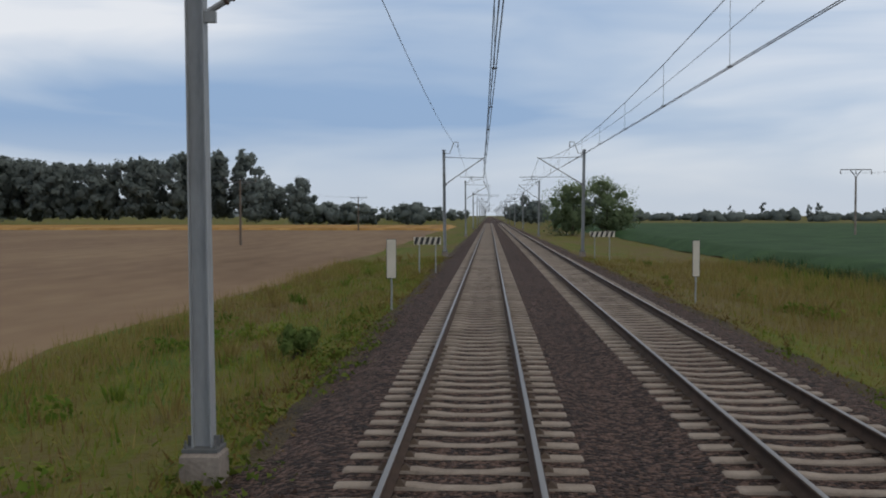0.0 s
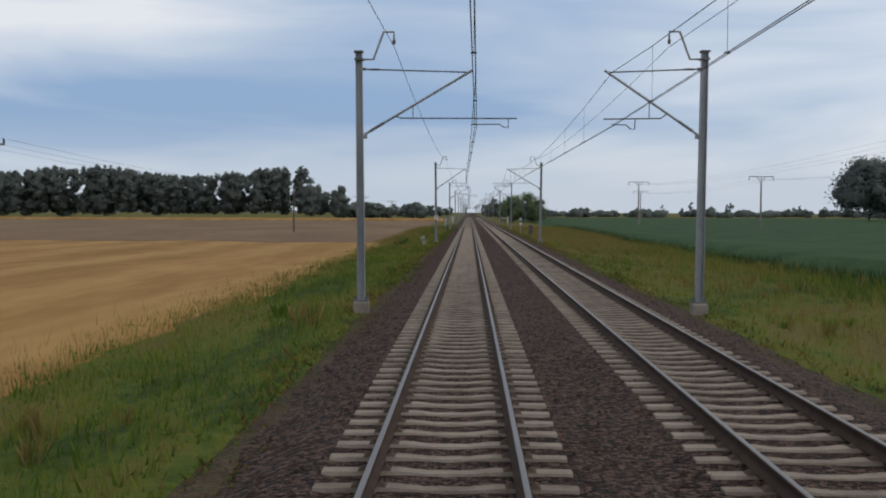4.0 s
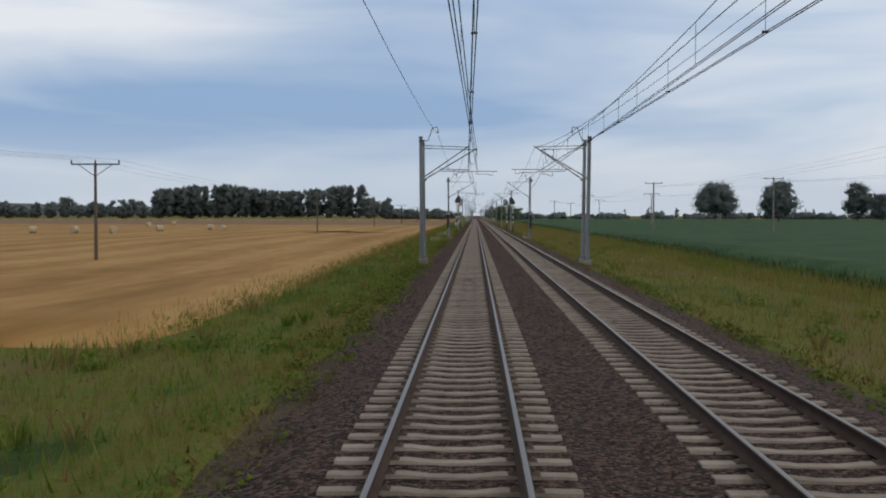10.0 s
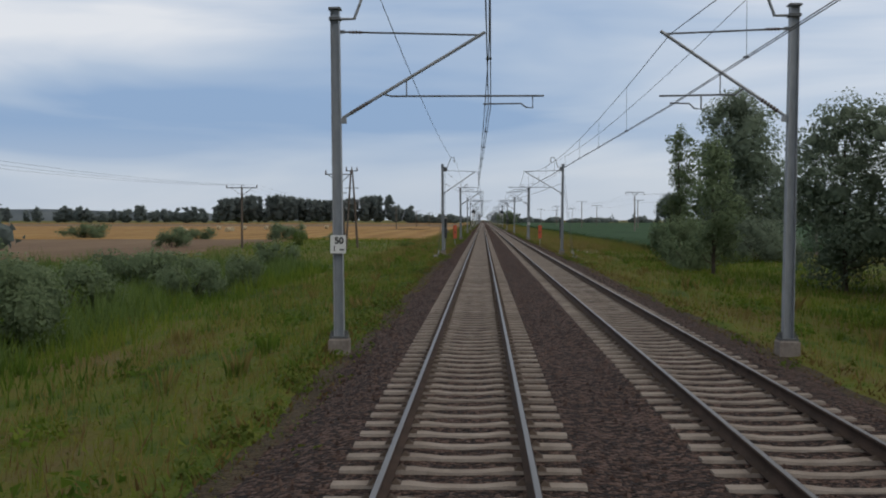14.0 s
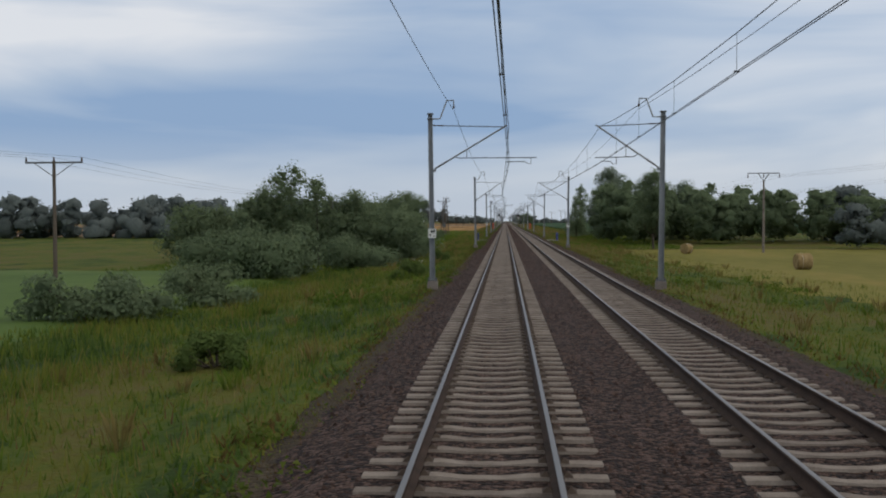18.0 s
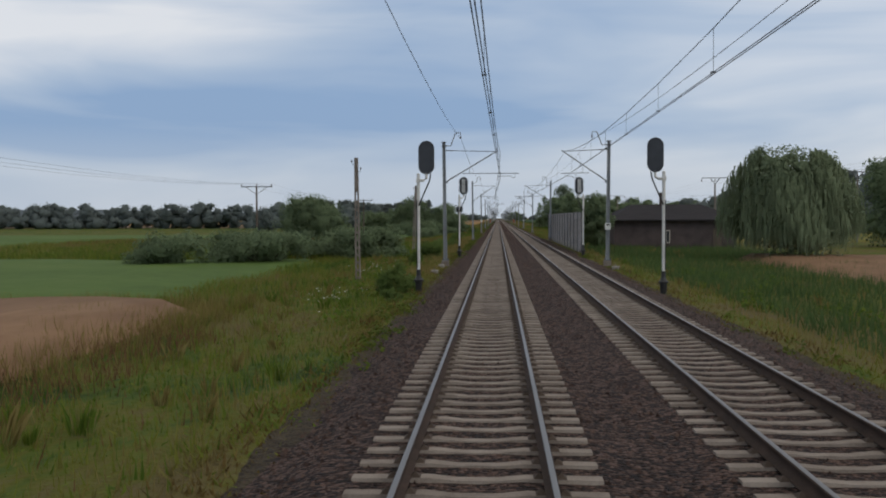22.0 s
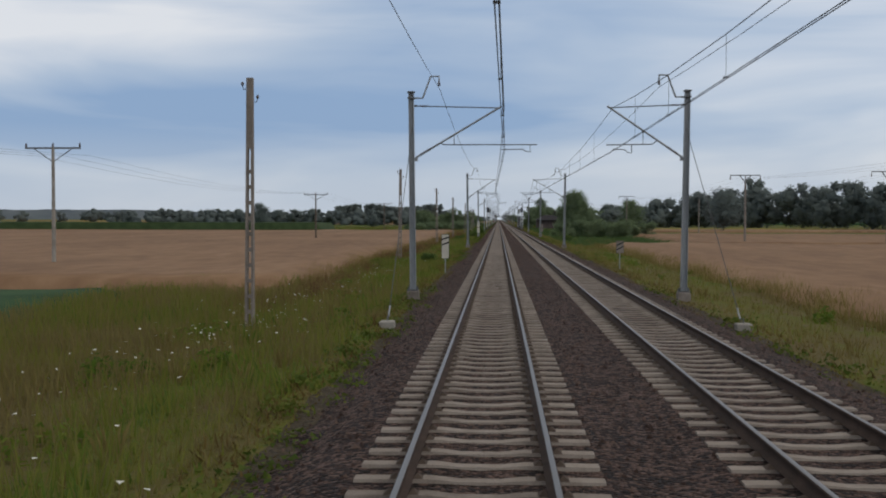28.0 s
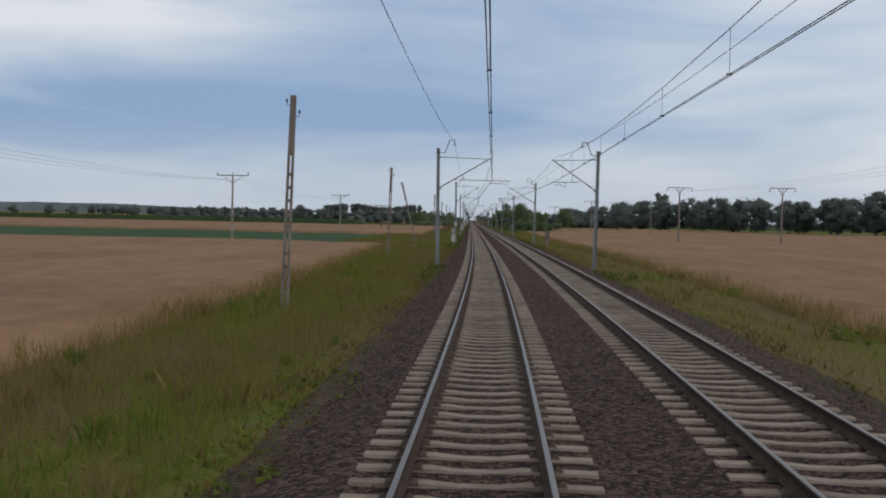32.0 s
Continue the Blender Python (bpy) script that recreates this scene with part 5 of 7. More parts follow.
def tufts(name, rng, count, u0, u1, h0, h1, per, mat, label, width=0.010):
    """Clumps of long blades that stand above the rest."""
    u, y = rng.uniform(u0, u1, count), rng.uniform(Y0, Y1, count)
    u, y = np.repeat(u, per), np.repeat(y, per)
    n = count * per
    size = np.repeat(rng.uniform(0.5, 1.0, count), per)
    a, q = rng.uniform(0, 6.28, n), rng.uniform(0, 0.22, n) * size
    x = u + bend_all(y) + np.cos(a) * q
    y = y + np.sin(a) * q
    h = rng.uniform(h0, h1, n) * size
    out = rng.uniform(0.1, 0.5, n) * h
    z = land(x, y) - 0.02
    b = rng.uniform(0, 6.28, n)
    dx, dy = np.cos(b) * width, np.sin(b) * width
    p0 = np.stack([x - dx, y - dy, z], 1)
    p1 = np.stack([x + dx, y + dy, z], 1)
    p2 = np.stack([x + np.cos(a) * out * 0.4 + dx, y + np.sin(a) * out * 0.4 + dy, z + h * 0.65], 1)
    p3 = np.stack([x + np.cos(a) * out, y + np.sin(a) * out, z + h], 1)
    v = np.stack([p0, p1, p2, p3], 1).reshape(-1, 3)
    return tagged(big_mesh(name, v, np.arange(n * 4).reshape(-1, 4), mat), label, "grass", kind="stuff")


blades("dry_grass", gr, 42000, 9.4, 7.0, -1200, 70, 0.2, 0.5, 0.013, M_GRASS_DRY, "band of straw-coloured grass along the ballast", 0.7, 1.0, 6.1)
blades("dry_grass", gr, 60000, -4.8, -2.8, -1200, 70, 0.15, 0.42, 0.012, M_GRASS_DRY, "drifts of straw-coloured grass along the ballast", 0.85, 1.0, 7.3)
blades("dry_grass", gr, 30000, -10.2, -7.0, -345, 70, 0.15, 0.45, 0.012, M_GRASS_DRY, "straw-coloured grass at the stubble edge", 0.5, 1.0, 3.7)
blades("sorrel", gr, 26000, -10.4, -7.4, -1000, -786, 0.35, 0.8, 0.013, M_RUST, "rust-brown seeding sorrel along the ripe wheat", 0.7, 1.0, 1.7)
blades("reeds", gr, 26000, -36, -12.5, -508, -440, 0.5, 1.7, 0.035, M_SHRUB, "tall dark green reeds and nettles in a wet hollow", 1.0, 0.8, 2.9)
blades("reeds", gr, 26000, -30, -11.0, -512, -446, 0.4, 1.1, 0.03, M_GRASS_GREEN, "fresh green reeds in a wet hollow", 0.9, 0.8, 0.9)
blades("rank_grass", gr, 46000, -9.6, -3.4, -1200, -960, 0.35, 0.8, 0.016, M_GRASS, "tall uncut grass on a dry bank", 0.3, 1.0, 4.4)
blades("sorrel", gr, 24000, -9.6, -4.2, -1200, 40, 0.25, 0.6, 0.012, M_RUST, "drifts of rust-brown seeding weeds in the verge", 0.98, 1.0, 5.5)
tufts("grass_tufts", gr, 340, -9.5, -3.3, 0.3, 0.55, 36, M_GRASS_GREEN, "green tussocks standing above the verge")
tufts("grass_tufts", gr, 200, 7.6, 17, 0.3, 0.55, 32, M_GRASS_GREEN, "green tussocks standing above the verge")
tufts("straw_tufts", gr, 420, -9.8, -3.8, 0.4, 0.75, 24, M_GRASS_DRY, "tufts of dry seeding grass", 0.006)
tufts("straw_tufts", gr, 500, 8.0, 18, 0.4, 0.75, 24, M_GRASS_DRY, "tufts of dry seeding grass", 0.007)

# low broad-leaved weeds creeping over the ballast edge
wd = np.random.RandomState(12)
vs, fs, o = [], [], 0
for k in range(3000):
    left = k % 3 != 0
    y = wd.uniform(Y0, 30)
    if math.sin(y * 0.11) + math.sin(y * 0.037 + 2) < -0.3:
        continue
    u = -2.85 - wd.normal(0, 0.4) if left else 6.7 + wd.normal(0, 0.4)
    if not left and -735 < y < -677:
        continue
    if abs(y + 519.3) < 3.2:
        continue
    r = wd.uniform(0.2, 0.55)
    x = u + float(bend_all(np.array([y]))[0])
    c = np.array([[x, y, ground_z(x, y) + 0.05]])
    v, f, soft = leaf_cards(wd, c, np.array([[r, r, wd.uniform(0.1, 0.3)]]), int(25 + 60 * r), 0.06, 2, 0.0)
    vs.append(v)
    fs.append(f + o)
    o += len(v)
M_WEED = material("weed_leaves", [(0.050, 0.080, 0.014), (0.090, 0.125, 0.020), (0.140, 0.158, 0.030)], 0.3, island=0.35, gloss=0.2, thin=0.35)
tagged(big_mesh("creeping_weeds", np.concatenate(vs), np.concatenate(fs), M_WEED), "low broad-leaved weeds at the ballast edge", "weeds", kind="stuff")

# taller leafy weeds in clumps among the grass
vs, fs, ns, o = [], [], [], 0
for k in range(520):
    left = k % 5 < 3
    y = wd.uniform(Y0, 40)
    if math.sin(y * 0.071 + 1) + math.sin(y * 0.023) < -0.6:
        continue
    u = wd.uniform(-8.8, -3.9) if left else wd.uniform(8.4, 15)
    if not left and -735 < y < -677:
        continue
    x = u + float(bend_all(np.array([y]))[0])
    r, h = wd.uniform(0.35, 0.95), wd.uniform(0.22, 0.5)
    c = np.array([[x, y, ground_z(x, y) + 0.1], [x + r * 0.5, y + r * 0.7, ground_z(x, y) + 0.05]])
    v, f, soft = leaf_cards(wd, c, np.array([[r, r * 1.2, h], [r * 0.7, r, h * 0.7]]), int(60 + 110 * r), 0.085, 1, 0.0)
    vs.append(v)
    fs.append(f + o)
    o += len(v)
tagged(big_mesh("weed_clumps", np.concatenate(vs), np.concatenate(fs), M_GRASS_GREEN), "clumps of leafy green weeds in the verge", "weeds", kind="stuff")

# white flower heads in the grass
M_FLOWER = material("white_petals", [(0.55, 0.55, 0.48), (0.7, 0.7, 0.64)], 4.0)
fl = np.random.RandomState(9)
spots = [(-4.0, -222, 90, 1.2, 6), (-4.1, -236, 150, 1.2, 5), (-4.2, -262, 90, 0.7, 1.2), (-7.2, -1009, 150, 2.4, 14), (-7.5, -1056, 130, 2.2, 12), (-6.5, -985, 90, 2, 12), (-4.2, -1031, 60, 0.9, 5),
         (-7.5, -1080, 60, 2, 10), (-7.5, -755, 50, 1.5, 6), (-6.0, -778, 40, 1.5, 5), (-5.8, -395, 40, 2, 8), (9.5, -430, 40, 2, 8), (10, -300, 40, 3, 30), (-4, -1060, 40, 1, 8), (-6, -600, 40, 1.5, 8)]
vs = []
for x, y, n, sx, sy in spots:
    px, py = fl.normal(x, sx * 0.5, n), fl.normal(y, sy * 0.5, n)
    px = np.minimum(px, -2.9) if x < 0 else px
    pz = land(px, py) + fl.uniform(0.3, 0.75, n)
    s = fl.uniform(0.018, 0.048, n)
    a = fl.uniform(0, 6.28, n)
    ring = []
    for k in range(4):
        ring.append(np.stack([px + np.cos(a + k * 1.5708) * s, py + np.sin(a + k * 1.5708) * s, pz + fl.uniform(-0.02, 0.02, n)], 1))
    vs.append(np.stack(ring, 1).reshape(-1, 3))
v = np.concatenate(vs)
tagged(big_mesh("wild_flowers", v, np.arange(len(v)).reshape(-1, 4), M_FLOWER), "scattered white umbel flower heads in the grass", "flowers", kind="stuff")

# loose stones on the ballast
st = np.random.RandomState(6)
n = 84000
share = st.uniform(size=n)
u = np.select([share < 0.36, share < 0.62, share < 0.74], [-1.32 - 1.3 * st.uniform(size=n), st.uniform(1.3, 2.72, n), st.uniform(5.3, 6.5, n)],
              np.where(st.uniform(size=n) < 0.6, 0.0, 4.0) + st.uniform(-1.3, 1.3, n))
y = st.uniform(-1195, 10, n)
crib = (share >= 0.74)
y = np.where(crib, SLEEPER_END + (np.floor((y - SLEEPER_END) / SLEEPER_STEP) + 0.5 + st.uniform(-0.3, 0.3, n)) * SLEEPER_STEP, y)
rail_gap = crib & (np.abs(np.abs(np.where(u > 2, u - 4.0, u)) - 0.7535) < 0.1)
u, y, crib = u[~rail_gap], y[~rail_gap], crib[~rail_gap]
n = len(u)
z = np.interp(u, [b[0] for b in BED], [b[1] for b in BED])
s = np.where(crib, st.uniform(0.014, 0.026, n), st.uniform(0.020, 0.044, n))
dirs = np.array([(1, 0, 0), (-0.5, 0.87, 0), (-0.5, -0.87, 0), (0, 0, 1), (0, 0, -0.6)], float)
q = dirs[None] * (s[:, None, None] * st.uniform(0.6, 1.5, (n, 5, 1)))
a = st.uniform(0, 6.28, n)
ca, sa_ = np.cos(a)[:, None], np.sin(a)[:, None]
q = np.stack([q[..., 0] * ca - q[..., 1] * sa_, q[..., 0] * sa_ + q[..., 1] * ca, q[..., 2]], -1)
q += np.stack([u + bend_all(y), y, z + s * 0.2], 1)[:, None, :]
base = (np.arange(n) * 5)[:, None, None]
f = (np.array([(0, 1, 3), (1, 2, 3), (2, 0, 3)])[None] + base).reshape(-1, 3)
tagged(big_mesh("loose_ballast", q.reshape(-1, 3), f, M_STONE), "loose broken stones on the ballast shoulders", "stones", kind="stuff")

# ---- things beside the line ----


def writing(text, size, at, mat, parent, name="writing", bold=0.035):
    """Letters as a thin mesh that faces the camera's side (-y)."""
    cu = bpy.data.curves.new(name, "FONT")
    cu.body, cu.size, cu.align_x, cu.align_y, cu.extrude, cu.offset = text, size, "CENTER", "CENTER", 0.001, bold * size
    tmp = bpy.data.objects.new(name, cu)
    me = bpy.data.meshes.new_from_object(tmp)
    bpy.data.objects.remove(tmp)
    me.materials.clear()
    me.materials.append(mat)
    me.transform(pose(0, 0, 0, 90, 0, 0))
    ob = new(name, me)
    ob.location, ob.parent = at, parent
    return ob


M_ORANGE = material("orange_board", [(0.42, 0.075, 0.03), (0.52, 0.11, 0.045)], 3.0, rough=0.6)
M_CREAM = material("cream_board", [(0.46, 0.43, 0.37), (0.56, 0.53, 0.46)], 2.0, rough=0.6)
M_BLUE = material("blue_paint", [(0.016, 0.030, 0.17), (0.028, 0.050, 0.25)], 3.0, rough=0.45)
M_WHITECON = material("clean_concrete", [(0.27, 0.268, 0.255), (0.36, 0.356, 0.34), (0.43, 0.425, 0.405)], 1.5, bump=0.2, bump_scale=25)
M_YELLOW = material("yellow_paint", [(0.45, 0.27, 0.02), (0.60, 0.38, 0.04)], 4.0, rough=0.6)
M_STRAW = material("straw", [(0.30, 0.24, 0.15), (0.41, 0.34, 0.22), (0.50, 0.42, 0.29)], 3.0, bump=0.8, bump_scale=20, gloss=0.1)
M_HAYROLL = material("hay_roll", [(0.20, 0.14, 0.065), (0.29, 0.21, 0.10), (0.37, 0.28, 0.145)], 3.0, bump=0.8, bump_scale=20, gloss=0.1)
M_PANEL = material("barrier_panel", [(0.16, 0.140, 0.132), (0.22, 0.196, 0.185), (0.29, 0.262, 0.25)], 0.5, rough=0.7, stretch=(1, 0.25, 6), island=-0.3)
M_PANELRIB = material("barrier_rib", [(0.22, 0.196, 0.185), (0.31, 0.280, 0.266), (0.40, 0.366, 0.35)], 0.9, rough=0.6, stretch=(1, 0.3, 4))
M_BROWN = material("dark_brick", [(0.045, 0.034, 0.035), (0.066, 0.051, 0.050), (0.090, 0.068, 0.066)], 0.9, bump=0.4, bump_scale=12)
M_ROOF = material("dark_roof", [(0.026, 0.024, 0.027), (0.042, 0.039, 0.042)], 0.8, gloss=0.08, bump=0.3, stretch=(1, 4, 1))
M_GLASS = material("window_glass", [(0.02, 0.025, 0.03), (0.05, 0.06, 0.07)], 1.0, rough=0.08)
M_LENS = material("dark_lens", [(0.01, 0.01, 0.012), (0.02, 0.02, 0.022)], 1.0, rough=0.15)

# kilometre plates on the masts
for y, side, big, small, off in ((-54.8, 0, "50", "5", ""), (-496.3, 0, "50", "1", ""), (-623.3, 0, "49", "9", ""), (-876.8, 0, "49", "7", "-24,0"), (-1061.6, 0, "49", "5", "-4,0"),
                                 (-375.8, 1, "50", "", ""), (-560.5, 1, "", "", ""), (-753.6, 1, "49", "", "")):
    x = (MAST_L + SHIFT.get(y, 0.0) if side == 0 else MAST_R) + bend(y)
    z = 2.0
    p = thing("kilometre_plate", (x, y - 0.155, z - 0.03), "white kilometre plate with black figures on a mast", "sign", "kilometre plates")
    part("plate", Geo().box((0, 0, 0), (0.34, 0.012, 0.40)), M_WHITE, p)
    part("clamp", Geo().box((0, 0.03, 0.08), (0.2, 0.05, 0.03)), M_STEEL, p)
    part("clamp", Geo().box((0, 0.03, -0.08), (0.2, 0.05, 0.03)), M_STEEL, p)
    if big:
        writing(big, 0.20, (0.02, -0.009, 0.075), M_BLACK, p)
    else:
        part("bar", Geo().box((0, -0.009, 0.08), (0.18, 0.004, 0.12)), M_BLACK, p)
    if small:
        writing(small, 0.15, (-0.085, -0.009, -0.095), M_BLACK, p)
    if off:
        writing(off, 0.065, (0.08, -0.009, -0.12), M_BLACK, p)
    elif small:
        part("bar", Geo().box((0.08, -0.009, -0.12), (0.1, 0.004, 0.03)), M_BLACK, p)


def oblong(cx, cz, w, h, n=12):
    r, pts = w / 2, []
    for k in range(n + 1):
        a = math.pi * k / n
        pts.append((cx + r * math.cos(a), cz + h / 2 - r + r * math.sin(a)))
    for k in range(n + 1):
        a = math.pi + math.pi * k / n
        pts.append((cx + r * math.cos(a), cz - h / 2 + r + r * math.sin(a)))
    return pts


def distant_signal(x, y, flip, back, board, low=4.97):
    """Signal with a three-cornered background plate on a banded post."""
    s = -1 if flip else 1
    z = ground_z(x, y)
    root = thing("railway_signal", (x, y, z), "railway signal with dark pear-shaped head on black and white banded post", "signal", "pear-headed signals")
    part("socket", Geo().lathe((0, 0, 0), [(0.13, -0.2), (0.13, 0.1), (0.17, 0.12), (0.17, 0.42), (0.10, 0.62), (0.09, 0.8)], 10), M_BLACK, root)
    zs = [0.8, 1.5, 1.95, 2.4, 2.85, 3.3, low - 0.33]
    for k in range(6):
        part("post_band", Geo().lathe((0, 0, 0), [(0.075, zs[k]), (0.075, zs[k + 1])], 10), M_WHITE if k % 2 or k == 5 else M_BLACK, root)
    part("collar", Geo().box((0, 0, low - 0.73), (0.42, 0.22, 0.12)), M_WHITE, root)
    part("head_bracket", Geo().box((s * 0.18, 0, low - 0.30), (0.62, 0.14, 0.1)).lathe((0, 0, low - 0.26), [(0.13, 0), (0.13, 0.1), (0.09, 0.12), (0.09, 0.28)], 10).lathe((s * 0.38, 0, low - 0.26), [(0.13, 0), (0.13, 0.1), (0.09, 0.12), (0.09, 0.28)], 10), M_WHITE, root)
    part("cable_pipe", Geo().tube([(s * 0.05, -0.06, low - 1.35), (s * 0.60, -0.06, low - 0.35), (s * 0.66, -0.04, low + 0.85)], 0.03), M_BLACK, root)
    top = low + 1.22
    out = [(s * 0.62, low), (s * 0.64, low + 0.15), (s * 0.64, top - 0.26), (s * 0.57, top - 0.08), (s * 0.43, top), (s * 0.24, top - 0.03), (s * 0.08, top - 0.2),
           (s * -0.27, low + 0.5), (s * -0.33, low + 0.3), (s * -0.30, low + 0.12), (s * -0.18, low)]
    if flip:
        out = out[::-1]
    head = part("background_plate", Geo().plate(out, -0.05, 0.02), M_HEAD, root, "matt black background plate")
    part("plate_rim", Geo().tube([(a, -0.03, b) for a, b in out] + [(out[0][0], -0.03, out[0][1])], 0.022, 5), M_GREYBACK, head)
    if back:
        for k in range(2):
            part("lamp_box", Geo().block((s * 0.36, -0.16, low + 0.37 + k * 0.42), (0.26, 0.22, 0.41), 0.03), M_LAMPBOX, head)
        part("lamp_box", Geo().block((s * -0.08, -0.16, low + 0.25), (0.24, 0.22, 0.42), 0.03), M_LAMPBOX, head)
    if board:
        b = part("shunting_board", Geo().box((0, -0.12, 1.5), (0.78, 0.02, 1.06)), M_BLACK, root, "black-framed white board with two black chevrons")
        part("white_face", Geo().box((0, -0.135, 1.5), (0.66, 0.012, 0.94)), M_CREAM, b)
        for q in (-1, 1):
            e, m = 1.5 + q * 0.46, 1.5
            part("chevron", Geo().plate([(-0.32, e), (-0.16, e), (0, m + q * 0.18), (0.16, e), (0.32, e), (0, m + q * 0.02)][::-q], -0.152, -0.143), M_BLACK, b)
    return root


distant_signal(-3.0, -197.4, False, False, True, 5.1)
distant_signal(6.76, -198.6, True, False, False, 4.85)
distant_signal(-3.0, -170.0, False, True, False)
distant_signal(6.45, -174.5, True, True, False)


def home_signal(x, y, flip, back, box=False):
    """Light signal: oblong head held aside of a slim post; from behind its three lamp cases show."""
    s = -1 if flip else 1
    z = ground_z(x, y)
    root = thing("railway_signal", (x, y, z), "railway light signal with black oblong head on slim white post", "signal", "oblong-headed signals")
    socket = part("socket", Geo().lathe((0, 0, 0), [(0.11, -0.2), (0.12, 0.1), (0.15, 0.42), (0.19, 0.44), (0.19, 0.50), (0.13, 0.54), (0.09, 0.66), (0.08, 0.9)], 12), M_BLACK, root)
    for q in (-1, 1):
        part("lug", Geo().tube([(q * 0.17, 0, 0.50), (q * 0.22, 0, 0.44), (q * 0.21, 0, 0.36)], 0.014, 5), M_BLACK, socket)
    part("post", Geo().lathe((0, 0, 0), [(0.065, 0.9), (0.065, 4.72), (0.055, 4.74)], 10), M_WHITE, root)
    part("cable_duct", Geo().box((-s * 0.058, -0.03, 2.3), (0.03, 0.05, 2.7)), M_BLACK, root)
    part("head_bracket", Geo().tube([(0, 0, 4.46), (s * 0.22, 0, 4.46), (s * 0.33, 0, 4.54), (s * 0.33, 0, 4.76)], 0.055, 8), M_WHITE, root)
    part("post_clamp", Geo().box((0, 0, 4.46), (0.18, 0.18, 0.14)), M_WHITE, root)
    part("cable_pipe", Geo().tube([(s * 0.02, -0.07, 3.45), (s * 0.46, -0.07, 4.45), (s * 0.50, -0.07, 4.72)], 0.032), M_BLACK, root)
    head = part("signal_head", Geo().plate(oblong(s * 0.33, 5.37, 0.58, 1.28), -0.05, 0.05), M_HEAD, root, "matt black oblong head")
    rim = oblong(s * 0.33, 5.37, 0.6, 1.3)
    part("head_rim", Geo().tube([(a, -0.04, b) for a, b in rim + rim[:1]], 0.02, 5), M_GREYBACK if back else M_BLACK, head)
    if back:
        for k in range(3):
            c = part("lamp_case", Geo().block((s * 0.31, -0.15, 5.03 + k * 0.345), (0.26, 0.2, 0.335), 0.02), M_LAMPBOX, head)
            part("latch", Geo().box((s * 0.31, -0.26, 5.15 + k * 0.345), (0.04, 0.02, 0.03)), M_BLACK, c)
        part("neck", Geo().lathe((s * 0.33, -0.05, 4.66), [(0.05, 0), (0.10, 0.03), (0.10, 0.09), (0.06, 0.14)], 10), M_GREYBACK, head)
        for k in range(2):
            z0 = 4.96 + k * 0.52
            part("grab_rail", Geo().tube([(s * 0.05, -0.06, z0), (-s * 0.03, -0.08, z0 + 0.04), (-s * 0.03, -0.08, z0 + 0.34), (s * 0.05, -0.06, z0 + 0.38)], 0.012, 5), M_DARKSTEEL, head)
    else:
        for k in range(3):
            part("hood", Geo().tube([(s * 0.33, 0.05, 5.03 + k * 0.345), (s * 0.33, 0.24, 5.01 + k * 0.345)], 0.11, 10), M_BLACK, head)
    if box:
        for q in (-0.13, 0.15):
            part("relay_box", Geo().block((q, -0.03, 3.62), (0.2, 0.16, 0.40), 0.015), M_BLACK, root)


home_signal(-2.65, -739.9, False, True, True)
home_signal(6.7, -738.5, True, True)
home_signal(-2.95, -774.5, False, False)
home_signal(6.6, -775.5, True, False)


def post_board(name, x, y, w, z0, z1, label, mat, stripes=(), post_to=None, thick=0.03, stripe_mat=None, slope=0.35):
    """A board on a slim steel post; stripes: heights (share) of slanting black bars."""
    z = ground_z(x, y)
    root = thing(name, (x, y, z), label, "sign")
    h0, h1 = z0 - z, z1 - z
    part("post", Geo().tube([(0, 0.04, -0.3), (0, 0.04, (post_to - z) if post_to else h1)], 0.03, 8), M_GREYBACK, root)
    b = part("board", Geo().box((0, 0, (h0 + h1) / 2), (w, thick, h1 - h0)), mat, root)
    part("frame", Geo().box((0, 0.004, (h0 + h1) / 2), (w + 0.025, thick * 0.8, h1 - h0 + 0.025)), M_BLACK, b)
    for q in stripes:
        c, t = h0 + (h1 - h0) * q, 0.09
        d = slope * w / 2
        part("stripe", Geo().plate([(-w / 2, c - d - t / 2), (w / 2, c + d - t / 2), (w / 2, c + d + t / 2), (-w / 2, c - d + t / 2)], -thick / 2 - 0.006, -thick / 2 - 0.001), stripe_mat or M_BLACK, b)
    return root


post_board("distance_board", -3.0, -877.9, 0.41, 0.36, 1.76, "cream distance board with one black slanting stripe beside a mast", M_CREAM, (0.56,), 2.1)
post_board("distance_board", -2.72, -981.8, 0.38, 0.36, 1.66, "cream distance board with two black slanting stripes", M_CREAM, (0.62, 0.84))
post_board("distance_board", -2.75 + bend(-1083), -1083, 0.39, 0.24, 1.6, "cream distance board with three black slanting stripes", M_CREAM, (0.5, 0.69, 0.88))
post_board("distance_board", 7.1, -877.2, 0.42, 0.55, 1.7, "weathered distance board with one faded stripe", M_OLDCONCRETE, (0.5,), slope=-0.35)
post_board("distance_board", 7.3, -977.6, 0.42, 0.55, 1.25, "weathered distance board with two faded stripes", M_OLDCONCRETE, (0.4, 0.75), slope=0.5)
post_board("distance_board", 6.95 + bend(-1081), -1081.7, 0.4, 0.4, 1.5, "weathered distance board with three faded stripes", M_OLDCONCRETE, (0.35, 0.62, 0.88), slope=0.4)
post_board("marker_board", -2.8, 30.7, 0.28, 0.55, 1.75, "narrow grey-white marker board seen on a post", M_CREAM)
post_board("marker_board", 7.2, 33.6, 0.22, 0.45, 1.65, "narrow grey-white marker board seen on a post", M_CREAM)
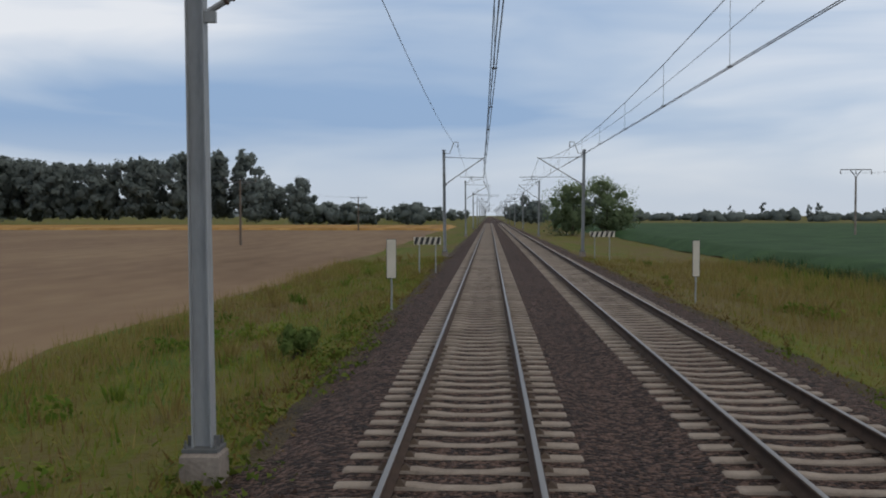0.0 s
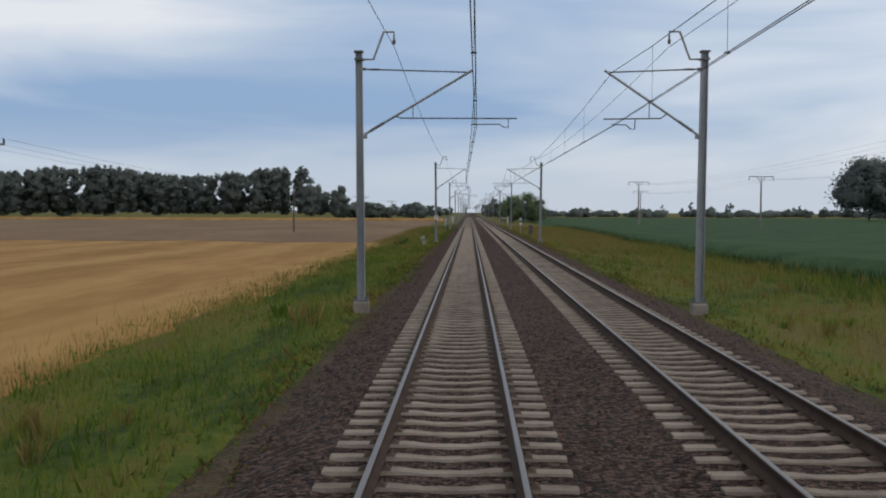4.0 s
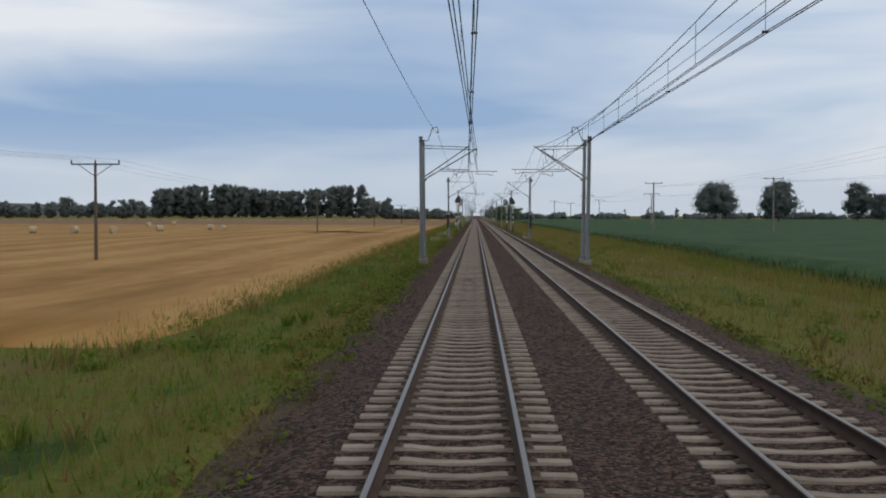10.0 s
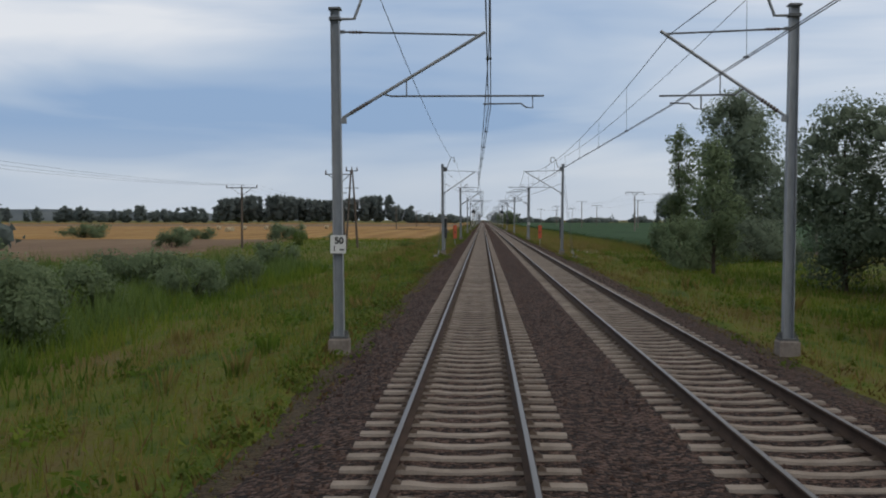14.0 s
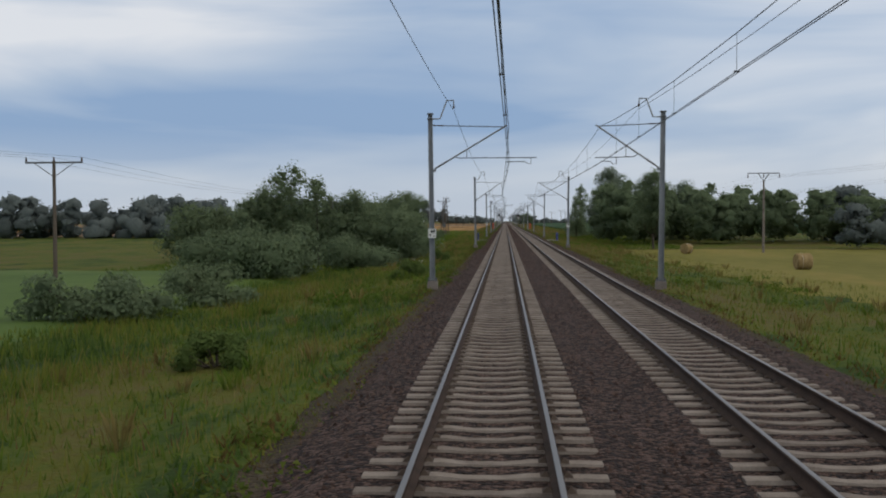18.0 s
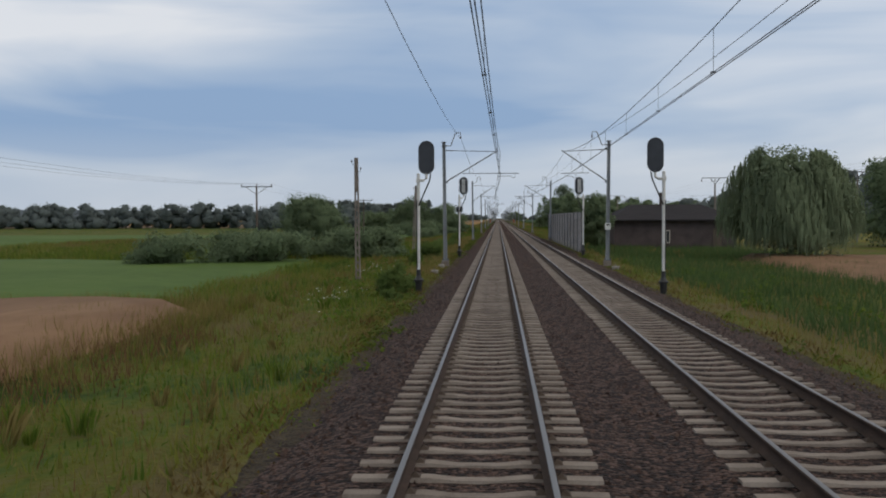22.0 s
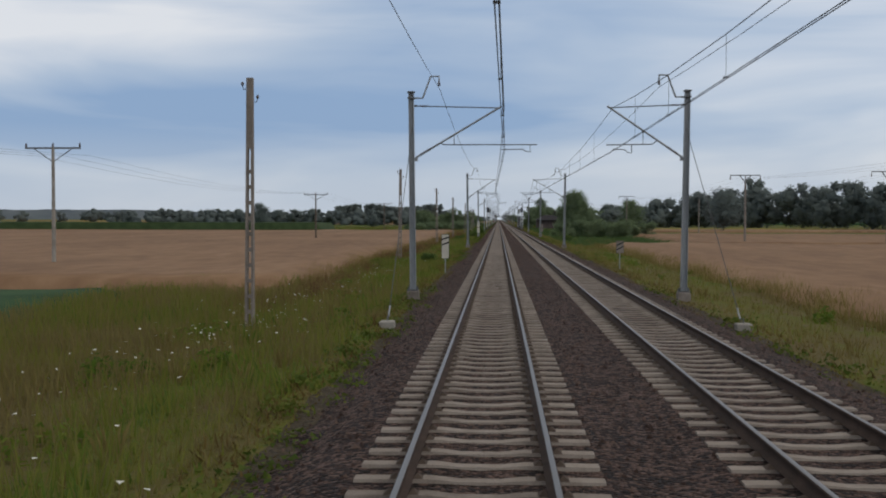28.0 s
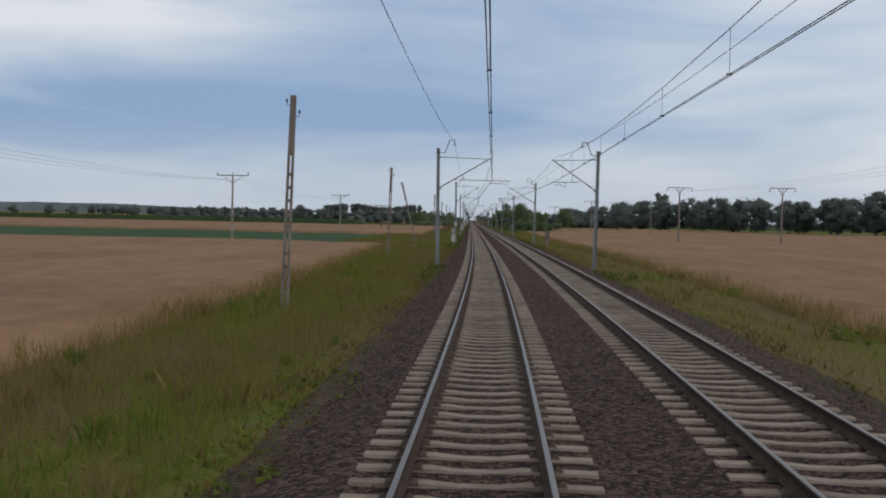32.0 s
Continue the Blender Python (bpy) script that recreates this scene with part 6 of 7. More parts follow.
for x, y, w in ((-2.9, 50.3, 1.4), (8.0, 68.4, 1.7)):
    z = ground_z(x, y)
    root = thing("hatched_barrier_board", (x, y, z), "black and white hatched board on two short posts", "sign", "hatched boards")
    b = part("board", Geo().box((0, 0, 1.2 - z), (w, 0.03, 0.38)), M_CREAM, root)
    for k in range(5):
        c = -w / 2 + w * (k + 0.25) / 5
        part("stripe", Geo().plate([(c - 0.07, 1.02 - z), (c + 0.09, 1.02 - z), (c + 0.2, 1.38 - z), (c + 0.04, 1.38 - z)], -0.022, -0.017), M_BLACK, b)
    for q in (-0.3, 0.3):
        part("post", Geo().tube([(q * w, 0.04, -0.3), (q * w, 0.04, 1.3 - z)], 0.035, 6), M_GREYBACK, root)
for x, y in ((-2.9, -405.1), (6.8, -404.6)):
    r = post_board("orange_board", x, y, 0.40, 0.36, 1.85, "orange-red board with a black triangle on a post", M_ORANGE, post_to=2.1)
    z = ground_z(x, y)
    part("triangle", Geo().plate([(-0.13, 0.98 - z), (0.13, 0.98 - z), (0.0, 1.22 - z)], -0.022, -0.017), M_BLACK, r)
# twin warning triangles
for x, y in ((-3.0, -15.8), (7.0, -16.3)):
    z = ground_z(x, y)
    root = thing("warning_sign", (x, y, z), "two white warning triangles with vehicle symbols on one post", "sign", "twin triangle signs")
    part("post", Geo().tube([(0, 0.04, -0.3), (0, 0.04, 1.8 - z)], 0.03, 8), M_GREYBACK, root)
    for low in (1.36, 0.76):
        c = low - z
        t = part("triangle_border", Geo().plate([(-0.34, c), (0.34, c), (0, c + 0.54)], -0.01, 0.01), M_BLACK, root)
        part("triangle_face", Geo().plate([(-0.25, c + 0.05), (0.25, c + 0.05), (0, c + 0.44)], -0.018, -0.012), M_WHITE, t)
        part("symbol", Geo().plate([(-0.12, c + 0.11), (0.12, c + 0.11), (0.12, c + 0.17), (0.03, c + 0.17), (0.0, c + 0.23), (-0.09, c + 0.23), (-0.12, c + 0.16)], -0.024, -0.020), M_BLACK, t)
x, y = -3.0, -432.6
z = ground_z(x, y)
root = thing("triangle_sign", (x, y, z), "grey back of a triangular road sign on a post", "sign")
part("post", Geo().tube([(0, 0, -0.3), (0, 0, 1.9 - z)], 0.03, 8), M_GREYBACK, root)
t = part("plate", Geo().plate([(-0.36, 1.40 - z), (0.36, 1.40 - z), (0.04, 1.98 - z), (-0.04, 1.98 - z)], -0.05, -0.03), M_DARKSTEEL, root)
for q in (-0.05, 0.05):
    part("stiffener", Geo().box((q, -0.06, 1.62 - z), (0.02, 0.02, 0.38)), M_DARKSTEEL, t)

# small things in the verge
ks = thing("kilometre_stone", (-3.79, -57.6, -0.72), "tilted weathered concrete kilometre stone in grass", "stone post")
ks.matrix_basis = pose(-3.79, -57.6, -0.72, 0, -8, 12)
ks.rotation_euler = (radians(-5), radians(-17), radians(10))
part("shaft", Geo().block((0, 0, 0.36), (0.34, 0.28, 1.0), 0.03), M_CONCRETE, ks)
part("head", Geo().block((0, 0, 0.93), (0.40, 0.33, 0.16), 0.05), M_CONCRETE, ks)
part("bar", Geo().box((0.02, -0.155, 0.7), (0.2, 0.01, 0.12)), M_DARKSTEEL, ks)
x, y = 7.6, -28
z = ground_z(x, y)
root = thing("relay_cabinet", (x, y, z), "dark brown trackside box on a stubby post", "cabinet")
part("post", Geo().box((0, 0, 0.1), (0.2, 0.2, 0.5)), M_DARKSTEEL, root)
part("case", Geo().block((0, 0, 0.88), (0.48, 0.35, 1.05), 0.04), M_WOOD, root)
part("lid", Geo().block((0, 0, 1.43), (0.52, 0.39, 0.05), 0.02), M_DARKSTEEL, root)
z = ground_z(-2.85, -176.7)
root = thing("relay_cabinet", (-3.3, -176.7, z), "pale grey trackside cabinet on a post", "cabinet")
part("post", Geo().box((0, 0, 0.6), (0.08, 0.08, 1.7)), M_GREYBACK, root)
cs = part("case", Geo().block((0, -0.12, 1.9), (0.42, 0.25, 0.85), 0.02), M_GREYBACK, root)
part("door", Geo().box((0, -0.252, 1.9), (0.36, 0.012, 0.76)), M_GREYBACK, cs)
z = ground_z(-3.3, -224.3)
root = thing("marker_post", (-3.3, -224.3, z), "small yellow cable marker post in grass", "post")
part("post", Geo().lathe((0, 0, 0), [(0.06, -0.1), (0.06, 0.16), (0.08, 0.18), (0.08, 0.28), (0.04, 0.32)], 10), M_YELLOW, root)
part("cap", Geo().lathe((0, 0, 0.32), [(0.045, 0), (0.04, 0.04), (0.01, 0.06)], 10), M_BLACK, root)


def anchor_block(x, y, w=0.40, h=0.40):
    z = ground_z(x, y)
    root = thing("anchor_block", (x, y, z), "square pale concrete anchor block for guy wires", "concrete block", "anchor blocks")
    part("block", Geo().block((0, 0, h / 2 - 0.20), (w, w, h), 0.03), M_CONCRETE, root)
    part("eye_bolt", Geo().tube([(0, 0, h - 0.21), (0, 0.03, h - 0.08)], 0.02, 6), M_DARKSTEEL, root)


for x, y in ((-3.05, -239.6), (-2.97, -242.2), (6.66, -239.8), (6.9, -241.7), (-3.1, -756), (-3.15, -761.6), (6.9, -757.5), (-3.1, -868.2), (7.3, -866.5),
             (-2.82, -1009.3), (6.72, -1009.3), (-3.4, -441.2), (-3.4, -439.2), (7.4, -440.6)):
    anchor_block(x, y, *((0.36, 0.42) if y > -300 else ()))


def guy(a, b, label="thin steel guy wire from mast to anchor block"):
    root = thing("guy_wire", a, label, "guy wire", "guy wires")
    d = Vector(b) - Vector(a)
    part("wire", Geo().tube([(0, 0, 0), d], 0.012, 5), M_WIRE, root)
    part("turnbuckle", Geo().tube([d * 0.93, d * 0.97], 0.025, 6), M_STEEL, root)


for y0, y1, two in ((-435.0, -441.0, True), (-876.8, -866.0, False)):
    for side in (0, 1):
        x = (MAST_L - 0.15) if side == 0 else MAST_R + 0.15
        guy((x, y0, 6.4), (x - (0.15 if side == 0 else -0.3), y1, -0.35))
        if two:
            guy((x, y0, 5.3), (x - (0.15 if side == 0 else -0.3), y1 + (1.5 if y1 > y0 else -1.2) * (-1 if y1 > y0 else -1), -0.35))

for x, near_foot, far_foot in ((MAST_L - 0.25, -2.97, -3.05), (MAST_R + 0.15, 6.9, 6.66)):
    guy((x, -248.4, 6.4), (far_foot, -239.6, -0.2))
    guy((x, -248.4, 5.3), (near_foot, -242.1, -0.2))
for x, foot in ((MAST_L - 0.03, -2.82), (MAST_R + 0.03, 6.72)):
    guy((x, -1000.0, 5.8), (foot, -1009.2, -0.35), "pale steel guy wire from mast to anchor block")

# tension weights on the end masts
for y in (-248.4, -435.0):
    for side in (0, 1):
        s = -1 if side == 0 else 1
        x = (MAST_L - 0.18) if side == 0 else MAST_R + 0.18
        if y == -435.0:
            x = (MAST_L - 0.01) if side == 0 else MAST_R + 0.01
        root = thing("tension_weight", (x, y + (-0.38 if y > -300 else 0.48), 0.0), "stack of dark cast tension weights hanging at a mast", "counterweight", "tension weights")
        for k in range(2):
            z0 = 0.95 + k * 0.83
            wt = Geo().lathe((0, 0, z0), [q for j in range(9) for q in ((0.15, j * 0.09), (0.17, j * 0.09 + 0.01), (0.17, j * 0.09 + 0.075), (0.15, j * 0.09 + 0.085))], 12)
            part("counterweight", wt, M_BLACK, root)
            part("spacer", Geo().box((0, 0, z0 + 0.82), (0.36, 0.3, 0.03)), M_STEEL, root)
        part("head_plate", Geo().box((0, 0, 2.66), (0.36, 0.3, 0.08)), M_CREAM, root)
        part("hanger_rope", Geo().tube([(0, 0, 2.66), (0, 0, 6.7)], 0.014, 5), M_WIRE, root)
        part("guide_rod", Geo().tube([(0.06, -0.1, -0.2), (0.06, -0.1, 1.0)], 0.015, 5), M_DARKSTEEL, root)
        part("pulley", Geo().tube([(0, -0.05, 6.75), (0, 0.05, 6.75)], 0.2, 14), M_DARKSTEEL, root)

# end wires of the tension lengths
for a, b in ((-248.4, -311.4), (-435.0, -375.8)):
    for side in (0, 1):
        xa = MAST_L + 0.2 if side == 0 else MAST_R - 0.2
        xb = MAST_L + 2.6 if side == 0 else MAST_R - 2.6
        root = thing("end_wires", (0, 0, 0), "pair of anchored wires running up to an end mast", "overhead wire", "overhead wires", "structure")
        part("carrier_cable", Geo().tube(sag((xa, a, 6.5), (xb, b, CARRIER_Z), 0.6), 0.011, 4), M_WIRE, root)
        for q in (-0.03, 0.03):
            part("contact_wire", Geo().tube(sag((xa + q - (0.25 if side == 0 else -0.25), a, 5.55), (xb + q, b, CONTACT_Z + 0.3), 0.1), 0.009, 4), M_WIRE, root)

# ---- poles of the lines across the fields ----
for k, y in enumerate((214, 112, 11.4, -92, -192.6, -296.7, -402, -505, -605.1, -698.5, -791, -883.3, -972.5, -1068.5, -1165)):
    x = -28.2 if y > -900 else -29.0
    z = ground_z(x, y)
    root = thing("telegraph_pole", (x, y, z), "slim pole with a braced cross-arm over the fields", "utility pole", "field line poles")
    top = 6.35 - z if y > -900 else 7.2 - z
    part("pole", Geo().tube([(0, 0, -0.4), (0, 0, top)], 0.15, 8, 0.10), M_WOOD if y > -900 else M_CONCRETE, root)
    part("cross_arm", Geo().box((0, 0, top - 0.08), (3.7, 0.1, 0.11)), M_DARKSTEEL, root)
    for q in (-1, 1):
        part("brace", Geo().tube([(0, 0, top - 1.0), (q * 1.3, 0, top - 0.1)], 0.03, 5), M_DARKSTEEL, root)
    for q in (-1.8, 0, 1.8):
        part("insulator", Geo().lathe((q, 0, top - 0.03), [(0.03, 0), (0.08, 0.06), (0.05, 0.16), (0.07, 0.2), (0.02, 0.3)], 8), M_INSULATOR, root)
for x, ys in ((33.5, (48, -73, -184, -300, -418, -536, -660, -776, -900, -1019, -1135)), (48.5, (133, 17.5, -97, -208, -324, -440, -678, -794, -910, -1025))):
    for y in ys:
        z = ground_z(x, y)
        tee = y in (-184, -208)
        root = thing("power_pole", (x, y, z), "power pole with a flat cross-arm" if tee else "power pole with a wide forked head", "utility pole", "power poles")
        top = 8.5 - z
        part("pole", Geo().tube([(0, 0, -0.4), (0, 0, top - (0.0 if tee else 0.9))], 0.17, 8, 0.12), M_OLDCONCRETE, root)
        part("cross_arm", Geo().box((0, 0, top), (4.0 if not tee else 3.2, 0.12, 0.12)), M_DARKSTEEL, root)
        if not tee:
            for q in (-1, 1):
                part("fork", Geo().tube([(0, 0, top - 1.0), (q * 0.75, 0, top)], 0.06, 6), M_DARKSTEEL, root)
            for q in (-2.0, 0.0, 2.0):
                part("insulator", Geo().lathe((q, 0, top - 0.62), [(0.03, 0), (0.09, 0.05), (0.05, 0.2), (0.09, 0.25), (0.05, 0.42), (0.02, 0.6)], 7), M_INSULATOR, root)
        else:
            for q in (-1.5, 0.0, 1.5):
                part("insulator", Geo().lathe((q, 0, top + 0.05), [(0.03, 0), (0.09, 0.05), (0.05, 0.18), (0.02, 0.26)], 7), M_INSULATOR, root)
for label, x, ys, top, offs in (("field line wires", -28.2, (214, 112, 11.4, -92, -192.6, -296.7, -402, -505, -605.1, -698.5, -791, -883.3, -972.5, -1068.5, -1165), 6.6, (-1.8, 0, 1.8)),
                                ("power line wires", 33.5, (48, -73, -184, -300, -418, -536, -660, -776, -900, -1019, -1135), 8.0, (-2, 0, 2)),
                                ("power line wires", 48.5, (133, 17.5, -97, -208, -324, -440, -560, -678, -794, -910, -1025), 8.0, (-2, 0, 2))):
    root = thing("line_wires", (0, 0, 0), "thin sagging " + label, "wires", kind="structure")
    for q in offs:
        g = Geo()
        for a, b in zip(ys[:-1], ys[1:]):
            g.tube(sag((x + q, a, top), (x + q, b, top), 0.9, 6), 0.008, 3)
        part("wire", g, M_WIRE, root)

# two-legged switch poles
for k, (y, top) in enumerate(((-407.4, 7.6), (-396.7, 8.5))):
    x = -15.85
    z = ground_z(x, y)
    root = thing("switch_pole", (x, y, z), "two-legged power pole with cross-arms and switch gear", "utility pole", "two-legged poles")
    t = top - z
    for q in (-1, 1):
        part("leg", Geo().tube([(q * 0.75, 0, -0.4), (q * 0.09, 0, t)], 0.15, 7, 0.10), M_WOOD, root)
    part("top_arm", Geo().box((0, 0, t), (3.2 if k == 0 else 1.5, 0.12, 0.12)), M_DARKSTEEL, root)
    if k == 0:
        for q in (-1, 1):
            part("brace", Geo().tube([(q * 0.15, 0, t - 1.0), (q * 1.2, 0, t - 0.05)], 0.05, 5), M_DARKSTEEL, root)
    part("middle_arm", Geo().box((0, 0, t - 2.1), (1.7, 0.1, 0.1)), M_DARKSTEEL, root)
    part("lower_arm", Geo().box((0, 0, t - 3.6), (1.6, 0.12, 0.12)), M_DARKSTEEL, root)
    for q in ((-1.5, 0, 1.5) if k == 0 else (-0.65, 0, 0.65)):
        part("insulator", Geo().lathe((q, 0, t + 0.05), [(0.05, 0), (0.11, 0.08), (0.06, 0.25), (0.1, 0.3), (0.03, 0.45)], 8), M_INSULATOR, root)
    for q in (-0.75, 0.75):
        part("switch_insulator", Geo().lathe((q, -0.12, t - 4.1), [(0.04, 0), (0.16, 0.1), (0.16, 0.35), (0.05, 0.5)], 8), M_DARKSTEEL, root)
    if k == 0:
        part("transformer", Geo().block((0.1, -0.2, t - 6.2), (0.75, 0.6, 0.9), 0.05), M_DARKSTEEL, root, "grey transformer box")
z = ground_z(-15.6, -409)
root = thing("meter_box", (-15.4, -409.4, z), "small brown box on the ground by the switch pole", "box")
part("case", Geo().block((0, 0, 0.45), (0.75, 0.5, 1.1), 0.05), M_WOOD, root)
part("lid", Geo().block((0, 0, 1.02), (0.85, 0.6, 0.06), 0.02), M_DARKSTEEL, root)

# old lattice poles of concrete beside the line


def lattice_pole(x, y, top, lean=0.0, twin=False):
    z = ground_z(x, y)
    label = "twin-legged old concrete lattice pole" if twin else ("leaning old concrete lattice pole without wires" if lean else "old concrete lattice pole without wires")
    root = thing("old_concrete_pole", (x, y, z), label, "utility pole", "old concrete poles")
    root.rotation_euler = (0, radians(lean), 0)
    h = top - z
    sets = [(-0.28, 0.0), (0.28, 0.0)] if twin else [(0.0, 0.0)]
    for bx, _ in sets:
        for q in (-1, 1):
            part("leg", Geo().add([(bx + q * 0.105 - 0.04, -0.09, -0.4), (bx + q * 0.105 + 0.04, -0.09, -0.4), (bx + q * 0.105 + 0.04, 0.09, -0.4), (bx + q * 0.105 - 0.04, 0.09, -0.4),
                                   (q * 0.065 - 0.035, -0.08, h), (q * 0.065 + 0.035, -0.08, h), (q * 0.065 + 0.035, 0.08, h), (q * 0.065 - 0.035, 0.08, h)],
                                  [(0, 1, 5, 4), (1, 2, 6, 5), (2, 3, 7, 6), (3, 0, 4, 7), (4, 5, 6, 7)]), M_OLDCONCRETE, root)
        n = 11
        for k in range(n):
            q = k / n * 0.68
            part("rung", Geo().box((bx * (1 - q), 0, h * q + 0.1), (0.20 - 0.05 * q, 0.12, 0.12)), M_OLDCONCRETE, root)
    part("head", Geo().box((0, 0, h * 0.86), (0.19, 0.15, h * 0.28)), M_OLDCONCRETE, root)
    for q, zz in ((-1, h - 0.35), (1, h - 0.75)):
        part("hook", Geo().tube([(q * 0.08, 0, zz), (q * 0.22, 0, zz), (q * 0.24, 0, zz + 0.12)], 0.015, 5), M_DARKSTEEL, root)
        part("insulator", Geo().lathe((q * 0.24, 0, zz + 0.1), [(0.02, 0), (0.05, 0.04), (0.03, 0.12)], 7), M_INSULATOR, root)


for x, y, top, lean, twin in ((-8.0, -714.7, 5.75, 0, True), (-7.4, -760.4, 5.8, -0.6, False), (-7.5, -810.3, 6.1, 1.2, False), (-8.0, -857.9, 6.4, 0, False), (-7.8, -907.5, 6.5, -0.4, False),
                              (-7.7, -957, 6.5, 0.4, False), (-7.6, -1005.4, 6.9, 0.3, False), (-8.1, -1054.4, 7.5, -14, False), (-8.0, -1099.8, 6.8, 1.4, False), (-7.75, -1148, 6.9, 1.6, False)):
    lattice_pole(x, y, top, lean, twin)

# ---- noise barrier ----
wall = thing("noise_barrier", (7.15, 0, 0), "grey ribbed noise barrier with dark posts and concrete plinth", "noise barrier", kind="structure")
nb, y0, y1 = 13, -679.5, -732.1
step = (y1 - y0) / nb
rib = Geo().add([(0.02, -abs(step) / 2 + 0.1, -0.036), (-0.018, -abs(step) / 2 + 0.1, -0.022), (-0.018, -abs(step) / 2 + 0.1, 0.018), (0.02, -abs(step) / 2 + 0.1, 0.028),
                 (0.02, abs(step) / 2 - 0.1, -0.036), (-0.018, abs(step) / 2 - 0.1, -0.022), (-0.018, abs(step) / 2 - 0.1, 0.018), (0.02, abs(step) / 2 - 0.1, 0.028)],
                [(0, 4, 5, 1), (1, 5, 6, 2), (2, 6, 7, 3), (0, 1, 2, 3), (7, 6, 5, 4)]).mesh("rib", M_PANELRIB)
for k in range(nb + 1):
    part("post", Geo().box((0, y0 + k * step, 1.14), (0.2, 0.12, 3.68)), M_DARKSTEEL, wall)
for k in range(nb):
    yc = y0 + (k + 0.5) * step
    part("plinth", Geo().block((0.02, yc, -0.45), (0.13, abs(step) - 0.17, 0.7), 0.02), M_CONCRETE, wall)
    for j in range(5):
        p = part("panel", Geo().box((0.02, yc, 0.19 + j * 0.615), (0.10, abs(step) - 0.17, 0.605)), M_PANEL, wall)
        for i in range(6):
            ob = new("rib", rib)
            ob.parent = p
            ob.location = (-0.035, yc, 0.19 + j * 0.615 - 0.25 + i * 0.1)
# ---- low dark building ----
bx0, bx1, by0, by1, bz = 13.2, 26.6, -703.0, -690.0, -1.0
house = thing("storage_building", (0, 0, 0), "low dark brown building under a big slate-grey roof", "building")
for name, c, d in (("wall", ((bx0 + bx1) / 2, by0 + 0.15), (bx1 - bx0, 0.3)), ("wall", ((bx0 + bx1) / 2, by1 - 0.15), (bx1 - bx0, 0.3)),
                   ("wall", (bx0 + 0.15, (by0 + by1) / 2), (0.3, by1 - by0 - 0.6)), ("wall", (bx1 - 0.15, (by0 + by1) / 2), (0.3, by1 - by0 - 0.6))):
    part(name, Geo().box((c[0], c[1], bz + 1.55), (d[0], d[1], 3.3)), M_BROWN, house)
ym = (by0 + by1) / 2
roof = part("roof", Geo().add([(bx0 - 0.5, by0 - 0.7, 2.1), (bx1 + 0.5, by0 - 0.7, 2.1), (bx1 + 0.5, by1 + 0.7, 2.1), (bx0 - 0.5, by1 + 0.7, 2.1), (bx0 + 2.6, ym, 4.0), (bx1 - 2.6, ym, 4.0),
                               (bx0 - 0.5, by0 - 0.7, 2.25), (bx1 + 0.5, by0 - 0.7, 2.25), (bx1 + 0.5, by1 + 0.7, 2.25), (bx0 - 0.5, by1 + 0.7, 2.25)],
                              [(6, 7, 5, 4), (8, 9, 4, 5), (6, 4, 9), (7, 8, 5), (3, 2, 1, 0), (0, 1, 7, 6), (1, 2, 8, 7), (2, 3, 9, 8), (3, 0, 6, 9)]), M_ROOF, house)
part("chimney", Geo().block((19.5, ym, 4.6), (0.6, 0.6, 1.6), 0.04), M_BROWN, roof)
win = part("window", Geo().box((18.9, by0 - 0.03, 0.35), (0.8, 0.1, 1.45)), M_CREAM, house, "white window frame")
for q in (-0.17, 0.17):
    part("pane", Geo().box((18.9 + q, by0 - 0.085, 0.35), (0.29, 0.02, 1.25)), M_GLASS, win)
door = part("door", Geo().box((24.5, by0 - 0.03, 0.15), (1.0, 0.08, 2.2)), M_WOOD, house, "brown plank door")
part("handle", Geo().box((24.9, by0 - 0.09, 0.15), (0.04, 0.05, 0.16)), M_STEEL, door)

# ---- culvert with railings ----
for side in (0, 1):
    s = 1 if side == 0 else -1
    x0 = -3.15 if side == 0 else 7.25
    root = thing("culvert_head", (x0, -519.3, 0), "pale concrete culvert slab with a blue steel railing", "culvert", "culvert heads")
    part("slab", Geo().block((0, 0, -0.55), (1.5, 4.3, 0.36), 0.03), M_WHITECON, root)
    part("wing_wall", Geo().add([(-0.75 * s, -2.15, -0.72), (-0.75 * s, -2.45, -0.72), (-1.5 * s, -3.4, -1.25), (-1.5 * s, -3.1, -1.25), (-0.75 * s, -2.15, -1.7), (-0.75 * s, -2.45, -1.7), (-1.5 * s, -3.4, -1.9), (-1.5 * s, -3.1, -1.9)],
                                [(0, 1, 2, 3), (4, 7, 6, 5), (0, 3, 7, 4), (1, 5, 6, 2), (2, 6, 7, 3), (0, 4, 5, 1)]), M_WHITECON, root)
    part("abutment", Geo().box((-0.1 * s, 0, -1.3), (1.2, 4.1, 1.2)), M_WHITECON, root)
    rail = part("handrail", Geo().tube([(-0.62 * s, -2.02, 0.45), (-0.62 * s, -2.02, 0.60), (-0.62 * s, -1.92, 0.70), (-0.62 * s, 1.92, 0.70), (-0.62 * s, 2.02, 0.60), (-0.62 * s, 2.02, 0.45)], 0.045, 8), M_BLUE, root, "blue painted handrail")
    for k in range(4):
        p = part("railing_post", Geo().box((-0.62 * s, -1.98 + k * 1.32, 0.14), (0.08, 0.08, 1.02)), M_BLUE, root)
        part("foot_plate", Geo().box((-0.62 * s, -1.98 + k * 1.32, -0.36), (0.2, 0.2, 0.02)), M_BLUE, p)
    for zz in (0.0, 0.25, 0.48):
        part("cross_bar", Geo().tube([(-0.62 * s, -2.0, zz), (-0.62 * s, 2.0, zz)], 0.018, 6), M_BLUE, root)

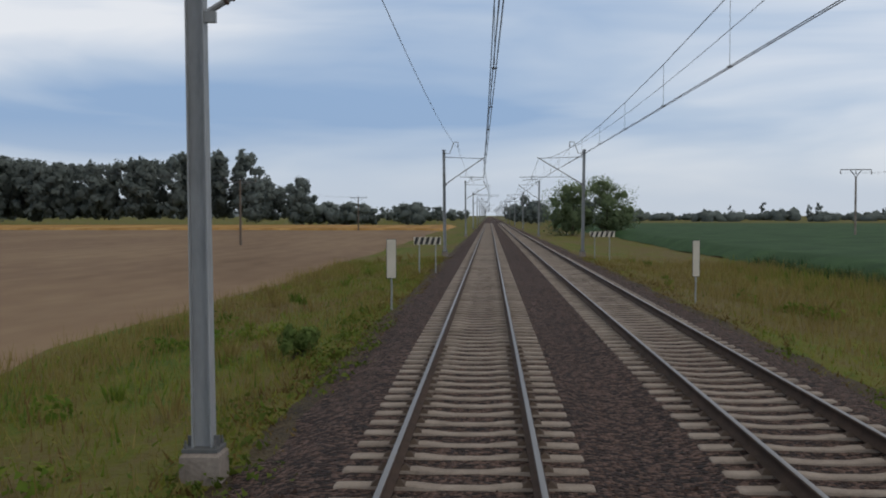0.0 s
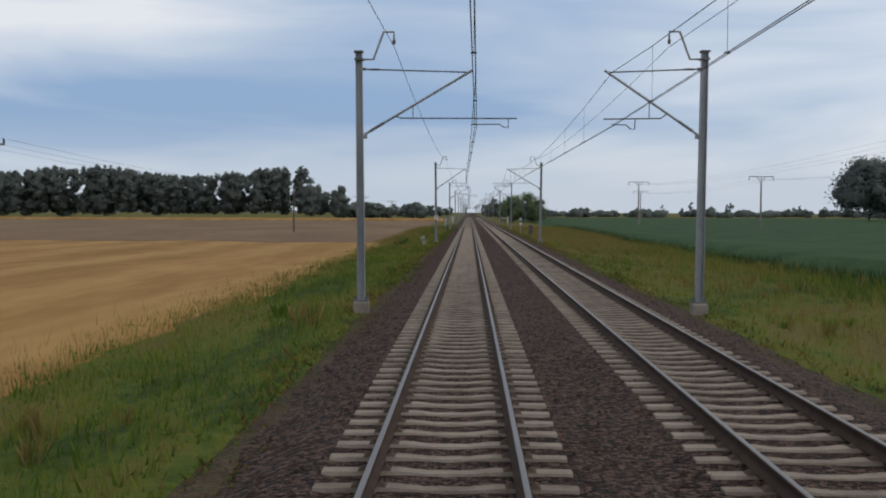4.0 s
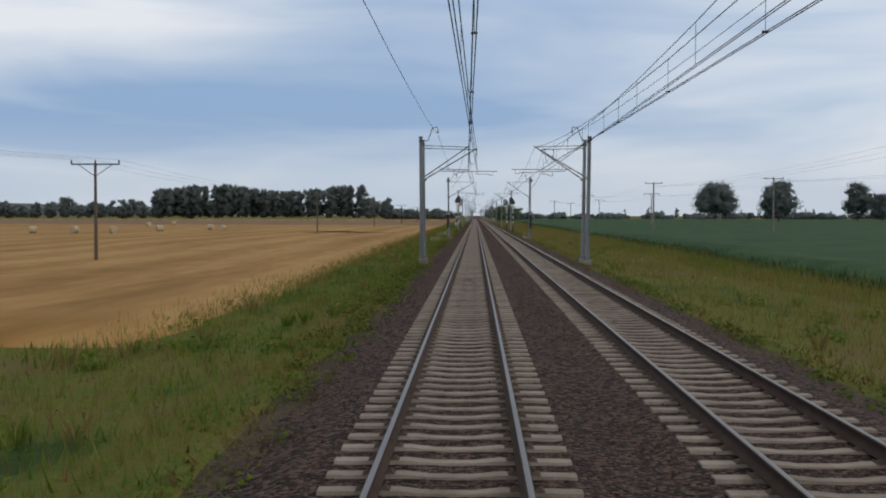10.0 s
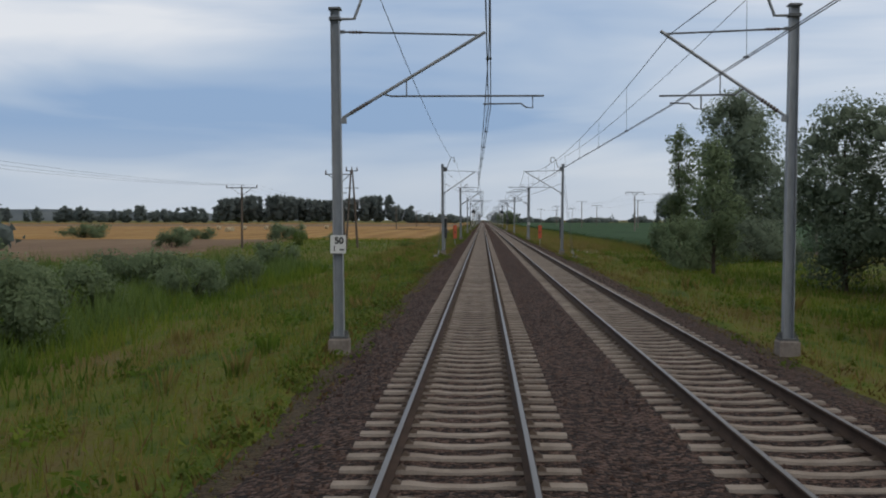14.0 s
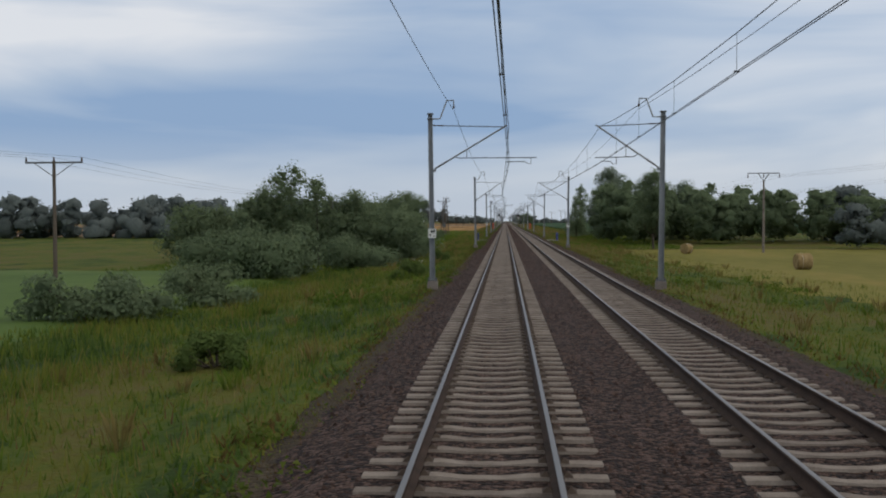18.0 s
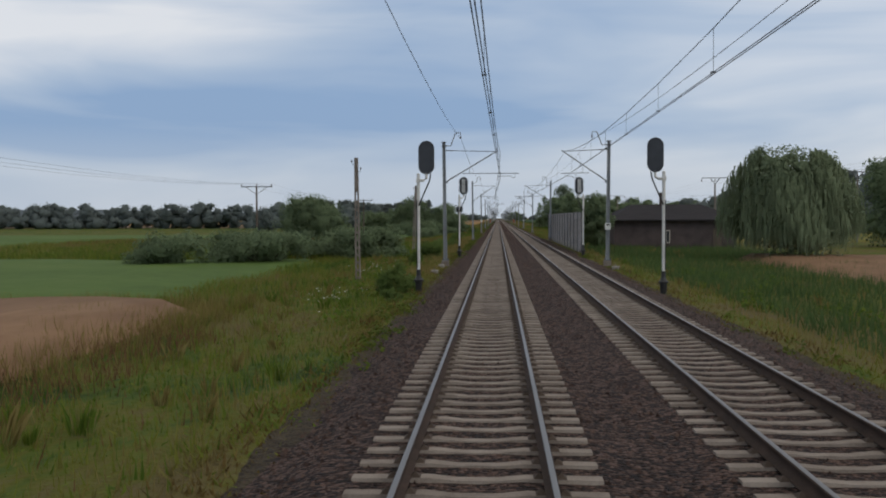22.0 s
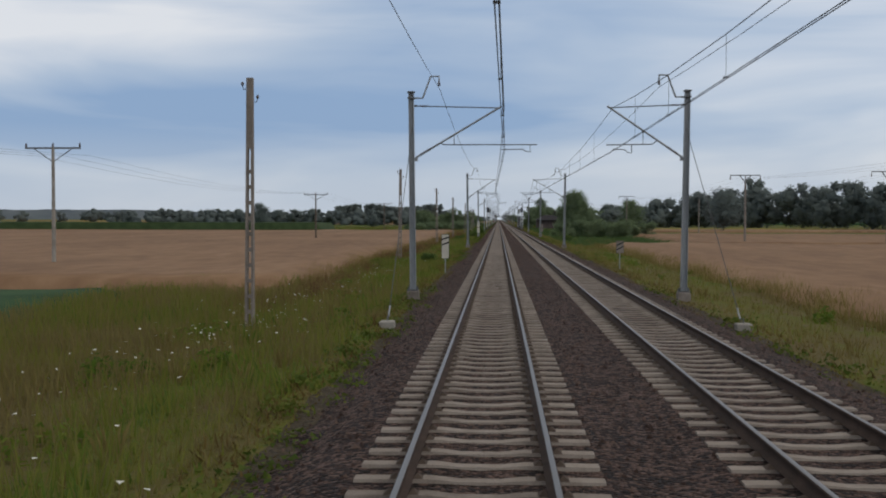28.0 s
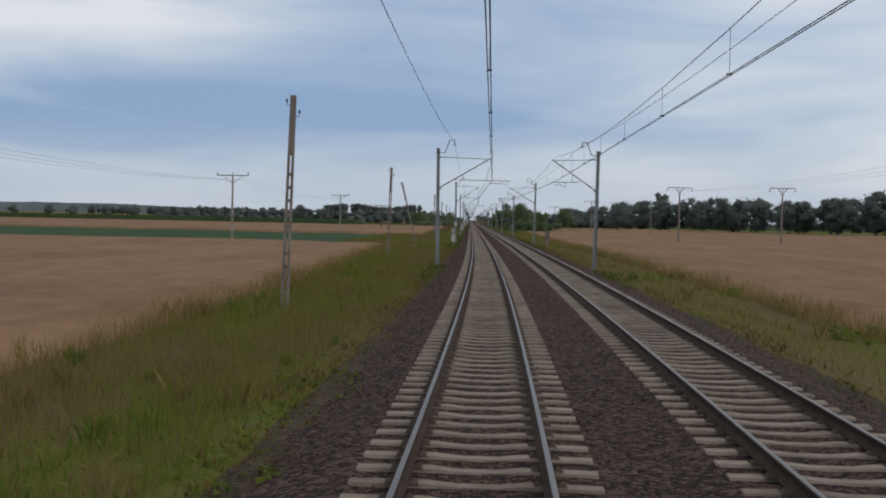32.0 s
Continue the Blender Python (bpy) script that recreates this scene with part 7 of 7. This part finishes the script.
# ---- rotting straw left on the stubble ----
hr = np.random.RandomState(41)
n = 1500
px, py = hr.normal(-25.5, 3.4, n), hr.normal(-181, 3.2, n)
pz = land(px, py) + 0.16 + hr.uniform(0.0, 0.22, n) * np.exp(-((px + 25.5) / 4.5) ** 2 - ((py + 181) / 2.2) ** 2)
ang, tilt, ln = hr.uniform(0, 6.28, n), hr.uniform(-0.3, 0.3, n), hr.uniform(0.15, 0.4, n)
ux, uy = np.cos(ang) * ln, np.sin(ang) * ln
v = np.stack([np.stack([px - ux, py - uy, pz - tilt * ln], 1), np.stack([px + uy * 0.5, py - ux * 0.5, pz + 0.03], 1), np.stack([px + ux, py + uy, pz + tilt * ln], 1)], 1).reshape(-1, 3)
M_ROT = material("rotten_straw", [(0.040, 0.030, 0.022), (0.075, 0.056, 0.040), (0.12, 0.090, 0.060)], 1.0, island=0.4, gloss=0.1)
tagged(big_mesh("straw_heap", v, np.arange(n * 3).reshape(-1, 3), M_ROT), "low dark heap of rotten straw on golden stubble", "straw", kind="stuff")

# ---- bales ----


def bale(x, y, turn, mat, d=1.3):
    root = thing("straw_bale", (x, y, ground_z(x, y) + 0.1), "round straw bale lying in a mown field", "bale", "round bales", turn=turn)
    g = Geo()
    prof = [(-0.6, d / 2 - 0.08), (-0.52, d / 2), (0.52, d / 2), (0.6, d / 2 - 0.08)]
    n = 18
    pts = [(px, r * math.cos(2 * math.pi * j / n), d / 2 + r * math.sin(2 * math.pi * j / n)) for px, r in prof for j in range(n)]
    g.add(pts, [(i * n + j, i * n + (j + 1) % n, (i + 1) * n + (j + 1) % n, (i + 1) * n + j) for i in range(3) for j in range(n)] + [tuple(range(n)), tuple(range(4 * n - 1, 3 * n - 1, -1))])
    part("straw_roll", g, mat, root)
    part("binding", Geo().tube([(0.2, (d / 2 + 0.005) * math.cos(a * 0.349), d / 2 + (d / 2 + 0.005) * math.sin(a * 0.349)) for a in range(19)], 0.012, 4), M_CREAM, root)


BALES = [(-99.3, -194.7), (-68, -255.4), (-69, -246.7), (-85.1, -200.6), (-77.1, -199.4), (-70.2, -198.3), (-63.6, -197.4), (-56.6, -159), (-61, -179.9), (-51.9, -167.8), (-88, -105), (-95, -60), (-66, -300),
         (17.9, -630.5), (23.5, -616.1), (23.5, -587), (23, -540), (32, -600)]
for k, (x, y) in enumerate(BALES):
    bale(x, y, 20 + 47 * k % 180, M_STRAW if x < 0 else M_HAYROLL)
